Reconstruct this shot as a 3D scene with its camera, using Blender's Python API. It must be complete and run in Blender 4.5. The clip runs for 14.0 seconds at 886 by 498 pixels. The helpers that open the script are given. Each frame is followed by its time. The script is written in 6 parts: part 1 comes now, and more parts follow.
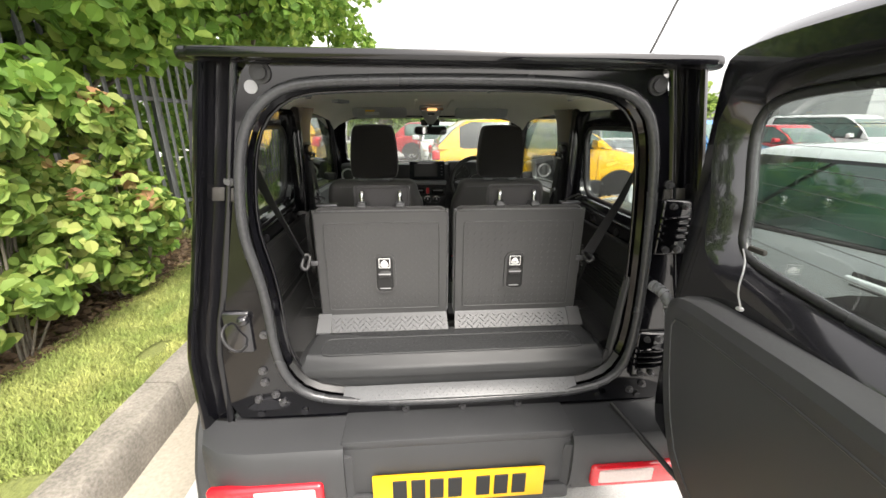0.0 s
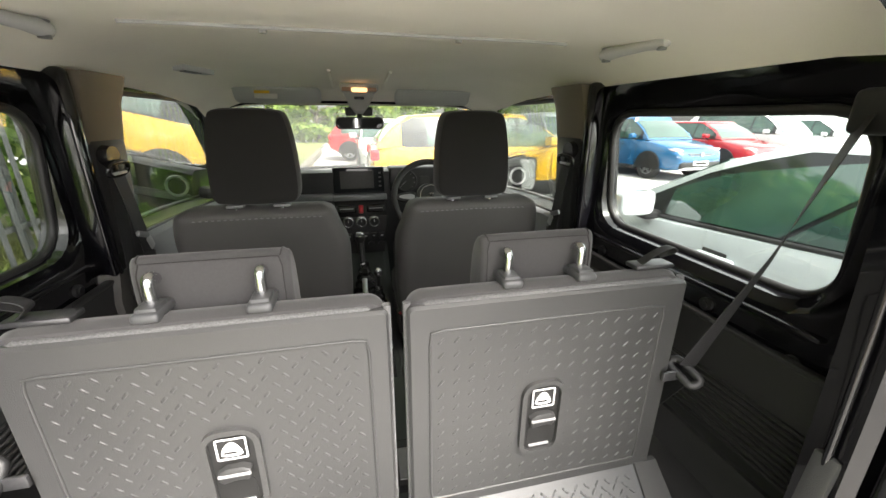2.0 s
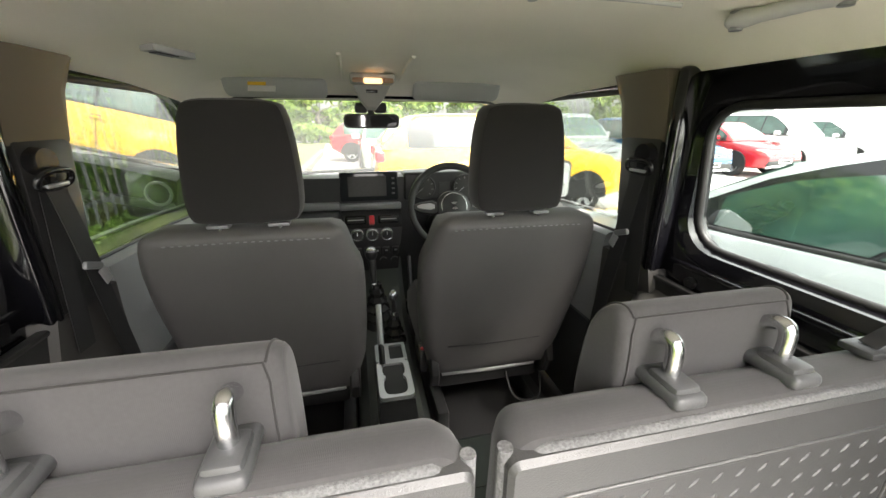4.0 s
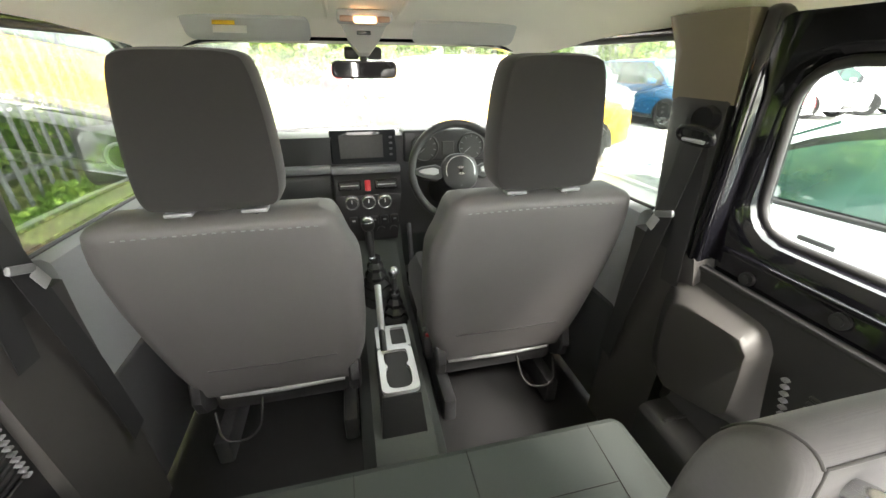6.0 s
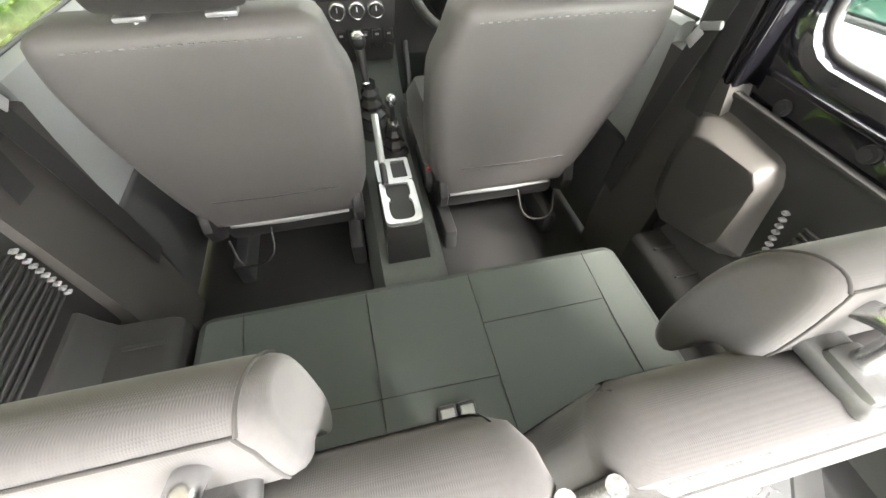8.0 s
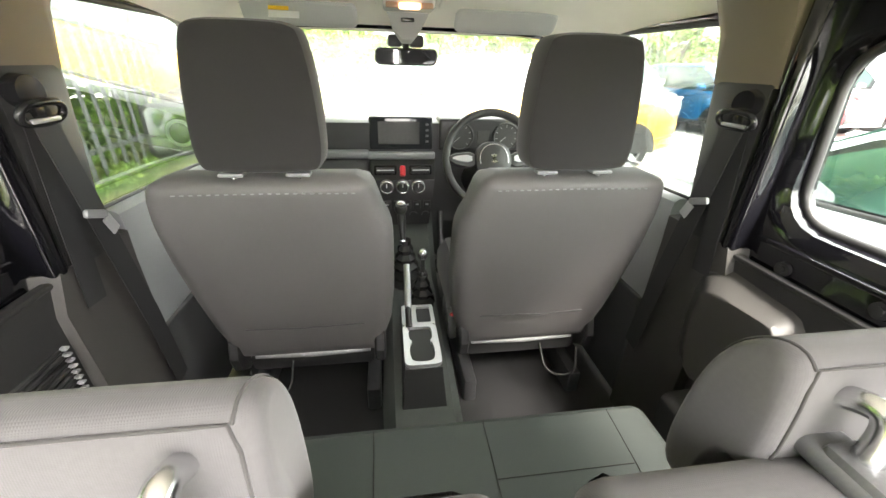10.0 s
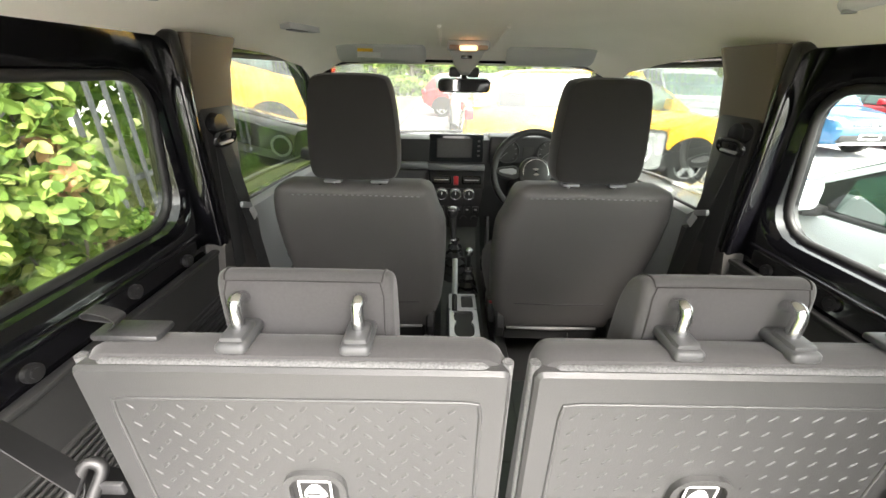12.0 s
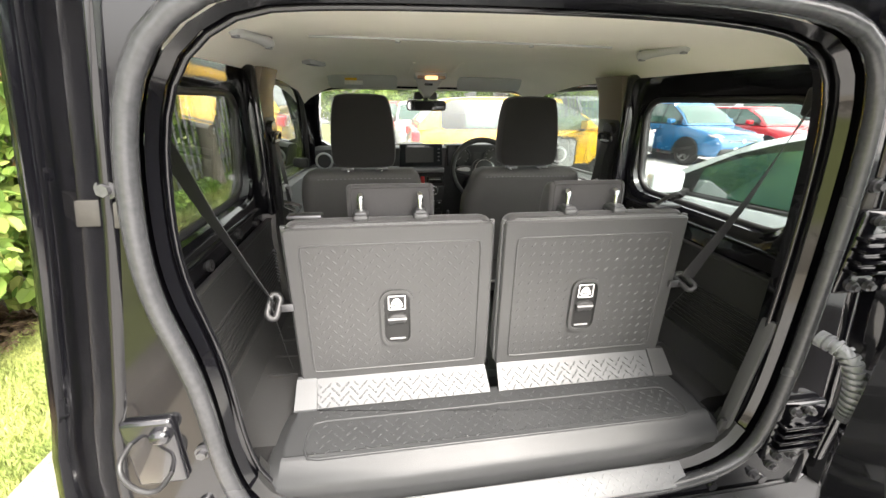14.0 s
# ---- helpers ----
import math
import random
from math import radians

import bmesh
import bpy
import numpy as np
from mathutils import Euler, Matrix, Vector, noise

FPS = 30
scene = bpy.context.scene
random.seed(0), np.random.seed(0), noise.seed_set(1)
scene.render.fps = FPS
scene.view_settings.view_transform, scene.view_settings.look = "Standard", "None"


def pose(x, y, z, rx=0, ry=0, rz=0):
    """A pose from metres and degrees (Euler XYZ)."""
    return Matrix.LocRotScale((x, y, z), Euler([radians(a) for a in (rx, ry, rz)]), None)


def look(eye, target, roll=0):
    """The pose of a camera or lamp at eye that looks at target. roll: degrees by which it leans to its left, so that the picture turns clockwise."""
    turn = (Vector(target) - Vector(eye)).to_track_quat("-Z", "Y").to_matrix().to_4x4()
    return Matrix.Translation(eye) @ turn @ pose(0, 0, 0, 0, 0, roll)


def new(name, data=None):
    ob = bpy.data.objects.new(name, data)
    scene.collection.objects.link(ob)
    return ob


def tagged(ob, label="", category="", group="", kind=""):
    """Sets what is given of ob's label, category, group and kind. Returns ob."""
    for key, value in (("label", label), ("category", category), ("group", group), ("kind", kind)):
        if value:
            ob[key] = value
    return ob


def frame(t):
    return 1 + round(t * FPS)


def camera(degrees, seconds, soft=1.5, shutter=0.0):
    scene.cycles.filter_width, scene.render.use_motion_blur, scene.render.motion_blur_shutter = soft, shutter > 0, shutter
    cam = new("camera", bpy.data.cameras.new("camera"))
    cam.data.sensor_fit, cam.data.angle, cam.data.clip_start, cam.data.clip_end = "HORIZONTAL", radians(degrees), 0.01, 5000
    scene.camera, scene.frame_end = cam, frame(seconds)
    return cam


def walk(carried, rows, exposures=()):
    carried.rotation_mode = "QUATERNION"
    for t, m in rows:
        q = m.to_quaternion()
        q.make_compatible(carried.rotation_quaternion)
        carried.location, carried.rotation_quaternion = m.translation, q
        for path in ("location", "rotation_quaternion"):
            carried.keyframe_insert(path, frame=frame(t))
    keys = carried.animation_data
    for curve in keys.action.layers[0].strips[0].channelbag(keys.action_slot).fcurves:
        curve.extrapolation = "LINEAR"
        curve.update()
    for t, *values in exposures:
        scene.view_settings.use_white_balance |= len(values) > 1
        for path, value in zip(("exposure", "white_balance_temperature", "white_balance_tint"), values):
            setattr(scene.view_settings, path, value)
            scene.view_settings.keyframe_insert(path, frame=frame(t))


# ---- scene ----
cam = camera(98.6, 14.0)
PATH = [
    (0, (-0.123, -0.99, 1.53), (0.027, 0.9, 0.894), 0.3),
    (0.5, (-0.106, -0.791, 1.508), (0.117, 1.09, 0.867), 0.2),
    (1, (-0.118, -0.588, 1.494), (0.195, 1.28, 0.851), 0.2),
    (1.5, (-0.1, -0.395, 1.473), (0.311, 1.455, 0.835), 0.2),
    (2, (-0.041, -0.208, 1.487), (0.386, 1.637, 0.844), 0.3),
    (2.5, (-0.049, -0.098, 1.44), (0.377, 1.747, 0.797), 0.4),
    (3, (-0.083, -0.005, 1.456), (0.334, 1.841, 0.808), 0.1),
    (3.2, (-0.086, 0.007, 1.46), (0.335, 1.859, 0.83), 0.1),
    (5.3, (-0.055, 0.176, 1.5), (0.365, 2.017, 0.843), 0.8),
    (5.5, (-0.06, 0.191, 1.503), (0.37, 2.03, 0.847), 0.7),
    (6, (-0.069, 0.233, 1.498), (0.351, 1.977, 0.614), 0.6),
    (6.5, (-0.09, 0.249, 1.497), (0.299, 1.808, 0.306), 0.9),
    (7, (-0.121, 0.274, 1.472), (0.264, 1.598, 0.022), 3.0),
    (7.2, (-0.099, 0.272, 1.479), (0.222, 1.483, -0.079), 1.7),
    (9.3, (-0.074, 0.214, 1.453), (0.33, 1.736, 0.22), 2.0),
    (9.5, (-0.075, 0.207, 1.451), (0.346, 1.821, 0.348), 1.9),
    (10, (-0.074, 0.183, 1.457), (0.192, 1.959, 0.577), 1.7),
    (10.5, (-0.063, 0.164, 1.465), (-0.051, 1.969, 0.603), 1.2),
    (11, (-0.065, 0.142, 1.479), (-0.076, 1.947, 0.616), 1.2),
    (11.5, (-0.063, 0.075, 1.5), (-0.075, 1.881, 0.641), 1.1),
    (12, (-0.082, -0.046, 1.52), (-0.074, 1.767, 0.677), 1.1),
    (12.5, (-0.11, -0.153, 1.538), (-0.009, 1.697, 0.784), 1.0),
    (13, (-0.151, -0.265, 1.537), (-0.024, 1.596, 0.814), 1.0),
    (13.5, (-0.202, -0.387, 1.493), (-0.038, 1.474, 0.779), 0.9),
    (14, (-0.243, -0.519, 1.49), (0.048, 1.324, 0.77), 0.8),
]
EXPOSURES = [(t, e, 6900, 12) for t, e in ((0, 1.95), (0.5, 2.1), (1, 2.55), (1.5, 2.75), (2, 2.9), (3, 3.1), (5.5, 4.02), (6, 4.42), (6.5, 4.88), (7, 5.25),
                                          (9.5, 4.95), (10, 4.7), (11, 4.45), (11.5, 4.05), (12, 3.6), (12.5, 3.4), (13, 3.25), (13.5, 3.1), (14, 3))]
walk(cam, [(t, look(eye, target, roll)) for t, eye, target, roll in PATH], EXPOSURES)

# ---- light ----
world = bpy.data.worlds.new("overcast_sky")
scene.world = world
world.use_nodes = True
wn = world.node_tree
sky = wn.nodes.new("ShaderNodeTexSky")
sky.sky_type = "NISHITA"
sky.sun_disc = False
sky.sun_elevation, sky.sun_rotation = radians(52), radians(150)
sky.dust_density, sky.air_density = 4.0, 1.0
pale = wn.nodes.new("ShaderNodeHueSaturation")
pale.inputs["Saturation"].default_value = 0.12
wn.links.new(sky.outputs[0], pale.inputs["Color"])
wn.links.new(pale.outputs[0], wn.nodes["Background"].inputs[0])
wn.nodes["Background"].inputs[1].default_value = 0.15
sun_data = bpy.data.lights.new("sun", "SUN")
sun_data.energy, sun_data.angle, sun_data.color = 1.3, radians(25), (1.0, 0.97, 0.92)
sun = new("sun", sun_data)
sun.matrix_world = look((4, -6, 12), (0, 0.6, 0))

# ---- materials ----
def material(name, base, rough=0.5, metal=0.0, vary=0.15, grain=60.0, bump=0.0, coat=0.0, blotch=4.0, island=0.0,
             tint=None, fine=0.0, sheen=0.0, spec=0.5):
    """A surface with two scales of colour change, fine relief and, on request, a tone of its own for each piece."""
    mat = bpy.data.materials.new(name)
    mat.use_nodes = True
    nt = mat.node_tree
    nd, ln = nt.nodes, nt.links
    bsdf = nd["Principled BSDF"]
    bsdf.inputs["Metallic"].default_value = metal
    bsdf.inputs["Coat Weight"].default_value = coat
    bsdf.inputs["Specular IOR Level"].default_value = spec
    bsdf.inputs["Coat Roughness"].default_value = 0.04
    bsdf.inputs["Sheen Weight"].default_value = sheen
    tc = nd.new("ShaderNodeTexCoord")
    n1 = nd.new("ShaderNodeTexNoise")
    n1.inputs["Scale"].default_value, n1.inputs["Detail"].default_value = blotch, 4
    n2 = nd.new("ShaderNodeTexNoise")
    n2.inputs["Scale"].default_value, n2.inputs["Detail"].default_value = grain, 3
    for n in (n1, n2):
        ln.new(tc.outputs["Object"], n.inputs["Vector"])
    add = nd.new("ShaderNodeMath")
    add.operation = "ADD"
    ln.new(n1.outputs["Fac"], add.inputs[0])
    ln.new(n2.outputs["Fac"], add.inputs[1])
    rng = nd.new("ShaderNodeMapRange")
    rng.inputs["From Min"].default_value, rng.inputs["From Max"].default_value = 0.6, 1.4
    rng.inputs["To Min"].default_value, rng.inputs["To Max"].default_value = 0, 1
    ln.new(add.outputs[0], rng.inputs["Value"])
    mix = nd.new("ShaderNodeMix")
    mix.data_type = "RGBA"
    lo = [max(0, c * (1 - vary)) for c in base]
    hi = [min(1, c * (1 + vary)) for c in (tint or base)]
    mix.inputs["A"].default_value, mix.inputs["B"].default_value = (*lo, 1), (*hi, 1)
    ln.new(rng.outputs[0], mix.inputs["Factor"])
    col = mix.outputs["Result"]
    if island:
        geo = nd.new("ShaderNodeNewGeometry")
        hsv = nd.new("ShaderNodeHueSaturation")
        m2 = nd.new("ShaderNodeMapRange")
        m2.inputs["To Min"].default_value, m2.inputs["To Max"].default_value = 1 - island, 1 + island
        ln.new(geo.outputs["Random Per Island"], m2.inputs["Value"])
        ln.new(m2.outputs[0], hsv.inputs["Value"])
        ln.new(col, hsv.inputs["Color"])
        col = hsv.outputs[0]
    ln.new(col, bsdf.inputs["Base Color"])
    r2 = nd.new("ShaderNodeMapRange")
    r2.inputs["To Min"].default_value, r2.inputs["To Max"].default_value = max(0, rough - 0.08), min(1, rough + 0.08)
    ln.new(n1.outputs["Fac"], r2.inputs["Value"])
    ln.new(r2.outputs[0], bsdf.inputs["Roughness"])
    if bump:
        b = nd.new("ShaderNodeBump")
        b.inputs["Strength"].default_value, b.inputs["Distance"].default_value = bump, fine or 0.001
        ln.new(n2.outputs["Fac"], b.inputs["Height"])
        ln.new(b.outputs[0], bsdf.inputs["Normal"])
    return mat


def glass(name, tint, rough=0.0, haze=0.0, fall=2.0):
    """A thin pane: clear by transmission, mirror-like by its Fresnel gloss."""
    mat = bpy.data.materials.new(name)
    mat.use_nodes = True
    nt = mat.node_tree
    nd, ln = nt.nodes, nt.links
    out = nd["Material Output"]
    tr = nd.new("ShaderNodeBsdfTransparent")
    tr.inputs[0].default_value = (*tint, 1)
    gl = nd.new("ShaderNodeBsdfGlossy")
    gl.inputs["Roughness"].default_value = rough
    lw = nd.new("ShaderNodeLayerWeight")
    lw.inputs["Blend"].default_value = 0.5
    pw = nd.new("ShaderNodeMath")
    pw.operation, pw.inputs[1].default_value = "POWER", fall
    fr = nd.new("ShaderNodeMath")
    fr.operation, fr.inputs[1].default_value, fr.inputs[2].default_value = "MULTIPLY_ADD", 0.85, 0.06
    ln.new(lw.outputs["Facing"], pw.inputs[0])
    ln.new(pw.outputs[0], fr.inputs[0])
    mx = nd.new("ShaderNodeMixShader")
    ln.new(fr.outputs[0], mx.inputs[0])
    ln.new(tr.outputs[0], mx.inputs[1])
    ln.new(gl.outputs[0], mx.inputs[2])
    # translucent film: dust, plus washed-out glare put in as white haze
    if haze:
        dust_glare = nd.new("ShaderNodeBsdfTranslucent")
        film = nd.new("ShaderNodeMixShader")
        film.inputs[0].default_value = haze
        ln.new(mx.outputs[0], film.inputs[1])
        ln.new(dust_glare.outputs[0], film.inputs[2])
        mx = film
    ln.new(mx.outputs[0], out.inputs[0])
    return mat


def woven(name, base, size=5200.0, strength=0.1, rough=0.95):
    """Cloth: fine ribs that cross, over a soft colour change."""
    mat = material(name, base, rough, 0, 0.12, 300, 0, sheen=0.15)
    nt = mat.node_tree
    nd, ln = nt.nodes, nt.links
    tc = nd["Texture Coordinate"]
    hs = []
    for k, axis in enumerate(("X", "Z")):
        w = nd.new("ShaderNodeTexWave")
        w.bands_direction = axis
        w.inputs["Scale"].default_value = size / 20 * (1.0, 1.4)[k]
        w.inputs["Distortion"].default_value = 0.6
        ln.new(tc.outputs["Object"], w.inputs["Vector"])
        hs.append(w)
    a = nd.new("ShaderNodeMath")
    a.operation = "MULTIPLY"
    ln.new(hs[0].outputs["Fac"], a.inputs[0])
    ln.new(hs[1].outputs["Fac"], a.inputs[1])
    b = nd.new("ShaderNodeBump")
    b.inputs["Strength"].default_value, b.inputs["Distance"].default_value = strength, 0.0015
    ln.new(a.outputs[0], b.inputs["Height"])
    ln.new(b.outputs[0], nd["Principled BSDF"].inputs["Normal"])
    return mat


def glow(name, colour, power):
    mat = bpy.data.materials.new(name)
    mat.use_nodes = True
    bsdf = mat.node_tree.nodes["Principled BSDF"]
    bsdf.inputs["Base Color"].default_value = (*colour, 1)
    bsdf.inputs["Emission Color"].default_value = (*colour, 1)
    bsdf.inputs["Emission Strength"].default_value = power
    return mat


PAINT = material("black_car_paint", (0.003, 0.003, 0.004), 0.1, 0, 0.3, 500, 0, coat=0.6, blotch=2, spec=0.35)
SEMIGLOSS = material("black_inner_paint", (0.009, 0.009, 0.011), 0.18, 0, 0.3, 500, 0, coat=1.0, blotch=2, spec=0.5)
DOORTRIM = material("charcoal_door_plastic", (0.048, 0.049, 0.051), 0.38, 0, 0.15, 800, 0.4)
SEALANT = material("brown_seam_sealant", (0.03, 0.028, 0.024), 0.6, 0, 0.25, 90, 0.4)
PLASTIC = material("black_grained_plastic", (0.02, 0.02, 0.0205), 0.42, 0, 0.25, 900, 0.35)
TRIM = material("charcoal_trim_plastic", (0.034, 0.034, 0.034), 0.48, 0, 0.2, 800, 0.4)
BACKING = material("grey_seat_back_plastic", (0.048, 0.048, 0.048), 0.38, 0, 0.15, 700, 0.4)
TREAD = material("silver_grey_tread_plastic", (0.062, 0.064, 0.066), 0.45, 0.0, 0.14, 500, 0.2)
SILLPLATE = material("silver_sill_plate", (0.11, 0.113, 0.116), 0.42, 0.1, 0.1, 300, 0.1)
RUBBER = material("weathered_rubber", (0.035, 0.036, 0.038), 0.26, 0, 0.3, 120, 0.2)
BUMPER = material("textured_bumper_plastic", (0.035, 0.036, 0.038), 0.5, 0, 0.2, 900, 0.5)
SEAT = woven("grey_seat_cloth", (0.041, 0.0395, 0.04))
SEATBACK = material("dark_grey_seat_vinyl", (0.09, 0.086, 0.084), 0.6, 0, 0.15, 900, 0.3)
HEADCLOTH = woven("dark_headrest_cloth", (0.0145, 0.0136, 0.013))
GREENCLOTH = material("grey_green_seat_cover", (0.047, 0.056, 0.052), 0.75, 0, 0.12, 600, 0.3)
HEADLINER = material("beige_headliner_felt", (0.9, 0.86, 0.76), 0.95, 0, 0.06, 900, 0.4)
LOADTRIM = material("black_load_bay_plastic", (0.023, 0.023, 0.023), 0.42, 0, 0.2, 800, 0.35, spec=0.4)
SIDETRIM = material("warm_black_side_trim", (0.052, 0.05, 0.047), 0.45, 0, 0.15, 800, 0.35, spec=0.35)
VISOR = material("grey_visor_vinyl", (0.45, 0.45, 0.44), 0.65, 0, 0.06, 700, 0.3)
PILLAR = material("warm_grey_pillar_plastic", (0.135, 0.112, 0.08), 0.5, 0, 0.08, 800, 0.3)
CARPET = material("dark_floor_carpet", (0.054, 0.062, 0.061), 0.95, 0, 0.4, 400, 0.9, fine=0.004)
GREYCARPET = material("grey_green_tunnel_carpet", (0.07, 0.078, 0.073), 0.9, 0, 0.2, 500, 0.6, fine=0.002)
SOCKET = material("grey_socket_plastic", (0.06, 0.061, 0.063), 0.42, 0, 0.1, 400, 0.2)
MAT = material("dark_floor_mat", (0.03, 0.034, 0.032), 0.85, 0, 0.3, 500, 0.6, fine=0.002)
EDGING = material("speckled_carpet_edging", (0.08, 0.08, 0.082), 0.95, 0, 0.35, 420, 0.5, fine=0.002, tint=(0.13, 0.13, 0.13))
CHROME = material("polished_steel", (0.62, 0.63, 0.64), 0.24, 1.0, 0.05, 300, 0)
PALEGREY = material("pale_grey_plastic", (0.3, 0.3, 0.305), 0.42, 0, 0.06, 300, 0.1)
SATIN = material("satin_silver_plastic", (0.5, 0.51, 0.52), 0.35, 0.6, 0.06, 300, 0)
DARKSTEEL = material("dark_steel", (0.12, 0.12, 0.125), 0.4, 0.8, 0.2, 200, 0.1)
BELT = material("black_belt_webbing", (0.015, 0.015, 0.016), 0.6, 0, 0.25, 1500, 0.4)
DASH = material("dash_top_plastic", (0.045, 0.046, 0.047), 0.45, 0, 0.2, 900, 0.4)
GRIPBAR = material("pewter_grip_bar", (0.2, 0.205, 0.21), 0.4, 0.2, 0.08, 400, 0.1)
GAITERBLACK = material("glossy_black_plastic", (0.012, 0.012, 0.013), 0.18, 0, 0.2, 200, 0)
GAITER = material("glossy_black_gaiter", (0.025, 0.025, 0.026), 0.2, 0, 0.2, 200, 0)
TRAYMAT = material("moulded_tray_plastic", (0.03, 0.031, 0.032), 0.45, 0, 0.14, 600, 0.3, blotch=14, spec=0.35)
DOORCARD = material("light_grey_door_trim", (0.28, 0.29, 0.295), 0.5, 0, 0.1, 700, 0.3)
SCREEN = material("dark_display_glass", (0.02, 0.022, 0.024), 0.08, 0, 0.1, 200, 0)
SCREEN_ON = material("grey_display_panel", (0.07, 0.07, 0.068), 0.2, 0, 0.1, 100, 0)
LABEL = material("white_sticker", (0.8, 0.8, 0.79), 0.5, 0, 0.03, 200, 0)
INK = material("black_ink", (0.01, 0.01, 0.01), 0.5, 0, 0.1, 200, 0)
AMBER = material("amber_sticker", (0.8, 0.5, 0.02), 0.5, 0, 0.05, 200, 0)
CLAYLENS = material("tan_orange_plastic", (0.32, 0.19, 0.12), 0.4, 0, 0.1, 200, 0)
REDSWITCH = material("red_switch", (0.55, 0.02, 0.03), 0.4, 0, 0.1, 200, 0)
PLATE_Y = material("yellow_plate", (0.85, 0.46, 0.008), 0.3, 0, 0.04, 200, 0)
LAMP_RED = material("red_lamp_lens", (0.6, 0.01, 0.02), 0.1, 0, 0.15, 120, 0.1, coat=1)
LAMP_CLEAR = material("clear_lamp_lens", (0.62, 0.5, 0.47), 0.12, 0, 0.15, 120, 0.1, coat=1)
LAMP_WARM = glow("dome_lamp_lens", (1.0, 0.5, 0.2), 0.4)
SIDE_GLASS = glass("side_window_glass", (0.72, 0.77, 0.74), fall=1.15)
QUARTER_GLASS = glass("rear_side_window_glass", (0.89, 0.93, 0.91), fall=1.75)
FRONT_GLASS = glass("windscreen_glass", (0.82, 0.85, 0.83), haze=0.07)
CAR_GLASS = material("tinted_car_glass", (0.03, 0.075, 0.06), 0.03, 0, 0.3, 3, 0, coat=1, blotch=2)
NEAR_GLASS = material("green_tinted_car_glass", (0.033, 0.082, 0.065), 0.03, 0, 0.45, 3, 0, coat=1, blotch=2, spec=1.0)
MIRROR = material("mirror_silver", (0.85, 0.86, 0.87), 0.02, 1.0, 0.01, 100, 0)
TYRE = material("tyre_rubber", (0.018, 0.018, 0.018), 0.8, 0, 0.2, 200, 0.3)
ALLOY = material("alloy_rim", (0.4, 0.41, 0.42), 0.3, 0.9, 0.1, 100, 0)
TARMAC = material("worn_tarmac", (0.4, 0.395, 0.385), 0.9, 0, 0.25, 130, 0.8, blotch=0.7, fine=0.006)
KERB = material("weathered_concrete", (0.19, 0.175, 0.15), 0.92, 0, 0.5, 70, 0.9, blotch=6, fine=0.006)
GUTTER = material("pale_gutter_concrete", (0.3, 0.27, 0.22), 0.92, 0, 0.25, 60, 0.6, blotch=2, fine=0.004)
SOIL = material("grass_soil", (0.15, 0.17, 0.05), 0.95, 0, 0.4, 60, 0.9, blotch=2, fine=0.01)
GRASS = material("short_grass", (0.16, 0.27, 0.05), 0.7, 0, 0.3, 4, 0, blotch=1.6, island=0.4, tint=(0.3, 0.31, 0.1))
FENCE = material("galvanised_steel", (0.13, 0.14, 0.137), 0.55, 0.2, 0.15, 40, 0.1)
BARK = material("grey_bark", (0.16, 0.14, 0.11), 0.95, 0, 0.4, 30, 1.0, fine=0.01)


def leafy(name, a, b, c):
    """Leaves that differ one by one between three greens, and let light through."""
    mat = bpy.data.materials.new(name)
    mat.use_nodes = True
    nt = mat.node_tree
    nd, ln = nt.nodes, nt.links
    bsdf = nd["Principled BSDF"]
    geo = nd.new("ShaderNodeNewGeometry")
    ramp = nd.new("ShaderNodeValToRGB")
    e = ramp.color_ramp.elements
    e[0].color, e[1].color, e[1].position = (*a, 1), (*c, 1), 1.0
    mid = e.new(0.6)
    mid.color = (*b, 1)
    ln.new(geo.outputs["Random Per Island"], ramp.inputs[0])
    ln.new(ramp.outputs[0], bsdf.inputs["Base Color"])
    bsdf.inputs["Roughness"].default_value = 0.55
    bsdf.inputs["Specular IOR Level"].default_value = 0.25
    tl = nd.new("ShaderNodeBsdfTranslucent")
    ln.new(ramp.outputs[0], tl.inputs[0])
    mx = nd.new("ShaderNodeMixShader")
    mx.inputs[0].default_value = 0.4
    ln.new(bsdf.outputs[0], mx.inputs[1])
    ln.new(tl.outputs[0], mx.inputs[2])
    ln.new(mx.outputs[0], nd["Material Output"].inputs[0])
    return mat


LEAF_BUSH = leafy("hazel_leaves", (0.1, 0.18, 0.04), (0.21, 0.31, 0.065), (0.38, 0.42, 0.13))
LEAF_DRY = leafy("browned_leaves", (0.42, 0.2, 0.12), (0.5, 0.34, 0.16), (0.48, 0.4, 0.16))
LEAF_TREE = leafy("tree_leaves", (0.1, 0.2, 0.035), (0.2, 0.34, 0.06), (0.36, 0.48, 0.11))
LITTER = leafy("fallen_leaves", (0.1, 0.07, 0.045), (0.18, 0.125, 0.08), (0.36, 0.26, 0.16))
LEAF_FAR = leafy("far_leaves", (0.1, 0.17, 0.035), (0.2, 0.29, 0.06), (0.32, 0.4, 0.11))

# ---- building helpers ----
ORIGIN = {}


def thing(name, at, label, category, group="", kind=""):
    """An empty at the base of a thing, which carries its parts."""
    ob = new(name)
    ob.empty_display_size = 0.05
    ob.location = at
    ORIGIN[ob] = Vector(at)
    return tagged(ob, label, category, group, kind)


def mesh_from(bm, name, mat, smooth=35.0):
    me = bpy.data.meshes.new(name)
    bmesh.ops.recalc_face_normals(bm, faces=bm.faces)
    bm.to_mesh(me)
    bm.free()
    me.materials.append(mat)
    if smooth:
        me.shade_smooth()
        me.set_sharp_from_angle(angle=radians(smooth))
    return me


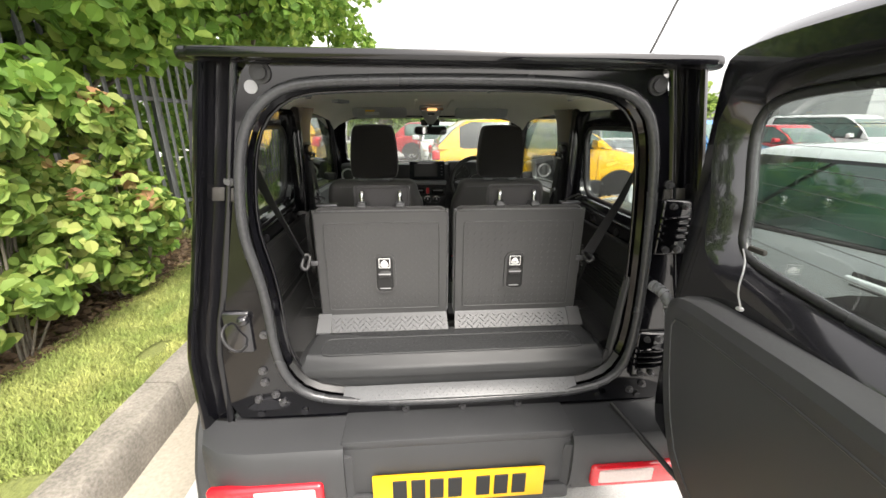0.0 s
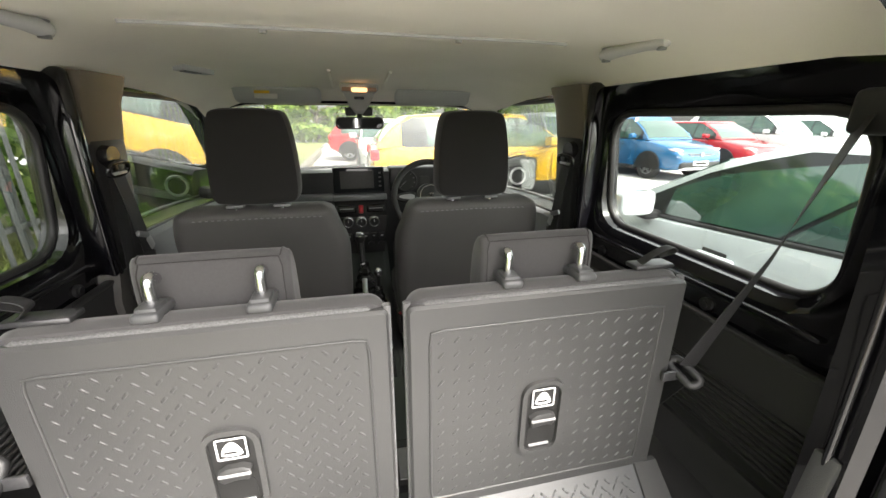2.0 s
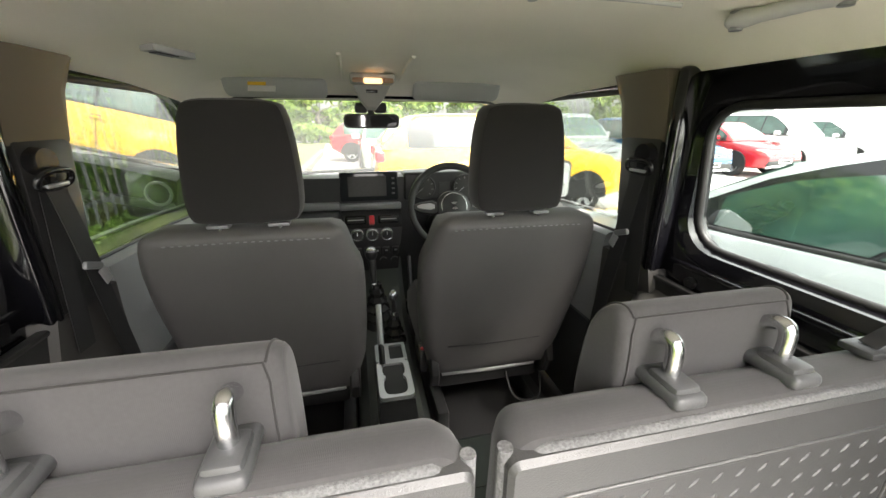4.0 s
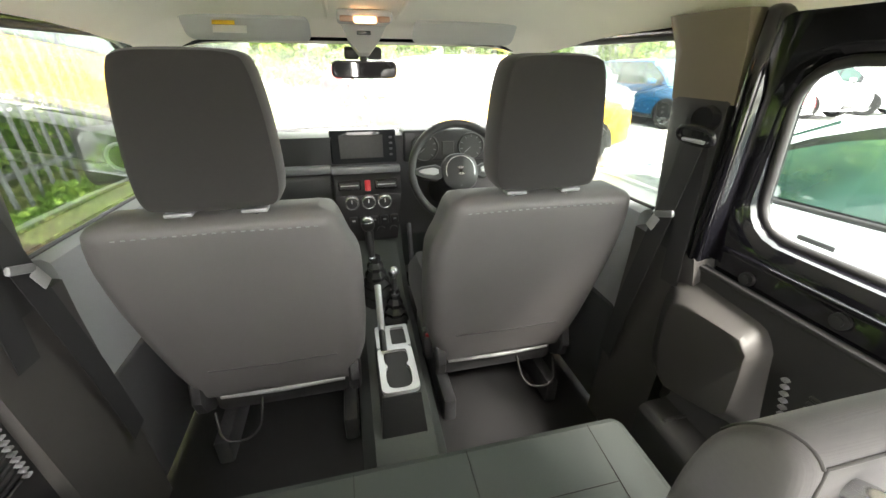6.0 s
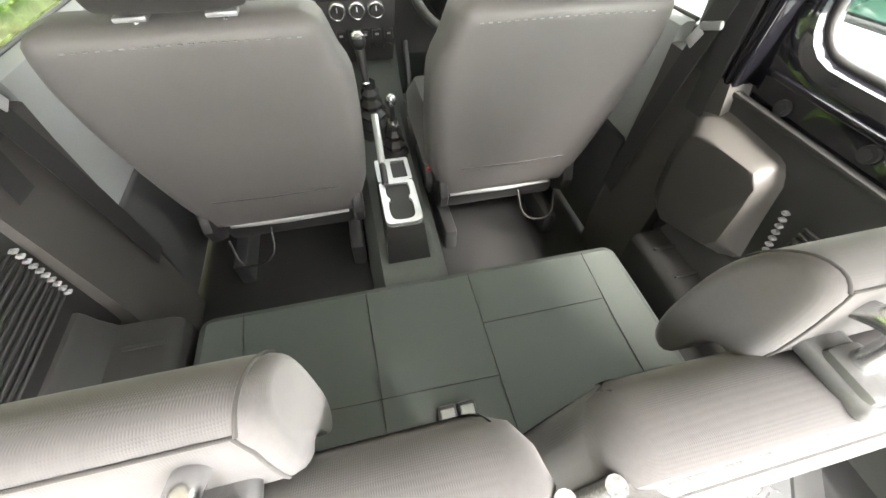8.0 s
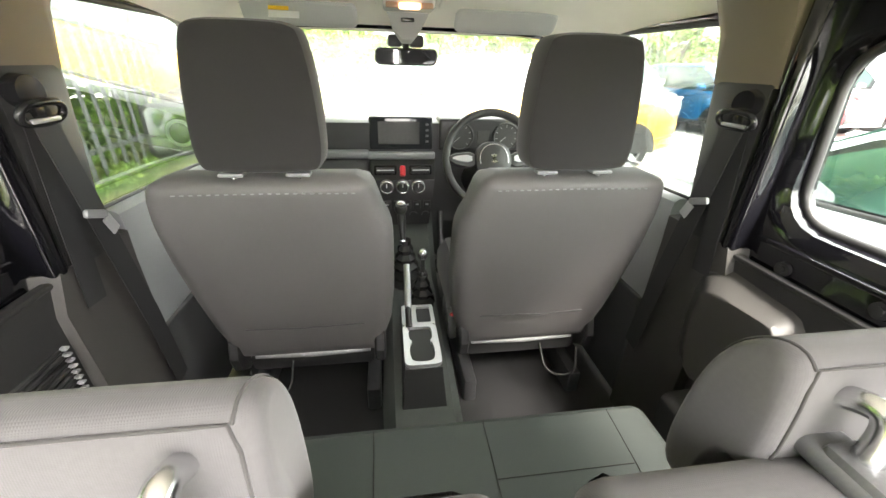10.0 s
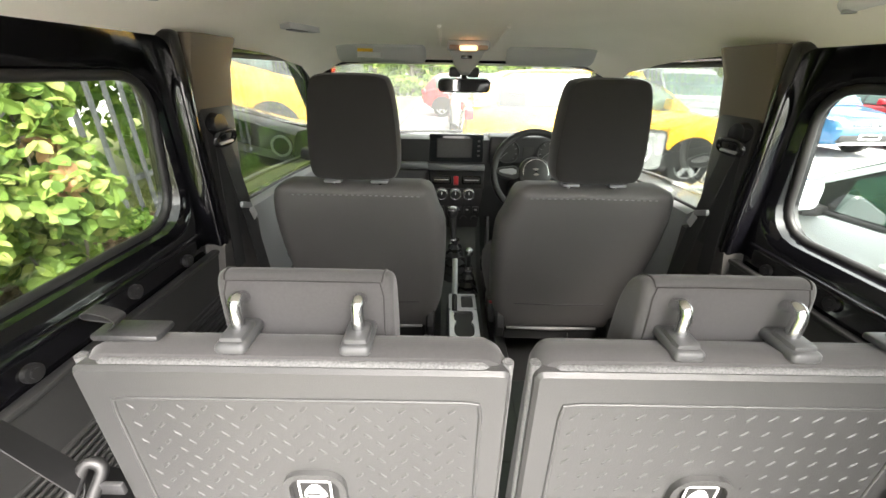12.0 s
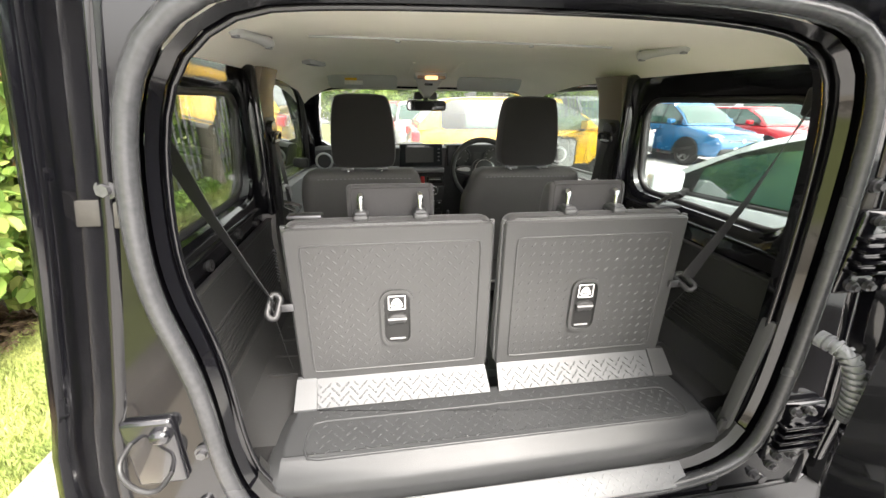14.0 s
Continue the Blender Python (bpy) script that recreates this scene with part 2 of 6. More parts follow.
def part(name, bm, mat, parent=None, label="", smooth=35.0, kind=""):
    """Links a bmesh, drawn in world places, as one mesh object under its thing."""
    xs = [v.co for v in bm.verts]
    c = sum(xs, Vector()) / max(1, len(xs))
    bmesh.ops.translate(bm, verts=bm.verts, vec=-c)
    ob = new(name, mesh_from(bm, name, mat, smooth))
    ORIGIN[ob] = c.copy()
    if parent is not None:
        ob.parent = parent
        ob.location = c - ORIGIN[parent]
    else:
        ob.location = c
    return tagged(ob, label, "", "", kind)


def join(bm, other):
    me = bpy.data.meshes.new("t")
    other.to_mesh(me)
    other.free()
    bm.from_mesh(me)
    bpy.data.meshes.remove(me)
    return bm


def many(*bms):
    out = bmesh.new()
    for b in bms:
        join(out, b)
    return out


def rbox(c, s, r=0.01, seg=2, rot=(0, 0, 0)):
    """A box with rounded edges."""
    bm = bmesh.new()
    bmesh.ops.create_cube(bm, size=1)
    bmesh.ops.scale(bm, vec=s, verts=bm.verts)
    r = min(r, min(s) * 0.49)
    if r > 0:
        bmesh.ops.bevel(bm, geom=bm.edges[:], offset=r, segments=seg, affect="EDGES", profile=0.5)
    bmesh.ops.transform(bm, matrix=pose(*c, *rot), verts=bm.verts)
    return bm


def rod(a, b, r0, r1=None, n=14, cap=True):
    a, b = Vector(a), Vector(b)
    bm = bmesh.new()
    d, n = b - a, n if n == 6 else max(n, 14)
    m = Matrix.Translation((a + b) / 2) @ d.to_track_quat("Z", "Y").to_matrix().to_4x4()
    bmesh.ops.create_cone(bm, cap_ends=cap, segments=n, radius1=r0, radius2=r0 if r1 is None else r1, depth=d.length, matrix=m)
    return bm


def ball(c, s, u=16, v=10):
    bm = bmesh.new()
    bmesh.ops.create_uvsphere(bm, u_segments=u, v_segments=v, radius=1, matrix=pose(*c) @ Matrix.Diagonal((*s, 1)))
    return bm


def loft(rings, closed=True, cap=True):
    """A skin over rings of equally many points."""
    bm = bmesh.new()
    vs = [[bm.verts.new(p) for p in ring] for ring in rings]
    n = len(vs[0])
    for a, b in zip(vs, vs[1:]):
        for i in range(n if closed else n - 1):
            j = (i + 1) % n
            bm.faces.new((a[i], a[j], b[j], b[i]))
    if cap and closed:
        bm.faces.new(vs[0][::-1])
        bm.faces.new(vs[-1])
    return bm


def tube(pts, r, n=8, closed=False, flat=1.0):
    pts = [Vector(p) for p in pts]
    rings, n = [], max(n, 12)
    up = None
    for i, p in enumerate(pts):
        a = pts[i - 1] if (i or closed) else p
        b = pts[(i + 1) % len(pts)] if (closed or i < len(pts) - 1) else p
        t = (b - a).normalized()
        if up is None:
            up = t.orthogonal().normalized()
        up = (up - t * up.dot(t)).normalized()
        s = t.cross(up)
        rings.append([p + r * (math.cos(q) * up + flat * math.sin(q) * s) for q in (2 * math.pi * k / n for k in range(n))])
    if closed:
        return loft(rings + [rings[0]], True, False)
    return loft(rings)


def ribbon(pts, side, width, thick=0.0012):
    """A strap along points; side: the way of its width, one for all or one a point."""
    pts = [Vector(p) for p in pts]
    rings = []
    for i, p in enumerate(pts):
        t = (pts[min(i + 1, len(pts) - 1)] - pts[max(i - 1, 0)]).normalized()
        s = Vector(side[i] if isinstance(side, list) else side)
        s = (s - t * s.dot(t)).normalized()
        n = t.cross(s) * thick / 2
        w = s * width / 2
        rings.append([p - w - n, p + w - n, p + w + n, p - w + n])
    return loft(rings)


def soften(poly, times=2):
    for _ in range(times):
        out = []
        for i, p in enumerate(poly):
            q = poly[(i + 1) % len(poly)]
            out += [tuple(0.75 * a + 0.25 * b for a, b in zip(p, q)), tuple(0.25 * a + 0.75 * b for a, b in zip(p, q))]
        poly = out
    return poly


def smooth_line(pts, times=2):
    for _ in range(times):
        out = [pts[0]]
        for p, q in zip(pts, pts[1:]):
            out += [tuple(0.75 * a + 0.25 * b for a, b in zip(p, q)), tuple(0.25 * a + 0.75 * b for a, b in zip(p, q))]
        pts = out + [pts[-1]]
    return pts


def resample(poly, n):
    """n points at even steps round a closed outline, from its first point."""
    p = np.array(list(poly) + [poly[0]], float)
    d = np.r_[0, np.cumsum(np.linalg.norm(np.diff(p, axis=0), axis=1))]
    at = np.linspace(0, d[-1], n, endpoint=False)
    return [tuple(float(np.interp(t, d, p[:, k])) for k in range(p.shape[1])) for t in at]


def rounded(x0, z0, x1, z1, r, n=5):
    """A rounded rectangle, from the middle of its top, clockwise."""
    pts = [((x0 + x1) / 2, z1)]
    for cx, cz, a0 in ((x1 - r, z1 - r, 90), (x1 - r, z0 + r, 0), (x0 + r, z0 + r, -90), (x0 + r, z1 - r, -180)):
        for k in range(n + 1):
            a = radians(a0 - 90 * k / n)
            pts.append((cx + r * math.cos(a), cz + r * math.sin(a)))
    return pts


def inset(poly, d):
    """An outline moved inwards by d."""
    out = []
    n = len(poly)
    area = sum(poly[i][0] * poly[(i + 1) % n][1] - poly[(i + 1) % n][0] * poly[i][1] for i in range(n))
    s = 1 if area > 0 else -1
    for i in range(n):
        a, b, c = Vector(poly[i - 1]), Vector(poly[i]), Vector(poly[(i + 1) % n])
        t = (c - a)
        t = t.normalized() if t.length > 1e-9 else Vector((1, 0))
        out.append((b[0] - s * t[1] * d, b[1] + s * t[0] * d))
    return out


def slab(outline, profile, place):
    """A solid from an outline (u, v) that swells and shrinks through its depth. profile: rows of depth, inset."""
    return loft([[place(u, v, d) for u, v in inset(outline, i)] for d, i in profile])


def mirror_x(p):
    return [(-x, *rest) for x, *rest in p]


XZ = lambda y0: (lambda u, v, d: (u, y0 + d, v))


def holed(outer, holes_outline, place, d0, d1):
    """A wall with one opening: outer and inner outline of the same count, between two depths."""
    n = len(outer)
    bm = bmesh.new()
    a, b = [bm.verts.new(place(u, v, d0)) for u, v in outer], [bm.verts.new(place(u, v, d1)) for u, v in outer]
    c, d = [bm.verts.new(place(u, v, d0)) for u, v in holes_outline], [bm.verts.new(place(u, v, d1)) for u, v in holes_outline]
    for i in range(n):
        j = (i + 1) % n
        for q in ((a[i], a[j], c[j], c[i]), (b[j], b[i], d[i], d[j]), (a[j], a[i], b[i], b[j]), (c[i], c[j], d[j], d[i])):
            bm.faces.new(q)
    return bm


def polar(poly, centre, n=96):
    """An outline resampled at even angles round a centre, so that two outlines pair point by point."""
    cx, cz = centre
    m = len(poly)
    out = []
    for k in range(n):
        a = math.pi / 2 - 2 * math.pi * k / n
        dx, dz = math.cos(a), math.sin(a)
        best = 0
        for i in range(m):
            (x0, z0), (x1, z1) = poly[i], poly[(i + 1) % m]
            ex, ez = x1 - x0, z1 - z0
            det = dx * -ez + dz * ex
            if abs(det) < 1e-12:
                continue
            rx, rz = x0 - cx, z0 - cz
            t = (rx * -ez + rz * ex) / det
            s = (dx * rz - dz * rx) / det
            if t > 0 and -1e-9 <= s <= 1 + 1e-9:
                best = max(best, t)
        out.append((cx + best * dx, cz + best * dz))
    return out

# ---- the car: shell ----
def halfwidth(z):
    """Half the outer width of the shell at a height."""
    return float(np.interp(z, [0.5, 0.85, 1.0, 1.06, 1.4, 1.6, 1.67], [0.775, 0.775, 0.765, 0.735, 0.70, 0.668, 0.635]))


OPENING = [(0, 1.63), (0.27, 1.627), (0.415, 1.608), (0.482, 1.56), (0.512, 1.48), (0.532, 1.34), (0.548, 1.15), (0.556, 0.97), (0.549, 0.84), (0.517, 0.756), (0.42, 0.706), (0.17, 0.693),
           (-0.19, 0.693), (-0.435, 0.718), (-0.512, 0.79), (-0.535, 0.9), (-0.537, 1.05), (-0.546, 1.13), (-0.565, 1.22), (-0.567, 1.3), (-0.552, 1.42), (-0.53, 1.5), (-0.496, 1.558), (-0.428, 1.607), (-0.34, 1.622)]
OPENING = soften(OPENING, 2)
def corner_half(z):
    """Half the width at the rear edge of the shell, where the side skin turns round the corner."""
    return float(np.interp(z, [0.65, 0.885, 1.0, 1.06, 1.324, 1.418, 1.661], [0.772, 0.768, 0.746, 0.728, 0.668, 0.65, 0.602]))


BACK_HALF = [(0, 1.676), (0.48, 1.671), (0.51, 1.645)] + [(corner_half(z) - 0.084, z) for z in (1.55, 1.4, 1.25, 1.06, 1.0, 0.85, 0.72)] + [(0.66, 0.655), (0, 0.652)]
BACK = BACK_HALF + mirror_x(BACK_HALF[1:-1][::-1])
MID = (0.0, 1.17)
back_out = polar(BACK, MID)

shell = thing("open_car", (0, 1.5, 0), "glossy black boxy off-road car body parked beside the kerb", "car")
part("rear_frame", holed(back_out, polar(inset(OPENING, -0.002), MID), XZ(0.0), 0.0, 0.045), PAINT, shell, "black painted rear door aperture")
part("door_seal", tube([(x, -0.006, z) for x, z in inset(polar(OPENING, MID), 0.004)], 0.015, 10, True, 0.9), RUBBER, shell, "grey rubber door seal")
jamb = polar(inset(OPENING, 0.022), MID)
part("inner_jamb", loft([[(x, 0.018, z) for x, z in polar(inset(OPENING, 0.012), MID)], [(x, 0.03, z) for x, z in jamb],
                         [(x * 1.03, 0.085, 1.17 + (z - 1.17) * 1.02) for x, z in jamb]], True, False), PAINT, shell)
# matte strip added to hide the bright reflection on the lower jamb
low = sorted((x * 0.993, z + 0.004) for x, z in jamb if z < 0.84)
fore = sorted((x * 0.993, z + 0.003) for (x, z), q in zip(polar(inset(OPENING, 0.012), MID), jamb) if q[1] < 0.84)
part("jamb_cover", loft([[(x, 0.013, z) for x, z in fore], [(x, 0.028, z) for x, z in low], [(x * 1.025, 0.085, z - 0.006) for x, z in low]], False, False), LOADTRIM, shell, "matte black cover added over the lower jamb")
part("inner_ridge", tube([(x, 0.05, z) for x, z in polar(inset(OPENING, 0.022), MID)], 0.005, 6, True), PAINT, shell)

# rounded corner posts: outer skin, lip, rain channel and inner ridge
for s in (-1, 1):
    rows = []
    for z in np.linspace(0.655, 1.652, 30):
        h, w = corner_half(z), halfwidth(z)
        line = [(max(w, h + 0.012), 0.14), (max(w - 0.002, h + 0.01), 0.07), (h + 0.007, 0.02), (h, -0.018), (h - 0.008, -0.03), (h - 0.018, -0.033), (h - 0.025, -0.024),
                (h - 0.03, 0.0), (h - 0.036, 0.012), (h - 0.06, 0.013), (h - 0.066, 0.004), (h - 0.07, -0.006), (h - 0.076, -0.009), (h - 0.083, -0.006), (h - 0.088, 0.001)]
        rows.append([(s * x, y, z) for x, y in line])
    part("corner_post", loft(rows, False, False), PAINT, shell, "", 60)


def side_wall(s, outline, hole, centre, x_in, n=96):
    """A side of the shell with its window opening; the outer skin leans in towards the roof."""
    a, b = polar(outline, centre, n), polar(hole, centre, n)
    rings = []
    inner = lambda p: (s * x_in, p[0], p[1])
    outer = lambda p: (s * halfwidth(p[1]), p[0], p[1])
    hole_in = inset(b, -0.03)
    return loft([[outer(p) for p in a], [inner(p) for p in a], [inner(p) for p in hole_in],
                 [(s * (x_in + 0.012), *p) for p in inset(b, -0.012)], [(s * (x_in + 0.016), *p) for p in inset(b, -0.004)],
                 [outer(p) for p in b], [outer(p) for p in a]], True, False)


QUARTER = rounded(0.185, 1.2, 0.77, 1.505, 0.07)
QUARTER_WALL = [(0.4, 1.62), (0.9, 1.62), (0.9, 0.6), (0.06, 0.6), (0.06, 1.62)]
FRONTWIN = soften([(1.25, 1.552), (1.7, 1.552), (1.81, 1.43), (2.0, 1.12), (1.96, 1.09), (1.4, 1.128), (0.98, 1.14), (0.955, 1.155), (0.98, 1.53), (1.0, 1.552)], 2)
FRONT_WALL = [(1.4, 1.62), (1.72, 1.62), (2.1, 1.2), (2.1, 0.5), (0.9, 0.5), (0.9, 1.62)]
for s in (-1, 1):
    part("quarter_panel", side_wall(s, QUARTER_WALL, QUARTER, (0.48, 1.35), 0.652), PAINT, shell, "black painted metal round the rear side window")
    part("front_door", side_wall(s, FRONT_WALL, FRONTWIN, (1.4, 1.37), 0.652), PAINT, shell)
    pane = part("side_window", slab(inset(QUARTER, -0.01), [(0, 0), (0.004, 0)], lambda u, v, d, s=s: (s * (0.687 + d - 0.112 * (v - 1.35)), u, v)), QUARTER_GLASS, shell, "clear rear side window pane", 0)
    pane.visible_shadow = False
    part("window_rubber", tube([(s * (0.684 - 0.112 * (v - 1.35)), u, v) for u, v in resample(QUARTER, 80)], 0.009, 6, True), PLASTIC, shell)
    pane = part("door_window", slab(inset(FRONTWIN, -0.008), [(0, 0), (0.004, 0)], lambda u, v, d, s=s: (s * (0.676 + d - 0.112 * (v - 1.37)), u, v)), SIDE_GLASS, shell, "clear front door window pane", 0)
    pane.visible_shadow = False
    part("window_rubber", tube([(s * (0.672 - 0.112 * (v - 1.37)), u, v) for u, v in resample(FRONTWIN, 80)], 0.008, 6, True), PLASTIC, shell)
    part("roof_gutter", tube([(s * 0.645, 0.05, 1.655), (s * 0.648, 0.9, 1.658), (s * 0.645, 1.72, 1.63)], 0.012, 8), PAINT, shell)
part("roof", many(rbox((0, 0.84, 1.668), (1.27, 1.76, 0.034), 0.015, 3), rbox((0, -0.04, 1.668), (1.2, 0.05, 0.026), 0.01, 2)), PAINT, shell, "flat black roof with pressed ribs")
for x in (-0.42, -0.14, 0.14, 0.42):
    part("roof_rib", rbox((x, 0.85, 1.688), (0.09, 1.5, 0.01), 0.004, 1), PAINT, shell)
SCREEN_OUT = soften([(0, 1.565), (0.54, 1.555), (0.575, 1.53), (0.63, 1.24), (0.6, 1.215), (0, 1.205)] + [(-0.6, 1.215), (-0.63, 1.24), (-0.575, 1.53), (-0.54, 1.555)], 1)
lean = lambda u, v, d: (u, 1.73 + (1.565 - v) * 0.95 + d, v)
part("windscreen", slab(SCREEN_OUT, [(0, 0), (0.005, 0)], lean), FRONT_GLASS, shell, "clear upright windscreen", 0).visible_shadow = False
frame_out = [(0, 1.64), (0.66, 1.63), (0.70, 1.2), (0.68, 1.12), (0, 1.12), (-0.68, 1.12), (-0.70, 1.2), (-0.66, 1.63)]
part("windscreen_frame", holed(polar(frame_out, (0, 1.38)), polar(inset(SCREEN_OUT, 0.008), (0, 1.38)), lean, -0.03, 0.03), PAINT, shell)
part("bonnet", many(rbox((0, 2.62, 0.985), (1.28, 1.1, 0.1), 0.04, 3), rbox((0, 2.62, 0.78), (1.36, 1.12, 0.42), 0.05, 3)), PAINT, shell)
part("grille", many(rbox((0, 3.2, 0.83), (1.2, 0.06, 0.26), 0.02, 2), rbox((0, 3.24, 0.55), (1.5, 0.16, 0.2), 0.04, 3)), BUMPER, shell)
part("chassis", rbox((0, 1.6, 0.4), (1.3, 3.1, 0.2), 0.05, 2), PLASTIC, shell)


def wheel(parent, c, r=0.34, w=0.2, axis="x"):
    n = 40
    prof = [(r * 0.6, -w * 0.45), (r * 0.93, -w * 0.5), (r, -w * 0.36), (r, w * 0.36), (r * 0.93, w * 0.5), (r * 0.6, w * 0.45)]
    mk = lambda rad, off, a: Vector((off, rad * math.cos(a), rad * math.sin(a)))
    turn = Matrix.Rotation(radians(90), 3, "Z") if axis == "y" else Matrix.Identity(3)
    rings = [[Vector(c) + turn @ mk(rad, off, 2 * math.pi * k / n) for k in range(n)] for rad, off in prof]
    ty = part("wheel", loft(rings + [rings[0]], True, False), TYRE, parent, "black road tyre on an alloy rim")
    bms = []
    for sd in (-1, 1):
        bms.append(loft([[Vector(c) + turn @ mk(rad, sd * off, 2 * math.pi * k / n) for k in range(n)] for rad, off in ((r * 0.64, w * 0.46), (r * 0.58, w * 0.46), (r * 0.56, w * 0.3))], True, False))
        for k in range(5):
            a = 2 * math.pi * k / 5 + 0.3
            p0, p1 = mk(r * 0.1, sd * w * 0.38, a), mk(r * 0.6, sd * w * 0.44, a)
            bms.append(ribbon([Vector(c) + turn @ p0, Vector(c) + turn @ p1], turn @ Vector((0, -math.sin(a), math.cos(a))), r * 0.22, 0.03))
        bms.append(rod(Vector(c) + turn @ Vector((sd * w * 0.3, 0, 0)), Vector(c) + turn @ Vector((sd * w * 0.44, 0, 0)), r * 0.16, n=16))
    part("rim", many(*bms), ALLOY, ty, "", 30)
    part("brake_drum", rod(Vector(c) + turn @ Vector((-w * 0.2, 0, 0)), Vector(c) + turn @ Vector((w * 0.2, 0, 0)), r * 0.57, n=24), PLASTIC, ty)


for x in (-0.66, 0.66):
    for y in (0.42, 2.65):
        wheel(shell, (x, y, 0.34))
for s in (-1, 1):
    for y in (0.42, 2.65):
        arch = [(y + 0.46 * math.cos(a), 0.36 + 0.46 * math.sin(a)) for a in np.linspace(0, math.pi, 13)]
        arch_in = [(y + 0.39 * math.cos(a), 0.36 + 0.39 * math.sin(a)) for a in np.linspace(0, math.pi, 13)]
        pts = arch + arch_in[::-1]
        part("wheel_arch", slab(pts, [(0, 0), (0.1, 0), (0.115, 0.012)], lambda u, v, d, s=s: (s * (0.715 + d), u, v)), BUMPER, shell)
    turn_in = radians(27 if s < 0 else 12)
    def mir(u, v, d, s=s, a=turn_in):
        """A point of the door mirror: u from the car's middle, v height, d forwards of its glass."""
        return (s * (0.81 + (u - 0.81) * math.cos(a) + d * math.sin(a)), 1.69 - (u - 0.81) * math.sin(a) + d * math.cos(a) + 0.04 * (v - 1.21), v)
    mr = part("door_mirror", slab(soften(rounded(0.715, 1.125, 0.905, 1.305, 0.03), 1), [(0, 0.012), (0.012, 0), (0.07, 0.004), (0.1, 0.03)], mir), PLASTIC, shell, "black door mirror housing with clear glass")
    part("mirror_glass", slab(rounded(0.727, 1.137, 0.893, 1.293, 0.022), [(-0.002, 0), (0.006, 0)], mir), MIRROR, mr)
    part("mirror_arm", rbox((s * 0.7, 1.75, 1.16), (0.08, 0.06, 0.05), 0.01, 2), PLASTIC, mr)
part("roof_aerial", tube([(0.56, 0.2, 1.68), (0.61, 0.2, 1.8), (0.7, 0.2, 2.02), (0.76, 0.19, 2.15)], 0.0035, 6), PLASTIC, shell)

# rear bumper with lamps and number plate
for x0, x1 in ((-0.5, 0.02), (0.05, 0.55)):
    part("wiper", tube([(x0, 2.08, 1.215), ((x0 + x1) / 2, 2.075, 1.228), (x1, 2.07, 1.235)], 0.008, 6), PLASTIC, shell)
bumper = thing("rear_bumper", (0, -0.1, 0.4), "charcoal textured plastic rear bumper of the open car", "bumper")
for s in (-1, 1):
    prof = soften([(-0.125, 0.655), (0.03, 0.655), (0.03, 0.42), (-0.12, 0.42), (-0.15, 0.5), (-0.145, 0.63)], 1)
    part("bumper_corner", loft([[(s * x, y * k + (1 - k) * 0.03, z) for y, z in prof] for x, k in ((0.335, 1), (0.345, 1), (0.6, 1), (0.68, 0.93), (0.74, 0.7), (0.765, 0.35))]), BUMPER, bumper)
    part("tail_lamp", rbox((s * 0.555, -0.148, 0.515), (0.32, 0.03, 0.078), 0.012, 3), LAMP_RED, bumper, "red and clear rear lamp cluster")
    part("reversing_lens", rbox((s * 0.50, -0.161, 0.52), (0.17, 0.012, 0.048), 0.006, 3), LAMP_CLEAR, bumper)
part("body_apron", rbox((0, 0.03, 0.585), (1.38, 0.06, 0.13), 0.01, 2), BUMPER, shell)
part("bumper_top", rbox((0, -0.045, 0.645), (0.69, 0.15, 0.03), 0.008, 2), BUMPER, bumper)
part("plate_recess", rbox((0, -0.05, 0.55), (0.69, 0.14, 0.18), 0.012, 2), BUMPER, bumper)
part("bumper_foot", rbox((0, -0.07, 0.43), (0.69, 0.12, 0.06), 0.01, 2), BUMPER, bumper)
for s in (-1, 1):
    part("recess_side", loft([[(s * 0.345, -0.02, 0.64), (s * 0.345, -0.14, 0.62), (s * 0.345, -0.14, 0.46), (s * 0.345, -0.02, 0.46)],
                              [(s * 0.31, -0.02, 0.632), (s * 0.318, -0.125, 0.612), (s * 0.29, -0.1, 0.46), (s * 0.29, -0.02, 0.46)]]), BUMPER, bumper)
plate = part("number_plate", rbox((0, -0.13, 0.485), (0.52, 0.008, 0.111), 0.003, 2), PLATE_Y, bumper, "yellow number plate with plain dark bars")
for x in (-0.19, -0.135, -0.08, -0.025, 0.06, 0.115, 0.17):
    part("plate_bar", rbox((x + 0.01, -0.1355, 0.485), (0.042, 0.004, 0.075), 0.001, 1), INK, plate)
for x in (-0.6, -0.47, -0.2, 0.2, 0.47, 0.6):
    part("bumper_clip", rod((x, 0.0, 0.677), (x, -0.006, 0.677), 0.011, n=14), SEMIGLOSS, shell)

# latch, studs and rubber stops round the aperture
for x, y, z in ((-0.468, 0, 1.634), (0.492, 0, 1.617)):
    part("rubber_stop", many(rod((x, 0.0, z), (x, -0.006, z), 0.024, n=20), rod((x, -0.004, z), (x, -0.014, z), 0.016, n=20)), PLASTIC, shell)
part("round_plug", rod((-0.493, 0.0, 1.603), (-0.493, -0.004, 1.603), 0.015, n=20), PALEGREY, shell, "pale round plug")
latch = part("door_latch", many(rbox((-0.622, -0.004, 0.962), (0.075, 0.014, 0.13), 0.012, 3), rbox((-0.6, -0.012, 1.004), (0.03, 0.03, 0.026), 0.01, 3)), SEMIGLOSS, shell, "black latch plate with black striker loop")
part("striker", tube(smooth_line([(-0.648, -0.006, 0.99), (-0.648, -0.05, 0.985), (-0.632, -0.055, 0.945), (-0.605, -0.05, 0.925), (-0.605, -0.006, 0.92)], 2), 0.004, 8), PLASTIC, latch)
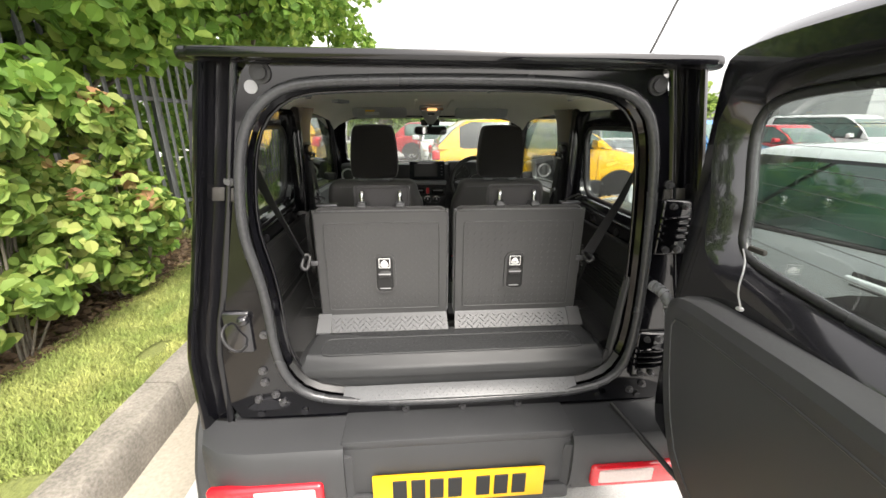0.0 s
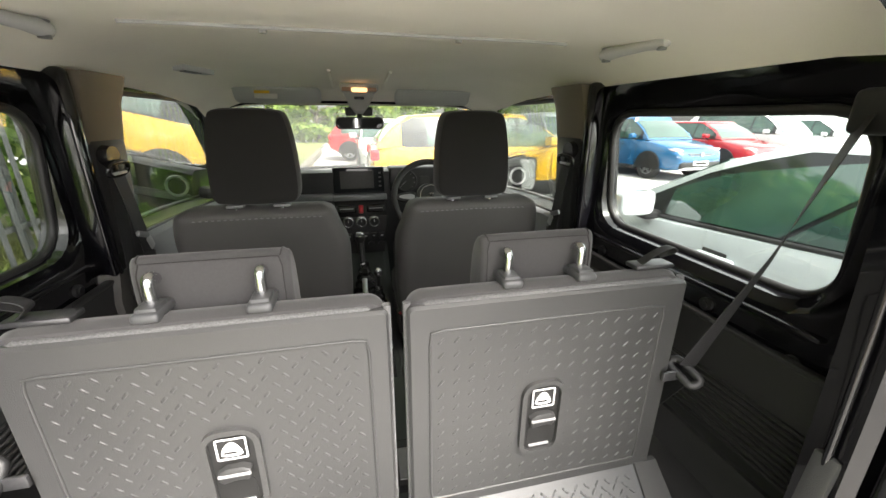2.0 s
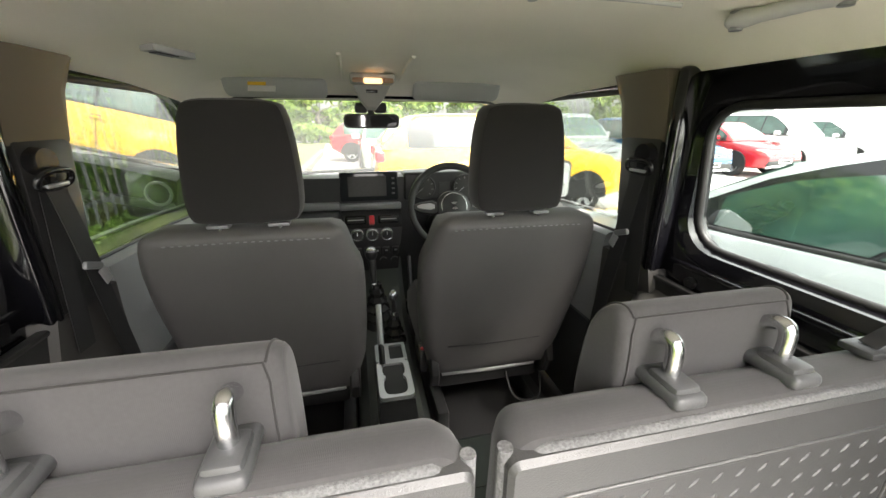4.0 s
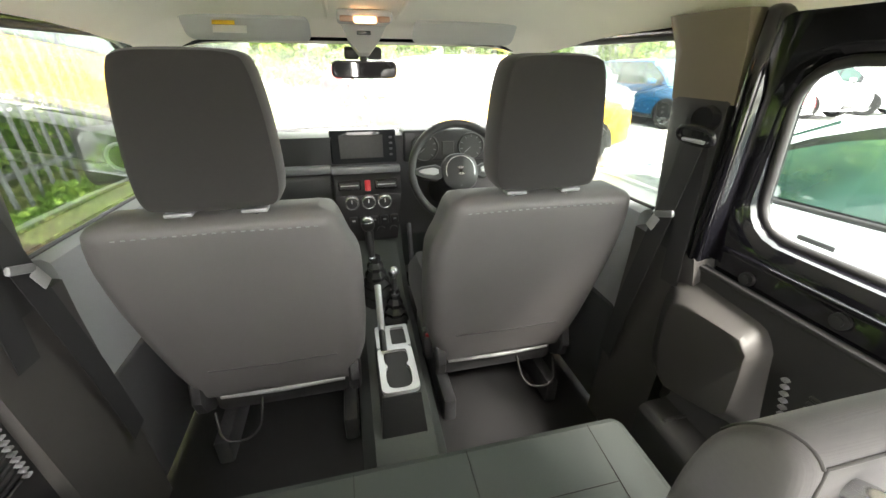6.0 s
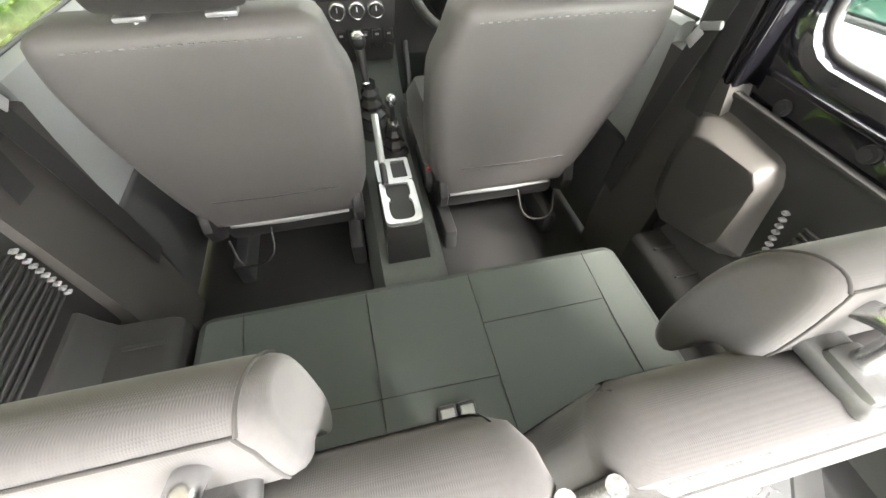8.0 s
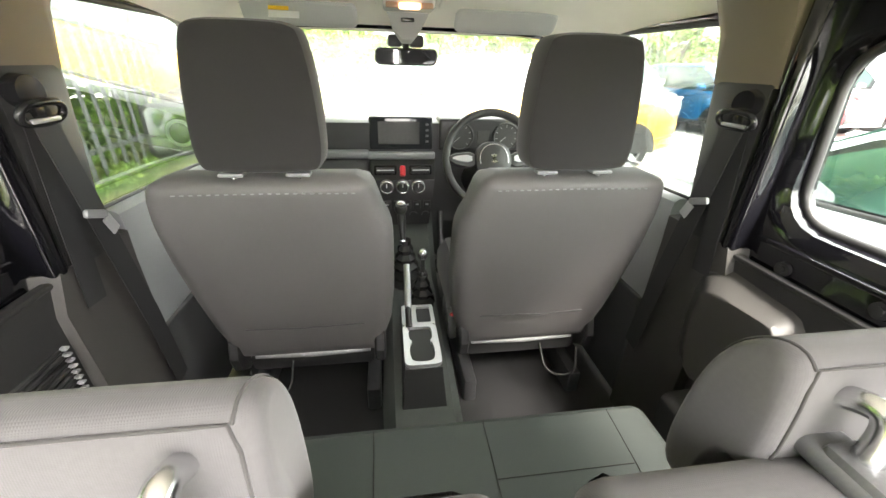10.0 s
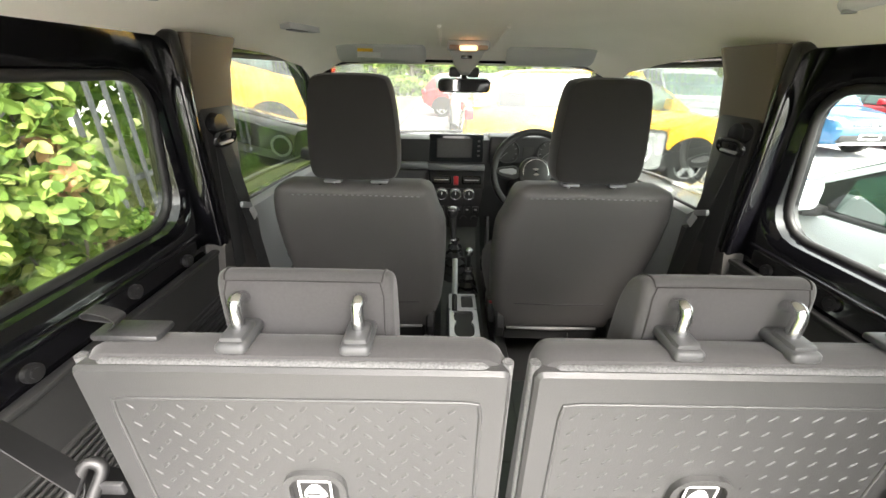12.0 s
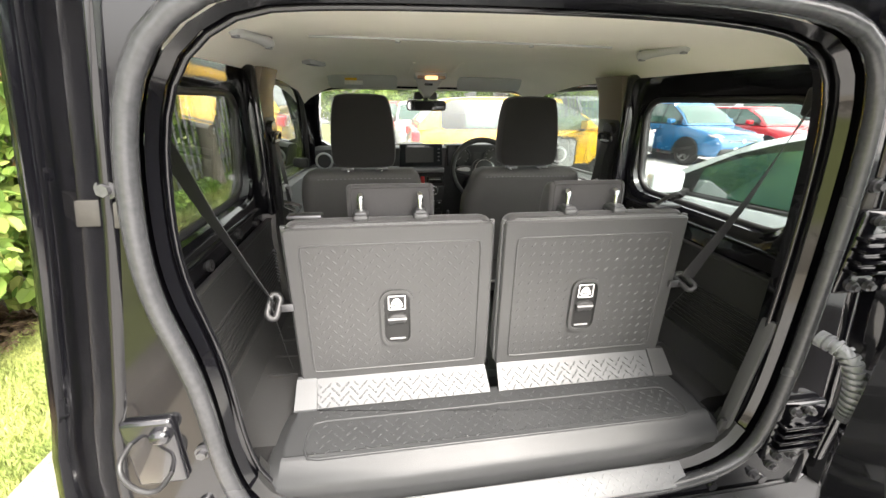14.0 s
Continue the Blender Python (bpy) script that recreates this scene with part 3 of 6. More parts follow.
part("corner_gusset", slab(soften([(-0.652, 0.69), (-0.59, 0.742), (-0.5, 0.712), (-0.53, 0.69)], 1), [(0.002, 0), (-0.006, 0.002)], lambda u, v, d: (u, d, v)), SEMIGLOSS, shell)
for x, z in ((-0.575, 0.83), (-0.575, 0.79), (-0.6, 0.73), (-0.548, 0.745), (-0.578, 1.385), (0.573, 1.369), (-0.555, 0.95), (0.61, 0.72), (0.57, 0.7), (-0.53, 0.715), (-0.16, 0.668), (0.02, 0.668), (0.2, 0.668)):
    part("hex_bolt", many(rod((x, 0.0, z), (x, -0.006, z), 0.012, n=14), rod((x, -0.004, z), (x, -0.013, z), 0.008, n=6)), DARKSTEEL, shell, "", 30)
sill_strip = part("sill_strip", rbox((0.02, 0.004, 0.726), (0.74, 0.05, 0.008), 0.003, 2, (30, 0, 0)), SILLPLATE, shell, "silver tread plate on the load sill")
TILTED = pose(0.02, 0.004, 0.726, 30, 0, 0)
for z in (1.25, 0.835):
    hinge = part("door_hinge", many(rbox((0.612, -0.008, z), (0.11, 0.018, 0.16), 0.014, 3), rod((0.672, -0.03, z - 0.06), (0.672, -0.03, z + 0.06), 0.013, n=16)), PAINT, shell, "black ribbed steel door hinge")
    for k in range(4):
        part("hinge_rib", rbox((0.615, -0.024, z - 0.03 + 0.02 * k), (0.115, 0.024, 0.008), 0.003, 2), PAINT, hinge)
    for k in (-1, 1):
        for x in (0.585, 0.62):
            part("hinge_bolt", many(rod((x, -0.015, z + k * 0.062), (x, -0.024, z + k * 0.062), 0.0095, n=16), rod((x, -0.02, z + k * 0.062), (x, -0.03, z + k * 0.062), 0.0065, n=6)), DARKSTEEL, hinge, "", 30)
part("door_buffer", many(rod((0.715, -0.02, 1.17), (0.715, -0.04, 1.17), 0.03, 0.026, n=24), rod((0.715, -0.035, 1.17), (0.715, -0.046, 1.17), 0.016, n=20)), PLASTIC, shell)
for s, z in ((-1, 1.352), (1, 1.34)):
    part("sealant_seam", many(rbox((s * 0.576, -0.001, z), (0.03, 0.006, 0.034), 0.002, 2), rbox((s * 0.615, 0.011, z), (0.04, 0.006, 0.034), 0.002, 2)), SEALANT, shell, "brown sealant over a body seam")
# ribbed cable sleeve between shell and door
pts = smooth_line([(0.574, -0.01, 1.075), (0.585, -0.06, 1.07), (0.6, -0.075, 1.02), (0.605, -0.08, 0.97), (0.625, -0.07, 0.93)], 3)
sleeve = thing("cable_sleeve", (0.574, -0.01, 1.07), "grey ribbed rubber cable sleeve by the door hinge", "cable")
part("sleeve", tube(pts, 0.012, 10), GRIPBAR, sleeve)
for p, q in zip(pts[2::2], pts[3::2]):
    mid, d = (Vector(p) + Vector(q)) / 2, (Vector(q) - Vector(p)).normalized()
    part("sleeve_ring", rod(mid - d * 0.003, mid + d * 0.003, 0.0165, n=12), GRIPBAR, sleeve)

# ---- the open rear door ----
HINGE = Vector((0.605, -0.055, 0))
dx = Vector((-0.16, -0.987, 0))
dn = Vector((-0.987, 0.16, 0))


def on_door(u, v, d):
    """u: metres from the hinge along the door, v: height, d: metres from its inner face towards the car's middle."""
    p = HINGE + dx * u + dn * d
    return (p.x, p.y, v)


gate = thing("rear_door", (0.66, -0.5, 0.7), "open glossy black side-hinged rear door with window", "car door")
DOOR_OUT = soften([(0.5, 1.715), (1.05, 1.7), (1.13, 1.6), (1.17, 1.1), (1.12, 0.7), (1.0, 0.66), (0.1, 0.66), (0.03, 0.7), (0.015, 1.1), (0.02, 1.6), (0.03, 1.68), (0.1, 1.715)], 2)
DOOR_WIN = soften([(0.6, 1.59), (0.94, 1.58), (1.0, 1.5), (1.02, 1.3), (0.95, 1.235), (0.6, 1.23), (0.3, 1.237), (0.17, 1.25), (0.165, 1.36), (0.125, 1.48), (0.125, 1.56), (0.24, 1.59)], 2)
a, b = polar(DOOR_OUT, (0.6, 1.36)), polar(DOOR_WIN, (0.6, 1.36))
part("door_shell", loft([[on_door(u, v, -0.06) for u, v in a], [on_door(u, v, -0.02) for u, v in a], [on_door(u, v, 0.0) for u, v in inset(a, 0.008)], [on_door(u, v, 0.018) for u, v in inset(a, 0.03)],
                         [on_door(u, v, 0.02) for u, v in inset(b, -0.05)], [on_door(u, v, -0.012) for u, v in inset(b, -0.012)], [on_door(u, v, -0.05) for u, v in b], [on_door(u, v, -0.06) for u, v in a]], True, False), SEMIGLOSS, gate)
part("door_glass", slab(inset(DOOR_WIN, -0.01), [(-0.042, 0), (-0.038, 0)], on_door), QUARTER_GLASS, gate, "clear rear door window pane", 0).visible_shadow = False
for v in (1.29, 1.33, 1.37, 1.41, 1.45, 1.49, 1.53):
    part("heater_line", tube([on_door(0.18, v, -0.0355), on_door(0.98, v, -0.0355)], 0.0006, 6), DARKSTEEL, gate)
part("glass_rubber", tube([on_door(u, v, -0.034) for u, v in resample(DOOR_WIN, 80)], 0.01, 6, True), RUBBER, gate)
CARD = soften([(0.3, 0.72), (0.2, 0.84), (0.125, 1.05), (0.125, 1.115), (0.19, 1.15), (0.37, 1.168), (0.6, 1.19), (1.0, 1.19), (1.06, 1.1), (1.05, 0.76), (0.98, 0.69), (0.5, 0.69)], 2)
part("door_trim", slab(CARD, [(0.0, 0), (0.05, 0.0), (0.075, 0.006), (0.085, 0.025)], on_door), DOORTRIM, gate, "charcoal plastic inner door trim", 20)
part("trim_crease", tube([on_door(u, v, 0.0845) for u, v in resample(inset(CARD, 0.055), 60)], 0.003, 6, True), DOORTRIM, gate)
part("wire", tube(smooth_line([on_door(0.27, 1.29, 0.03), on_door(0.33, 1.28, 0.06), on_door(0.34, 1.23, 0.07), on_door(0.345, 1.2, 0.06)], 3), 0.0016, 6), PALEGREY, gate, "thin grey heater wire")
part("wire_clip", rbox(on_door(0.26, 1.285, -0.005), (0.012, 0.04, 0.012), 0.005, 2), SEALANT, gate, "tan wire clip")
part("wire_plug", rbox(on_door(0.345, 1.195, 0.06), (0.01, 0.012, 0.008), 0.003, 2), PALEGREY, gate)
part("spare_wheel", rod(on_door(0.55, 0.95, -0.07), on_door(0.55, 0.95, -0.28), 0.34, n=40), TYRE, gate)
strap = thing("door_stay", (0.57, -0.02, 0.66), "black rod stay between sill and open door", "door stay")
part("stay_rod", tube([(0.5, -0.03, 0.672), (0.555, -0.2, 0.63), (0.6, -0.36, 0.6), (0.63, -0.46, 0.58)], 0.008, 8), PLASTIC, strap)

# ---- load floor and side trims ----
tray = thing("load_tray", (0, 0.1, 0.7), "black moulded load tray with tread pattern behind the rear seats", "load tray")
TRAY = soften([(-0.46, 0.244), (0.47, 0.244), (0.505, 0.2), (0.51, 0.07), (0.47, 0.03), (-0.46, 0.03), (-0.5, 0.07), (-0.49, 0.2)], 1)
part("tray_top", slab(TRAY, [(0.7, 0.004), (0.765, 0.002), (0.771, -0.006), (0.795, -0.007), (0.802, -0.003), (0.806, 0.004), (0.826, 0.026), (0.829, 0.03), (0.83, 0.036)], lambda u, v, d: (u, v, d)), TRAYMAT, tray)
part("inset_rim", tube([(u, v, 0.8302) for u, v in resample(rounded(-0.425, 0.062, 0.43, 0.158, 0.022), 80)], 0.003, 6, True), TRAYMAT, tray)


def treads(x0, x1, v0, v1, pitch, place, length=0.013, width=0.0032, high=0.0012, lean=0):
    """Raised dashes: leaning left and right by turns, or in a straight lattice that all lean by one angle."""
    verts, faces = [], []
    i = 0
    v = v0
    while v < v1:
        u = x0 + (pitch / 2 if i % 2 and not lean else 0)
        j = 0
        while u < x1:
            a = radians(lean or (45 if (i + j) % 2 else 135))
            c, s = math.cos(a), math.sin(a)
            base = len(verts)
            for k, h in ((1.0, 0.0), (0.5, high)):
                for p, q in ((-1, -0.3), (-0.75, -1), (0.75, -1), (1, 0.3), (0.75, 1), (-0.75, 1)):
                    du, dv = p * length / 2 * k, q * width / 2 * k
                    verts.append(place(u + du * c - dv * s, v + du * s + dv * c, h))
            faces.append([base + 6 + k for k in range(6)])
            faces += [[base + k, base + (k + 1) % 6, base + 6 + (k + 1) % 6, base + 6 + k] for k in range(6)]
            u += pitch
            j += 1
        v += pitch if lean else pitch / 2
        i += 1
    me = bpy.data.meshes.new("treads")
    me.from_pydata(verts, [], faces)
    bm = bmesh.new()
    bm.from_mesh(me)
    bpy.data.meshes.remove(me)
    return bm


part("tread_relief", many(treads(-0.405, 0.415, 0.078, 0.15, 0.026, lambda u, v, h: (u, v, 0.8302 + h), 0.013, 0.0042, 0.0012), treads(-0.42, 0.43, 0.172, 0.19, 0.028, lambda u, v, h: (u, v, 0.8302 + h), 0.013, 0.0042, 0.0012)), TRAYMAT, tray, "", 0, "stuff")
part("strip_relief", treads(-0.35, 0.35, -0.016, 0.018, 0.02, lambda u, v, h: tuple(TILTED @ Vector((u, v, 0.0041 + h))), 0.011, 0.003, 0.001), SILLPLATE, sill_strip, "", 0, "stuff")
part("side_pocket", many(rbox((-0.555, 0.28, 0.745), (0.19, 0.5, 0.02), 0.006, 2), rbox((0.555, 0.28, 0.745), (0.19, 0.5, 0.02), 0.006, 2), rbox((0, 0.2, 0.69), (1.2, 0.3, 0.03), 0.01, 2)), PLASTIC, tray)
for s in (-1, 1):
    for y in (0.11, 0.17, 0.23, 0.29):
        part("pocket_rib", rbox((s * 0.555, y, 0.757), (0.12, 0.008, 0.008), 0.003, 2), PLASTIC, tray)
    part("corner_bracket", rbox((s * 0.5, 0.045, 0.79), (0.03, 0.012, 0.07), 0.004, 2, (0, s * 12, 0)), LOADTRIM, tray)

for s in (-1, 1):
    trim = thing("side_trim", (s * 0.63, 0.4, 0.7), "black ribbed plastic side trim of the load bay", "side trim", "load bay side trims")
    part("trim_panel", rbox((s * 0.638, 0.46, 0.93), (0.022, 0.8, 0.37), 0.008, 2), LOADTRIM, trim)
    end = 0.535 if s > 0 else 0.755
    for k in range(10):
        part("trim_rib", rbox((s * 0.6255, (0.1 + end) / 2, 0.898 + 0.0125 * k), (0.009, end - 0.1, 0.0065), 0.002, 1), LOADTRIM, trim)
        part("rib_end", rbox((s * 0.6225, end + 0.006 + (0.0035 * k if s > 0 else 0), 0.898 + 0.0125 * k), (0.014, 0.012, 0.0065), 0.003, 1), GRIPBAR, trim)
    part("trim_lip", rbox((s * 0.633, 0.43, 1.112), (0.02, 0.74, 0.012), 0.005, 2), LOADTRIM, trim)
    w0 = 0.515 if s > 0 else 0.475
    part("wheel_box", loft([[(s * x, y, z) for x, z in ((0.655, 0.68), (w0 + 0.004, 0.68), (w0, 0.785), (w0 + 0.008, 0.8), (w0 + 0.022, 0.806), (0.585, 0.808), (0.606, 0.84), (0.612, 0.86), (0.618, 0.867), (0.655, 0.87))]
                            for y in (0.13, 0.14, 0.3, 0.5, 0.72, 0.735)]), LOADTRIM, trim, "", 40)
    for y in (0.36, 0.44, 0.52, 0.6, 0.68):
        part("wheel_box_rib", rbox((s * (w0 + 0.055), y, 0.808), (0.075, 0.008, 0.007), 0.003, 2), LOADTRIM, trim)
    if s > 0:
        # storage box that stands out of the trim, its rear face leaning forwards
        base = [(0.566, 0.85), (0.592, 0.96), (0.614, 1.076), (0.7, 1.082), (0.81, 1.09), (0.87, 1.07), (0.875, 0.9), (0.86, 0.8), (0.7, 0.826)]
        face = [(0.606, 0.885), (0.61, 0.97), (0.618, 1.056), (0.69, 1.052), (0.765, 1.046), (0.795, 1.02), (0.79, 0.92), (0.765, 0.828), (0.68, 0.858)]
        rows_ = []
        for k, x in ((0.0, 0.634), (0.12, 0.627), (0.8, 0.588), (0.93, 0.579), (1.0, 0.5755), (1.12, 0.5745)):
            rows_.append([(x, p[0] + (q[0] - p[0]) * k, p[1] + (q[1] - p[1]) * k) for p, q in zip(resample(soften(base, 1), 48), resample(soften(face, 1), 48))])
        part("storage_box", loft(rows_), SIDETRIM, trim, "warm black moulded storage box", 38)
    part("pillar_foot", loft([[(s * 0.652, y0, z), (s * 0.652, 1.0, z), (s * x, 0.985, z), (s * x, y0 + 0.012, z)] for z, y0, x in ((0.5, 0.78, 0.6), (0.8, 0.78, 0.605), (1.06, 0.77, 0.613), (1.13, 0.79, 0.612))]), SIDETRIM, trim)
    part("sill_cover", rbox((s * 0.52, 0.05, 0.94), (0.012, 0.03, 0.28), 0.005, 2, (0, s * 5, 0)), BACKING, trim)
    for y, z in ((0.713, 1.127), (0.56, 1.14), (0.36, 1.13), (0.19, 1.104)):
        part("trim_stud", many(rod((s * 0.652, y, z), (s * 0.644, y, z), 0.014, n=16), rod((s * 0.646, y, z), (s * 0.641, y, z), 0.008, n=12)), PLASTIC, trim)
    part("window_ledge", rbox((s * 0.648, 0.47, 1.163), (0.012, 0.62, 0.012), 0.005, 2), PAINT, shell)
    # centre pillar cover
    pil = thing("pillar_trim", (s * 0.63, 0.87, 1.0), "grey plastic centre pillar trim", "pillar trim", "centre pillar trims")
    # darker plastic than the upper cover: shade on the lower pillar put into colour
    part("pillar_lower", loft([[(s * 0.652, 0.822, 1.12), (s * 0.652, 0.945, 1.12), (s * 0.616, 0.935, 1.12), (s * 0.61, 0.92, 1.12), (s * 0.61, 0.845, 1.12), (s * 0.616, 0.828, 1.12)],
                               [(s * 0.652, 0.83, 1.425), (s * 0.652, 0.985, 1.425), (s * 0.616, 0.975, 1.425), (s * 0.61, 0.96, 1.425), (s * 0.61, 0.857, 1.425), (s * 0.616, 0.84, 1.425)],
                               [(s * 0.652, 0.826, 1.445), (s * 0.652, 0.985, 1.445), (s * 0.622, 0.975, 1.445), (s * 0.62, 0.96, 1.445), (s * 0.62, 0.85, 1.445), (s * 0.622, 0.836, 1.445)]]), LOADTRIM, pil)
    part("pillar_upper", loft([[(s * 0.652, 0.824, 1.43), (s * 0.652, 0.99, 1.43), (s * 0.618, 0.98, 1.43), (s * 0.616, 0.96, 1.43), (s * 0.616, 0.85, 1.43), (s * 0.62, 0.832, 1.43)],
                               [(s * 0.652, 0.832, 1.52), (s * 0.652, 1.005, 1.52), (s * 0.612, 0.995, 1.52), (s * 0.606, 0.97, 1.52), (s * 0.608, 0.86, 1.52), (s * 0.615, 0.838, 1.52)],
                               [(s * 0.652, 0.838, 1.585), (s * 0.652, 1.03, 1.585), (s * 0.6, 1.02, 1.585), (s * 0.588, 0.99, 1.585), (s * 0.59, 0.87, 1.585), (s * 0.6, 0.842, 1.585)]]), PILLAR, pil, "", 60)
    # window surround metal; its black also covers the trim's shaded rear face
    part("pillar_return", rbox((s * 0.634, 0.812, 1.352), (0.046, 0.032, 0.47), 0.012, 3), PAINT, pil, "black painted metal beside the pillar trim")
    part("adjuster_slot", rbox((s * 0.61, 0.91, 1.3), (0.006, 0.02, 0.2), 0.003, 1), PLASTIC, pil)
    # front door inner trim
    dt = thing("door_card", (s * 0.64, 1.45, 0.6), "light grey front door inner trim", "door trim", "front door trims")
    part("card_panel", loft([[(s * 0.655, y, 0.87), (s * 0.655, y, z + 0.004), (s * 0.632, y, z + 0.004), (s * 0.621, y, z - 0.004), (s * 0.618, y, z - 0.02), (s * 0.618, y, 0.87)] for y, z in ((0.99, 1.166), (1.2, 1.16), (1.4, 1.152), (1.6, 1.138), (1.8, 1.124), (1.95, 1.112))]), DOORCARD, dt, "", 40)
    part("belt_rubber", tube([(s * 0.655, y, z + 0.006) for y, z in ((0.99, 1.166), (1.4, 1.152), (1.95, 1.112))], 0.005, 6), PLASTIC, dt)
    part("card_pocket", rbox((s * 0.633, 1.47, 0.7), (0.045, 0.95, 0.36), 0.012, 3), DOORTRIM, dt)
    part("card_arm", rbox((s * 0.6, 1.4, 0.95), (0.07, 0.5, 0.07), 0.02, 3), TRIM, dt)
    part("pull_handle", tube([(s * 0.6, 1.12, 1.0), (s * 0.575, 1.13, 1.03), (s * 0.57, 1.2, 1.05), (s * 0.6, 1.22, 1.05)], 0.01, 8), SATIN, dt)

# ---- headliner and roof fittings ----
def ceiling_z(x, y):
    zc = float(np.interp(y, [0.05, 0.25, 0.9, 1.3, 1.62, 1.735], [1.63, 1.65, 1.65, 1.637, 1.605, 1.547]))
    return zc - 0.075 * (abs(x) / 0.645) ** 9


rows = []
for y in [0.06, 0.09] + list(np.linspace(0.13, 1.74, 40)):
    ridge = 0.006 if 0.64 < y < 0.69 else 0.0
    rows.append([(x, y, ceiling_z(x, y) - (ridge if abs(x) < 0.45 else 0)) for x in np.linspace(-0.645, 0.645, 41)])
head = loft(rows, False, False)
lining = part("ceiling", head, HEADLINER, None, "beige felt headliner under the car roof")
tagged(lining, "", "headliner", "", "structure")
part("lining_groove", tube([(x, 0.64, ceiling_z(x, 0.64) - 0.004) for x in np.linspace(-0.42, 0.43, 24)], 0.0035, 6), VISOR, lining)
part("front_rib", tube([(-0.1, y, ceiling_z(0, y) - 0.001) for y in np.linspace(1.2, 1.55, 8)], 0.006, 6), HEADLINER, lining)
part("front_rib", tube([(0.1, y, ceiling_z(0, y) - 0.001) for y in np.linspace(1.2, 1.55, 8)], 0.006, 6), HEADLINER, lining)
for x in (-0.19, 0.19):
    part("lining_plug", rod((x, 0.655, ceiling_z(x, 0.65) - 0.002), (x, 0.655, ceiling_z(x, 0.65) - 0.011), 0.007, n=12), VISOR, lining)

for s in (-1, 1):
    grip = thing("grab_handle", (s * 0.545, 0.6, 1.6), "pale folding grab handle on the headliner", "grab handle", "grab handles")
    a_, b_ = Vector((s * 0.56, 0.485, 1.639)), Vector((s * 0.512, 0.632, 1.629))
    way_ = (b_ - a_).normalized()
    across_ = way_.cross(Vector((0, 0, 1))).normalized()
    bar = []
    for k, (w, h) in ((0.0, (0.006, 0.006)), (0.04, (0.013, 0.012)), (0.14, (0.016, 0.014)), (0.3, (0.0125, 0.011)), (0.7, (0.0125, 0.011)), (0.86, (0.016, 0.014)), (0.96, (0.013, 0.012)), (1.0, (0.006, 0.006))):
        c_ = a_.lerp(b_, k) - Vector((0, 0, 0.006))
        bar.append([c_ + across_ * w * math.cos(q) + Vector((0, 0, h * math.sin(q))) for q in np.linspace(0, 2 * math.pi, 16, endpoint=False)])
    part("grip_bar", loft(bar), VISOR, grip)
    for k in (0.1, 0.9):
        c_ = a_.lerp(b_, k)
        part("grip_mount", rod(c_ + Vector((0, 0, 0.006)), c_ - Vector((0, 0, 0.021)), 0.012, 0.009, n=18), GRIPBAR, grip)
    if s < 0:
        hook = thing("roof_clip", (-0.495, 1.21, 1.61), "long grey ticket clip on the headliner edge", "clip")
        for nm, k0, k1, wd, ht, mt in (("clip_body", 0.0, 1.0, 0.016, 0.01, VISOR), ("clip_slot", 0.12, 0.62, 0.01, 0.0125, DARKSTEEL)):
            p_, q_ = Vector((-0.516, 1.14, ceiling_z(0.516, 1.14) - 0.003)), Vector((-0.476, 1.276, ceiling_z(0.476, 1.276) - 0.003))
            part(nm, ribbon([p_.lerp(q_, k0), p_.lerp(q_, (k0 + k1) / 2), p_.lerp(q_, k1)], (0.95, -0.29, 0.05), wd * 2, ht * 2), mt, hook)
    x0 = s * 0.325
    vis = thing("sun_visor", (x0, 1.6, 1.57), "folded grey vinyl sun visor", "sun visor", "sun visors")
    tip_y = lambda v: 1.575 + (1.61 - v) * 0.7
    board = soften(rounded(x0 - 0.17, 1.548, x0 + 0.17, 1.612, 0.02), 1)
    part("visor_board", slab(board, [(-0.012, 0.01), (-0.004, 0), (0.01, 0), (0.016, 0.008)], lambda u, v, d: (u, tip_y(v) + d, v)), VISOR, vis)
    # solid dark strip draws the shade in the gap above the visor
    part("visor_shade_line", rbox((x0, 1.577, 1.6165), (0.33, 0.02, 0.007), 0.003, 1), DARKSTEEL, vis)
    part("visor_hinge", rod((x0 + s * 0.12, 1.59, 1.606), (x0 + s * 0.19, 1.59, 1.606), 0.006, n=8), PLASTIC, vis)
    if s < 0:
        st = part("warning_label", rbox((-0.37, tip_y(1.582) - 0.0135, 1.582), (0.088, 0.002, 0.042), 0, 1, (-35, 0, 0)), LABEL, vis, "white and amber warning label with bars")
        part("amber_band", rbox((-0.383, tip_y(1.592) - 0.0158, 1.591), (0.058, 0.002, 0.016), 0, 1, (-35, 0, 0)), AMBER, st)
        for k in range(2):
            part("label_bar", rbox((-0.375, tip_y(1.577 - 0.008 * k) - 0.0155, 1.576 - 0.008 * k), (0.05, 0.002, 0.0025), 0, 1, (-35, 0, 0)), GRIPBAR, st)
dome = thing("dome_lamp", (0, 1.5, 1.58), "lit warm interior lamp unit on the headliner", "lamp")
part("lamp_housing", rbox((0, 1.5, 1.606), (0.15, 0.11, 0.03), 0.01, 3), VISOR, dome)
part("lamp_lens", rbox((0, 1.447, 1.596), (0.06, 0.018, 0.016), 0.005, 2), LAMP_WARM, dome, "glowing amber lens")
for x in (-0.05, 0.05):
    part("lamp_switch", rbox((x, 1.447, 1.598), (0.034, 0.016, 0.015), 0.004, 2), CLAYLENS, dome, "dull orange lamp lens")
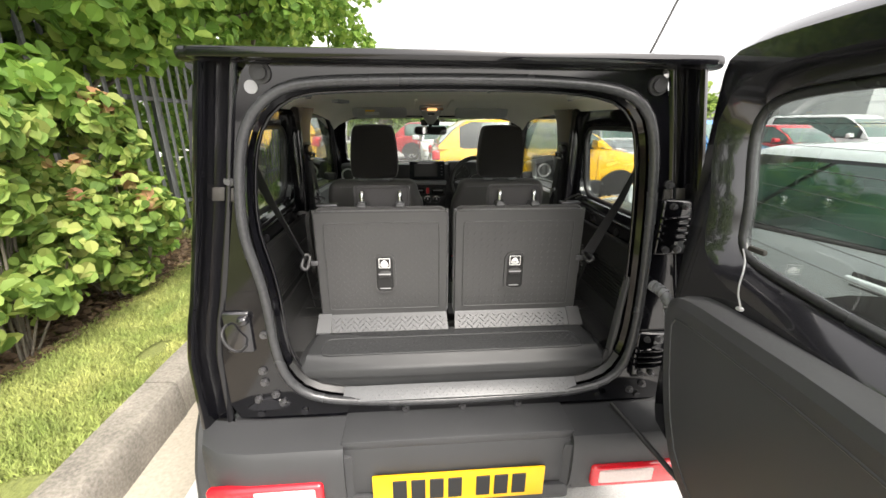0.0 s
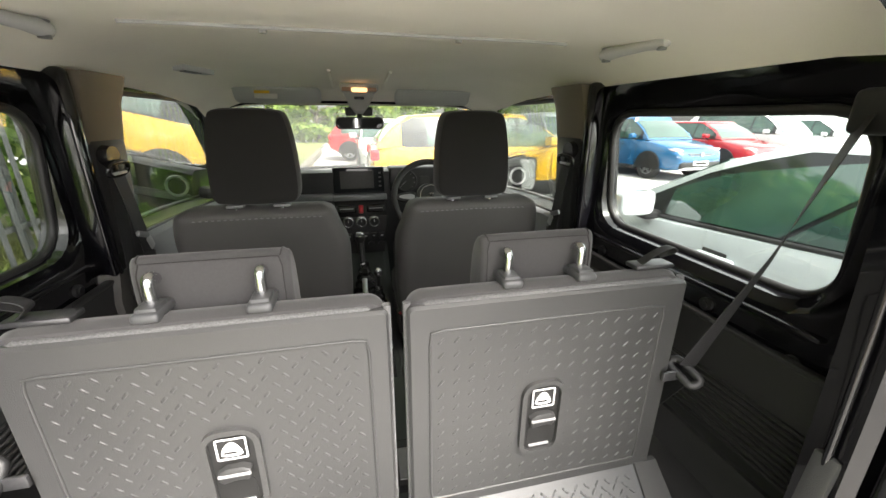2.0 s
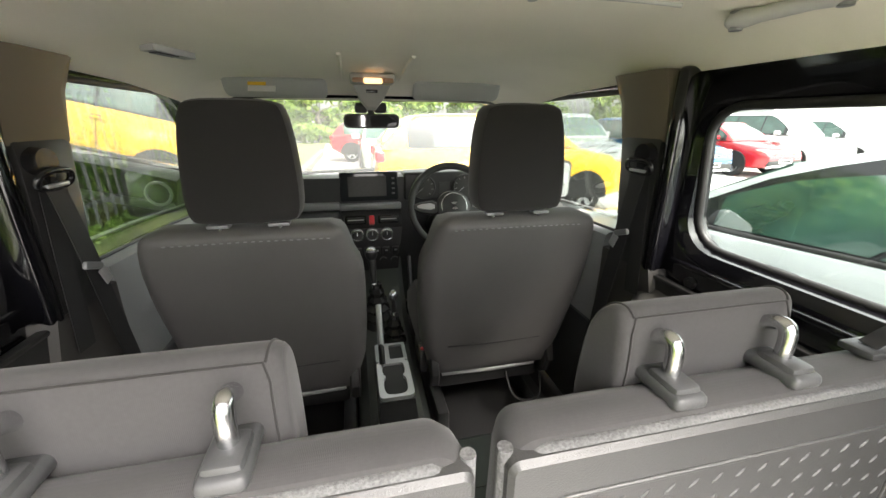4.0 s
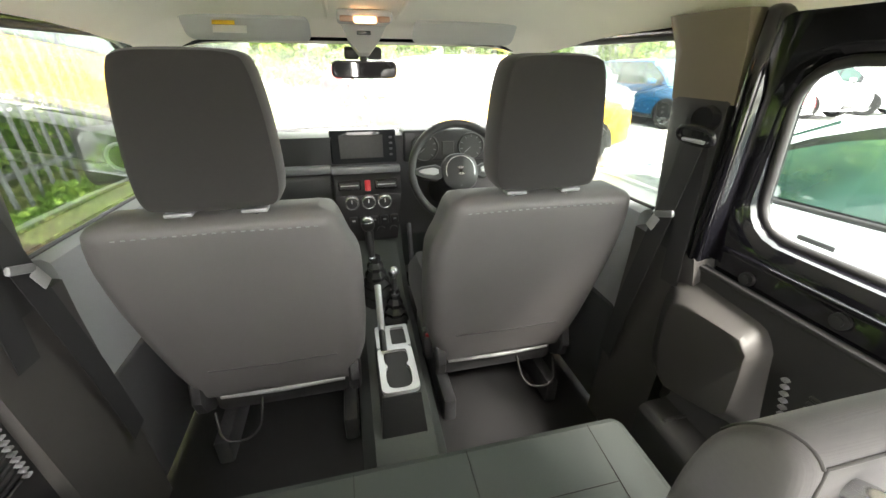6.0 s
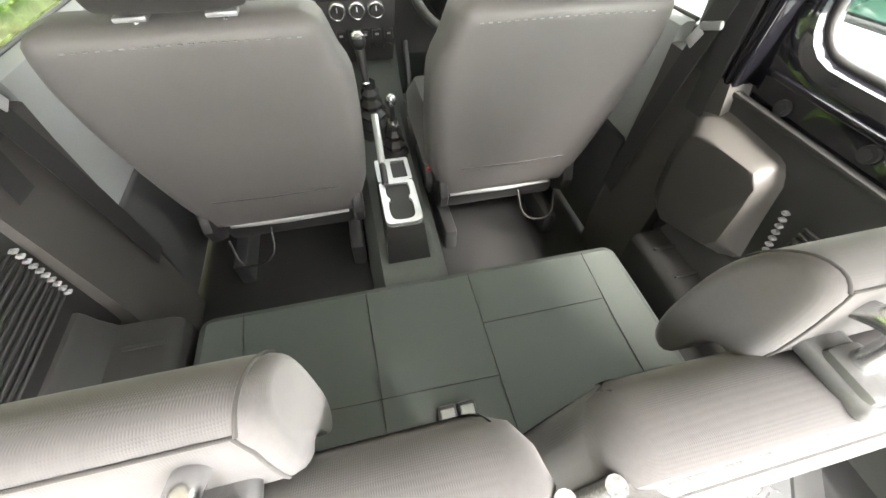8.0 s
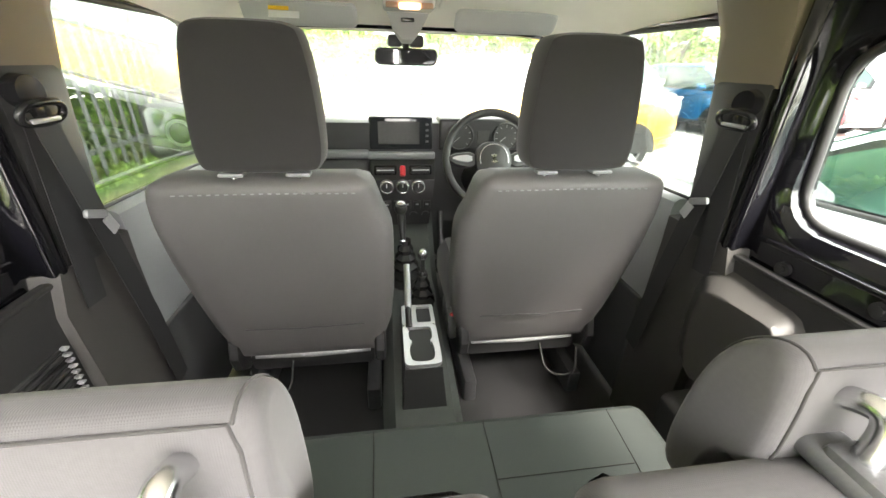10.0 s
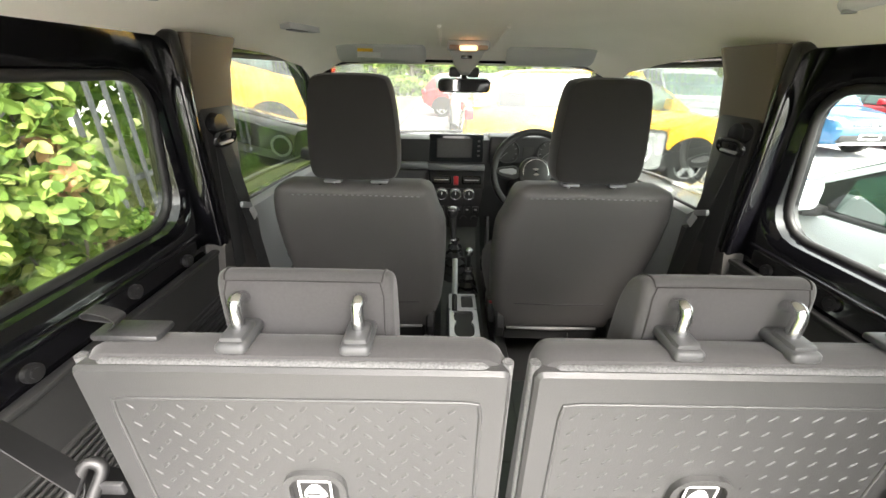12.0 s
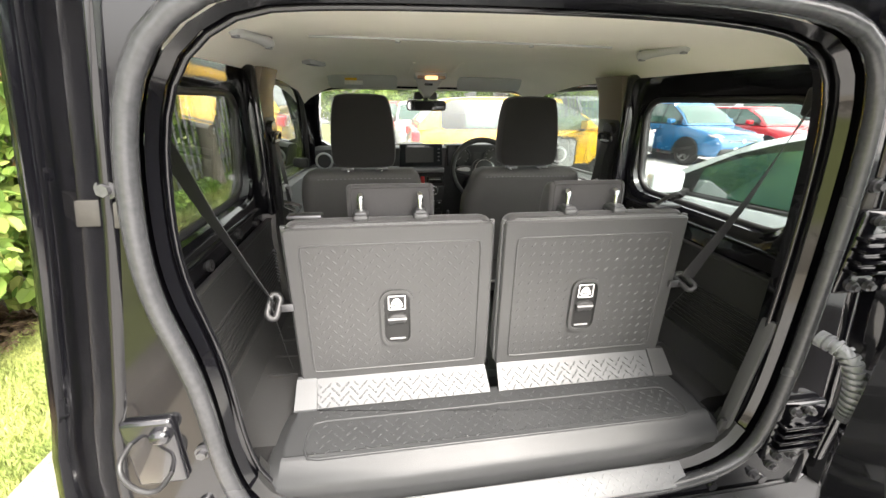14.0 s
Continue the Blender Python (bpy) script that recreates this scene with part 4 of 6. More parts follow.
part("sensor_cover", loft([[(-0.065, 1.545, 1.59), (0.065, 1.545, 1.59), (0.06, 1.6, 1.59), (-0.06, 1.6, 1.59)], [(-0.045, 1.575, 1.55), (0.045, 1.575, 1.55), (0.045, 1.64, 1.545), (-0.045, 1.64, 1.545)],
                           [(-0.016, 1.6, 1.52), (0.016, 1.6, 1.52), (0.016, 1.66, 1.51), (-0.016, 1.66, 1.51)]]), VISOR, dome)
part("sensor_window", rbox((0, 1.558, 1.572), (0.042, 0.008, 0.012), 0.003, 2), SCREEN, dome)
rv = thing("rear_view_mirror", (0, 1.7, 1.45), "black framed rear-view mirror on the windscreen", "mirror")
part("mirror_case", slab(soften(rounded(-0.108, 1.443, 0.108, 1.497, 0.02), 1), [(0, 0.004), (0.004, 0), (0.02, 0.002), (0.032, 0.015)], lambda u, v, d: (u, 1.66 + d - (v - 1.47) * 0.15, v)), PLASTIC, rv)
part("mirror_face", slab(soften(rounded(-0.1, 1.449, 0.1, 1.491, 0.017), 1), [(-0.001, 0), (0.002, 0)], lambda u, v, d: (u, 1.66 + d - (v - 1.47) * 0.15, v)), MIRROR, rv)
part("mirror_stem", tube([(0, 1.69, 1.48), (0, 1.71, 1.52), (0, 1.75, 1.55)], 0.012, 8), PLASTIC, rv)
part("camera_cover", many(rbox((-0.038, 1.72, 1.52), (0.05, 0.06, 0.04), 0.01, 2), rbox((0.038, 1.72, 1.52), (0.05, 0.06, 0.04), 0.01, 2)), PLASTIC, rv)

# ---- seats ----
def rear_seat(x0, x1, head_x, posts, slot_x):
    """One half of the upright rear bench, with its hard back panel towards the load bay."""
    mid = (x0 + x1) / 2
    seat = thing("bench_seat", (mid, 0.28, 0.75), "upright grey rear seat back with chequered plastic rear panel", "car seat", "rear seat backs")
    out = soften(rounded(x0, 0.86, x1, 1.26, 0.03), 1)
    part("cushion", slab(out, [(0.2545, 0.016), (0.259, 0.005), (0.27, 0.0), (0.29, 0.004), (0.305, 0.014), (0.314, 0.036)],
                         lambda u, v, d: (u, d + (1.27 - v) * 0.1 * (d - 0.26) / 0.05, v)), SEAT, seat, "grey woven seat cloth")
    back = soften(rounded(x0 + 0.001, 0.872, x1 - 0.001, 1.248, 0.01), 1)
    pn = part("back_panel", slab(back, [(0.262, 0.0), (0.25, 0.0), (0.2455, 0.004)], lambda u, v, d: (u, d, v)), BACKING, seat, "grey hard plastic back panel")
    part("carpet_edge", many(tube([(x0 + 0.012, 0.258, 1.235), (x0 + 0.03, 0.257, 1.246), (x1 - 0.03, 0.257, 1.246), (x1 - 0.012, 0.258, 1.235)], 0.006, 8),
                             tube([(x1 - 0.003, 0.262, 1.25), (x1 - 0.003, 0.262, 0.88)], 0.006, 8), tube([(x0 + 0.003, 0.262, 1.25), (x0 + 0.003, 0.262, 0.88)], 0.006, 8)), EDGING, seat, "speckled carpet edging")
    rim = rounded(x0 + 0.032, 0.895, x1 - (0.03 if x0 < 0 else 0.038), 1.209, 0.008)
    part("panel_rim", tube([(u, 0.2452, v) for u, v in resample(rim, 80)], 0.0022, 6, True), BACKING, pn)
    hole = lambda u, v: abs(u - slot_x) < 0.045 and 0.945 < v < 1.112
    bm = treads(x0 + 0.048, x1 - 0.045, 0.91, 1.198, 0.026 if x0 < 0 else 0.0235, lambda u, v, h: (u, 0.2453 - h, v), 0.0125 if x0 < 0 else 0.0145, 0.0042, 0.0008 if x0 < 0 else 0.0011, 0 if x0 < 0 else 45)
    gone = [v for v in bm.verts if hole(v.co.x, v.co.z)]
    bmesh.ops.delete(bm, geom=gone, context="VERTS")
    part("tread_relief", bm, BACKING, pn, "", 0, "stuff")
    # release handle in its recess
    o = rounded(slot_x - 0.037, 0.957, slot_x + 0.037, 1.1, 0.026)
    h = part("handle_recess", holed(o, inset(o, 0.008), lambda u, v, d: (u, d, v), 0.2385, 0.2455), BACKING, pn)
    part("recess_floor", slab(inset(o, 0.007), [(0.2445, 0), (0.2462, 0)], lambda u, v, d: (u, d, v)), INK, h)
    sk = part("release_label", rbox((slot_x, 0.2432, 1.068), (0.04, 0.002, 0.036), 0, 1), INK, h, "dark label with white frame and folded seat mark")
    lo = rounded(slot_x - 0.0195, 1.0505, slot_x + 0.0195, 1.0855, 0.003)
    part("label_frame", holed(lo, inset(lo, 0.0022), lambda u, v, d: (u, d, v), 0.2412, 0.2424), LABEL, sk)
    part("label_mark", slab(soften([(slot_x - 0.014, 1.056), (slot_x + 0.014, 1.056), (slot_x + 0.012, 1.066), (slot_x + 0.004, 1.079), (slot_x - 0.005, 1.078), (slot_x - 0.013, 1.067)], 1), [(0.2422, 0), (0.2414, 0.0)], lambda u, v, d: (u, d, v)), LABEL, sk)
    part("label_line", rbox((slot_x - 0.002, 0.241, 1.0625), (0.016, 0.001, 0.003), 0, 1), INK, sk)
    lv = part("release_lever", slab(soften([(slot_x - 0.022, 1.04), (slot_x + 0.022, 1.042), (slot_x + 0.02, 1.015), (slot_x + 0.004, 1.019), (slot_x - 0.022, 1.013)], 1), [(0.2462, 0), (0.236, 0.001), (0.234, 0.004)], lambda u, v, d: (u, d, v)), TRIM, h)
    part("lever_edge", rbox((slot_x, 0.2345, 1.03), (0.042, 0.004, 0.005), 0.0015, 2), PALEGREY, lv)
    part("recess_pit", slab(rounded(slot_x - 0.022, 0.975, slot_x + 0.022, 1.012, 0.008), [(0.2446, 0), (0.2438, 0)], lambda u, v, d: (u, d, v)), INK, h)
    part("recess_step", rbox((slot_x, 0.2425, 0.974), (0.036, 0.004, 0.004), 0.0015, 2), PALEGREY, h)
    # sloping tread flap at the foot
    fx0, fx1 = x0 - 0.008 if x0 < 0 else x0, x1 + 0.012 if x1 > 0.1 else x1
    fl = part("floor_flap", loft([[(fx0, 0.196, 0.832), (fx1, 0.196, 0.832), (fx1, 0.2, 0.826), (fx0, 0.2, 0.826)],
                                  [(fx0 + 0.005, 0.246, 0.876), (fx1 - 0.005, 0.246, 0.876), (fx1 - 0.005, 0.252, 0.87), (fx0 + 0.005, 0.252, 0.87)]]), TREAD, seat, "silver-grey tread flap")
    ex0, ex1 = (x0 - 0.012, x0 + 0.038) if x0 < 0 else (x1 - 0.036, x1 + 0.016)
    part("flap_end", loft([[(ex0, 0.193, 0.829), (ex1, 0.193, 0.829), (ex1, 0.25, 0.829), (ex0, 0.25, 0.829)], [(ex0, 0.193, 0.835), (ex1, 0.193, 0.835), (ex1, 0.25, 0.86), (ex0, 0.25, 0.86)],
                           [(ex0 + 0.003, 0.243, 0.88), (ex1 - 0.003, 0.243, 0.88), (ex1 - 0.003, 0.252, 0.88), (ex0 + 0.003, 0.252, 0.88)]]), BACKING if x0 > 0 else TREAD, fl)
    part("flap_relief", treads(fx0 + (0.05 if x0 < 0 else 0.02), fx1 - (0.06 if x0 > 0 else 0.015), 0.006, 0.052, 0.021,
                               lambda u, v, k: (u, 0.196 + v * 0.76 - k * 0.65, 0.832 + v * 0.66 + k * 0.76 + 0.0004), 0.014, 0.0042, 0.002), TREAD, fl, "", 0, "stuff")
    # folded headrest on bent steel posts
    hw = 0.0955
    prof = soften([(0.303, 1.232), (0.304, 1.3), (0.311, 1.322), (0.332, 1.32), (0.354, 1.296), (0.366, 1.25), (0.37, 1.172), (0.342, 1.165), (0.33, 1.228)], 2)
    cy_, cz_ = 0.336, 1.255
    rings = []
    for q, k in ((-1.0, 0.62), (-0.995, 0.78), (-0.97, 0.91), (-0.92, 0.98), (-0.82, 1.0), (-0.4, 1.012), (0.0, 1.016), (0.4, 1.012), (0.82, 1.0), (0.92, 0.98), (0.97, 0.91), (0.995, 0.78), (1.0, 0.62)):
        rings.append([(head_x + hw * q, cy_ + (y - cy_) * k, cz_ + (z - cz_) * (1 - (1 - k) * 0.45)) for y, z in prof])
    hr = part("headrest", loft(rings), SEAT, seat, "low grey cloth headrest folded over the seat back", 50)
    kq = lambda q: float(np.interp(abs(q), [0, 0.4, 0.82, 0.92, 0.97, 0.995, 1.0], [1.016, 1.012, 1.0, 0.98, 0.91, 0.78, 0.62]))
    skin = lambda q, y, z: (head_x + hw * q, cy_ + (y - cy_) * kq(q) * 1.01, cz_ + (z - cz_) * (1 - (1 - kq(q)) * 0.45) * 1.006)
    edge_ = [min(prof, key=lambda p: abs(p[0] - 0.306) + abs(p[1] - z)) for z in (1.245, 1.26, 1.275, 1.29, 1.303)]
    crest = min(prof, key=lambda p: abs(p[0] - 0.309) + abs(p[1] - 1.3125))
    roof_ = [p for p in prof if p[1] > 1.285 and p[0] > 0.309]
    part("seam", tube([skin(-0.9, *p) for p in edge_] + [skin(q, *crest) for q in np.linspace(-0.86, 0.86, 17)] + [skin(0.9, *p) for p in edge_[::-1]], 0.0011, 6), HEADCLOTH, hr)
    for sg in (-1, 1):
        part("seam", tube([skin(sg * 0.88, *crest)] + [skin(sg * (0.89 + 0.04 * k / len(roof_)), *p) for k, p in enumerate(sorted(roof_))], 0.0011, 6), HEADCLOTH, hr)
    for px in posts:
        b = part("post_base", many(rbox((px, 0.284, 1.262), (0.032, 0.056, 0.014), 0.006, 3), rbox((px, 0.279, 1.268), (0.026, 0.034, 0.012), 0.005, 2)), SOCKET, seat, "grey plastic post socket")
        part("post", tube(smooth_line([(px, 0.284, 1.262), (px, 0.282, 1.296), (px, 0.29, 1.305), (px, 0.318, 1.288)], 3), 0.007, 12), CHROME, seat, "polished steel headrest post")
    ex = x0 + 0.045 if x0 < 0 else x1 - 0.045
    lk = part("lock_strap", many(rbox((ex, 0.285, 1.264), (0.07, 0.03, 0.008), 0.003, 2)), DARKSTEEL, seat)
    sg = -1 if x0 < 0 else 1
    part("strap_loop", ribbon(smooth_line([(ex - 0.02, 0.285, 1.268), (ex, 0.28, 1.285), (ex + sg * 0.03, 0.28, 1.296), (ex + sg * 0.04, 0.28, 1.288), (ex + sg * 0.02, 0.29, 1.276)], 3), (0, 1, 0), 0.016), BELT, lk)
    return seat


rear_seat(-0.454, -0.008, -0.2295, (-0.294, -0.168), -0.226)
rear_seat(0.014, 0.466, 0.233, (0.172, 0.291), 0.229)

bench = thing("rear_seat_cushion", (0, 0.52, 0.5), "flat grey-green covered rear bench cushion", "seat cushion")
part("cushion_top", slab(soften(rounded(-0.462, 0.33, 0.472, 0.742, 0.03), 1), [(0.6, 0.02), (0.74, 0.0), (0.768, 0.003), (0.78, 0.02)], lambda u, v, d: (u, v, d - 0.04 * max(0, 0.55 - v))), GREENCLOTH, bench)
for x in (-0.36, -0.12, 0.1, 0.37):
    part("seam", tube([(x, 0.36, 0.7725), (x, 0.55, 0.7805), (x * 1.03, 0.725, 0.7803)], 0.0009, 6), HEADCLOTH, bench)
for a, b in (((-0.36, 0.5), (0.1, 0.49)), ((0.1, 0.6), (0.37, 0.6))):
    part("seam", tube([(a[0], a[1], 0.7805), (b[0], b[1], 0.7805)], 0.0009, 6), HEADCLOTH, bench)
part("bench_frame", rbox((0, 0.53, 0.56), (0.88, 0.36, 0.14), 0.02, 2), PLASTIC, bench)
red = thing("belt_buckle", (0.1, 1.1, 0.7), "black seat belt buckle with red button by the front seat", "seat belt buckle")
part("buckle_body", rbox((0.098, 1.12, 0.74), (0.026, 0.045, 0.09), 0.008, 2, (-20, 0, 0)), PLASTIC, red)
part("red_button", rbox((0.098, 1.102, 0.783), (0.016, 0.014, 0.01), 0.004, 2, (-20, 0, 0)), REDSWITCH, red, "red release button")
stalk = thing("buckle_stalk", (0.0, 0.41, 0.77), "pair of black seat belt buckles with grey pads on the bench", "seat belt buckle")
for x in (-0.014, 0.02):
    bk = part("buckle", rbox((x, 0.41, 0.786), (0.033, 0.09, 0.03), 0.006, 2, (8, 0, 0)), PLASTIC, stalk)
    part("buckle_face", rbox((x, 0.41, 0.8005), (0.024, 0.072, 0.005), 0.002, 1, (8, 0, 0)), GRIPBAR, bk)


def pad(rows, thick, r, place, nz=48, nx=36, bulge=0.008):
    """A stuffed pad between a left and a right edge that change with height, round at its rim."""
    z = np.array([q[0] for q in rows])
    lo, hi = [np.interp(np.linspace(z[0], z[-1], nz), z, [q[k] for q in rows]) for k in (1, 2)]
    zz = np.linspace(z[0], z[-1], nz)
    grids = []
    for side in (0, 1):
        g = []
        for i in range(nz):
            row = []
            for j in range(nx):
                t = 0.5 - 0.5 * math.cos(math.pi * j / (nx - 1))
                u = lo[i] + (hi[i] - lo[i]) * t
                e = min(u - lo[i], hi[i] - u, zz[i] - zz[0], zz[-1] - zz[i])
                off = r - math.sqrt(max(0.0, r * r - max(0.0, r - e) ** 2))
                off -= bulge * min(1.0, e / 0.1)
                row.append(place(u, zz[i], off if side == 0 else thick - off))
            g.append(row)
        grids.append(g)
    bm = bmesh.new()
    vs = [[[bm.verts.new(p) for p in row] for row in g] for g in grids]
    for g in vs:
        for i in range(nz - 1):
            for j in range(nx - 1):
                bm.faces.new((g[i][j], g[i][j + 1], g[i + 1][j + 1], g[i + 1][j]))
    a, b = vs
    rim = [(0, j) for j in range(nx)] + [(i, nx - 1) for i in range(1, nz)] + [(nz - 1, j) for j in range(nx - 2, -1, -1)] + [(i, 0) for i in range(nz - 2, 0, -1)]
    for (i, j), (k, l) in zip(rim, rim[1:] + rim[:1]):
        bm.faces.new((a[i][j], a[k][l], b[k][l], b[i][j]))
    return bm


def front_seat(cx, s):
    """A front seat from behind; s: the side of the car on which it stands."""
    rec = lambda u, v, d: (u, 0.925 + d + (1.26 - v) * 0.26, v)
    seat = thing("front_seat", (cx, 1.25, 0.45), "dark grey front seat with tall headrest", "car seat", "front seats")
    zs = [0.685, 0.695, 0.72, 0.82, 0.93, 1.04, 1.085, 1.115, 1.14, 1.165, 1.2, 1.222, 1.237, 1.246]
    xo = [0.19, 0.2, 0.208, 0.228, 0.24, 0.248, 0.248, 0.247, 0.246, 0.243, 0.236, 0.228, 0.213, 0.186]
    xi = [0.188, 0.198, 0.205, 0.232, 0.241, 0.243, 0.243, 0.241, 0.234, 0.222, 0.212, 0.205, 0.195, 0.172]
    rows = [(z, *sorted((cx + s * b, cx - s * a))) for z, b, a in zip(zs, xo, xi)]
    part("backrest", pad(rows, 0.12, 0.035, rec), SEATBACK, seat, "grey vinyl backrest", 60)
    for vv, mat in ((1.218, SATIN),):
        n = 22
        w0, w1 = cx - s * 0.17, cx + s * 0.18
        for k in range(n):
            u = w0 + (w1 - w0) * (k + 0.3) / n
            part("stitch", rbox(rec(u, vv - 0.004 * abs(k - n / 2) / n, -0.0022), (0.008, 0.0025, 0.002), 0.0008, 1), GRIPBAR, seat)
    part("pocket_seam", tube([rec(cx - s * 0.16, 0.825, -0.0085), rec(cx, 0.82, -0.0088), rec(cx + s * 0.14, 0.825, -0.0085)], 0.0016, 6), SEAT, seat)
    part("pocket_seam", tube([rec(cx - s * 0.16, 0.79, -0.002), rec(cx - s * 0.165, 1.0, -0.002), rec(cx - s * 0.165, 1.1, -0.002)], 0.0015, 6), SEATBACK, seat)
    part("hem_strip", tube([rec(cx - s * 0.165, 0.692, 0.012), rec(cx, 0.688, 0.008), rec(cx + s * 0.155, 0.692, 0.012)], 0.008, 8), PALEGREY, seat, "pale hem along the foot of the backrest")
    part("seat_pan", rbox((cx, 1.31, 0.66), (0.36, 0.44, 0.07), 0.02, 2), PLASTIC, seat)
    part("frame_loop", tube(smooth_line([(cx + s * 0.06, 1.09, 0.66), (cx + s * 0.06, 1.02, 0.6), (cx + s * 0.15, 1.0, 0.6), (cx + s * 0.17, 1.06, 0.66)], 2), 0.0035, 8), INK, seat)
    part("seat_base", slab(soften(rounded(cx - 0.22, 1.13, cx + 0.22, 1.56, 0.05), 1), [(0.7, 0.03), (0.72, 0.0), (0.79, 0.0), (0.84, 0.03)], lambda u, v, d: (u, v, d)), SEAT, seat, "grey cloth seat cushion")
    for k in (-1, 1):
        part("hinge_cover", slab(soften([(1.03, 0.69), (1.07, 0.8), (1.14, 0.8), (1.2, 0.66), (1.12, 0.62)], 1), [(0, 0.006), (0.006, 0), (0.026, 0), (0.03, 0.006)], lambda u, v, d, k=k: (cx + k * 0.195 + d - 0.015, u, v)), PLASTIC, seat)
        part("seat_rail", rbox((cx + k * 0.17, 1.28, 0.53), (0.04, 0.5, 0.1), 0.01, 2), DARKSTEEL, seat)
    hx = cx
    ho = [(hx - 0.113, 1.27), (hx - 0.118, 1.32), (hx - 0.112, 1.42), (hx - 0.1, 1.49), (hx - 0.085, 1.512), (hx, 1.515), (hx + 0.085, 1.512), (hx + 0.1, 1.49), (hx + 0.112, 1.42), (hx + 0.118, 1.32), (hx + 0.113, 1.27), (hx + 0.09, 1.256), (hx - 0.09, 1.256)]
    part("headrest", slab(soften(ho, 2), [(0, 0.014), (0.006, 0.004), (0.02, 0.0), (0.07, 0.0), (0.095, 0.006), (0.105, 0.02)], lambda u, v, d: (u, 0.93 + d + (v - 1.28) * 0.03, v)), HEADCLOTH, seat, "tall dark cloth headrest")
    for k in (-0.062, 0.062):
        part("post_collar", rbox((hx + k, 0.955, 1.252), (0.046, 0.028, 0.008), 0.003, 2), GRIPBAR, seat)
        part("post", rod((hx + k, 0.96, 1.22), (hx + k, 0.965, 1.3), 0.007, n=10), CHROME, seat)
    return seat


front_seat(-0.312, -1)
front_seat(0.322, 1)

# ---- seat belts ----
for s in (-1, 1):
    fb = thing("seat_belt", (s * 0.6, 0.865, 0.8), "black front seat belt hanging from the pillar anchor", "seat belt", "front seat belts")
    part("anchor_cover", many(rod((s * 0.614, 0.868, 1.402), (s * 0.592, 0.866, 1.402), 0.026, 0.023, n=24), rbox((s * 0.602, 0.867, 1.382), (0.018, 0.034, 0.05), 0.008, 3)), GAITERBLACK, fb, "round black anchor cover")
    part("guide_loop", tube([(s * (0.596 - 0.3 * (v - 1.355)), u, v) for u, v in resample(soften([(0.868, 1.388), (0.9, 1.386), (0.911, 1.374), (0.906, 1.36), (0.868, 1.356), (0.83, 1.36), (0.825, 1.374), (0.836, 1.386)], 2), 40)], 0.006, 10, True), GAITERBLACK, fb, "glossy black guide loop")
    # satin bar paints the highlight on the glossy black loop
    part("guide_glint", rbox((s * 0.59, 0.868, 1.362), (0.008, 0.056, 0.007), 0.003, 2), SATIN, fb)
    part("belt", ribbon([(s * 0.596, 0.867, 1.375), (s * 0.588, 0.872, 1.3), (s * 0.582, 0.88, 1.215), (s * 0.585, 0.93, 0.95), (s * 0.59, 0.96, 0.75)], (0, 1, 0.1), 0.047), BELT, fb)
    part("belt_return", ribbon([(s * 0.602, 0.865, 1.375), (s * 0.604, 0.85, 1.2), (s * 0.606, 0.84, 1.05)], (0, 1, 0.05), 0.047), BELT, fb)
    part("tongue", rbox((s * 0.58, 0.878, 1.205), (0.01, 0.05, 0.015), 0.004, 2, (-20, 0, 0)), GRIPBAR, fb, "grey belt tongue")
    part("tongue_tab", rbox((s * 0.577, 0.9, 1.178), (0.004, 0.022, 0.036), 0.002, 2, (25, 0, 0)), SATIN, fb)
    rb_ = thing("seat_belt", (s * 0.55, 0.2, 1.07), "black rear seat belt slanting across the side window", "seat belt", "rear seat belts")
    part("upper_anchor", rbox((s * 0.637, 0.18, 1.5), (0.026, 0.06, 0.06), 0.01, 3), PLASTIC, rb_)
    ends = [Vector((s * 0.625, 0.185, 1.495)), Vector((s * 0.56, 0.205, 1.29)), Vector((s * 0.485, 0.232, 1.095))]
    pts = [ends[0].lerp(ends[1], k / 4) for k in range(4)] + [ends[1].lerp(ends[2], k / 4) for k in range(5)]
    if s > 0:
        sides = [Vector((0.65, 0.75, -0.1)).lerp(Vector((0.92, 0.1, -0.3)), k / 8) for k in range(9)]
    else:
        sides = [Vector((-0.975, 0.22, 0)).lerp(Vector((-0.53, 0.848, 0)), k / 8) for k in range(9)]
    part("belt", ribbon(pts, sides, 0.042), BELT, rb_)
    part("belt_tail", ribbon([(s * 0.49, 0.238, 1.08), (s * 0.5, 0.3, 0.97), (s * 0.5, 0.34, 0.86)], (0.4 * s, 1, 0.0), 0.047), BELT, rb_)
    q = Vector((s * 0.484, 0.233, 1.082))
    across = Vector((s * -0.15, 0.6, 0.7 if s < 0 else 0.25)).normalized()
    along = Vector((s * 0.8, -0.1, 0.5)).normalized()
    part("tongue_loop", tube([q + across * a + along * b for a, b in resample(rounded(-0.025, -0.01, 0.025, 0.01, 0.008), 28)], 0.0068, 8, True), PLASTIC, rb_, "grey belt tongue with steel tab")
    part("tongue_tab", rbox((s * 0.462, 0.237, 1.075), (0.034, 0.006, 0.018), 0.002, 2), DARKSTEEL, rb_)

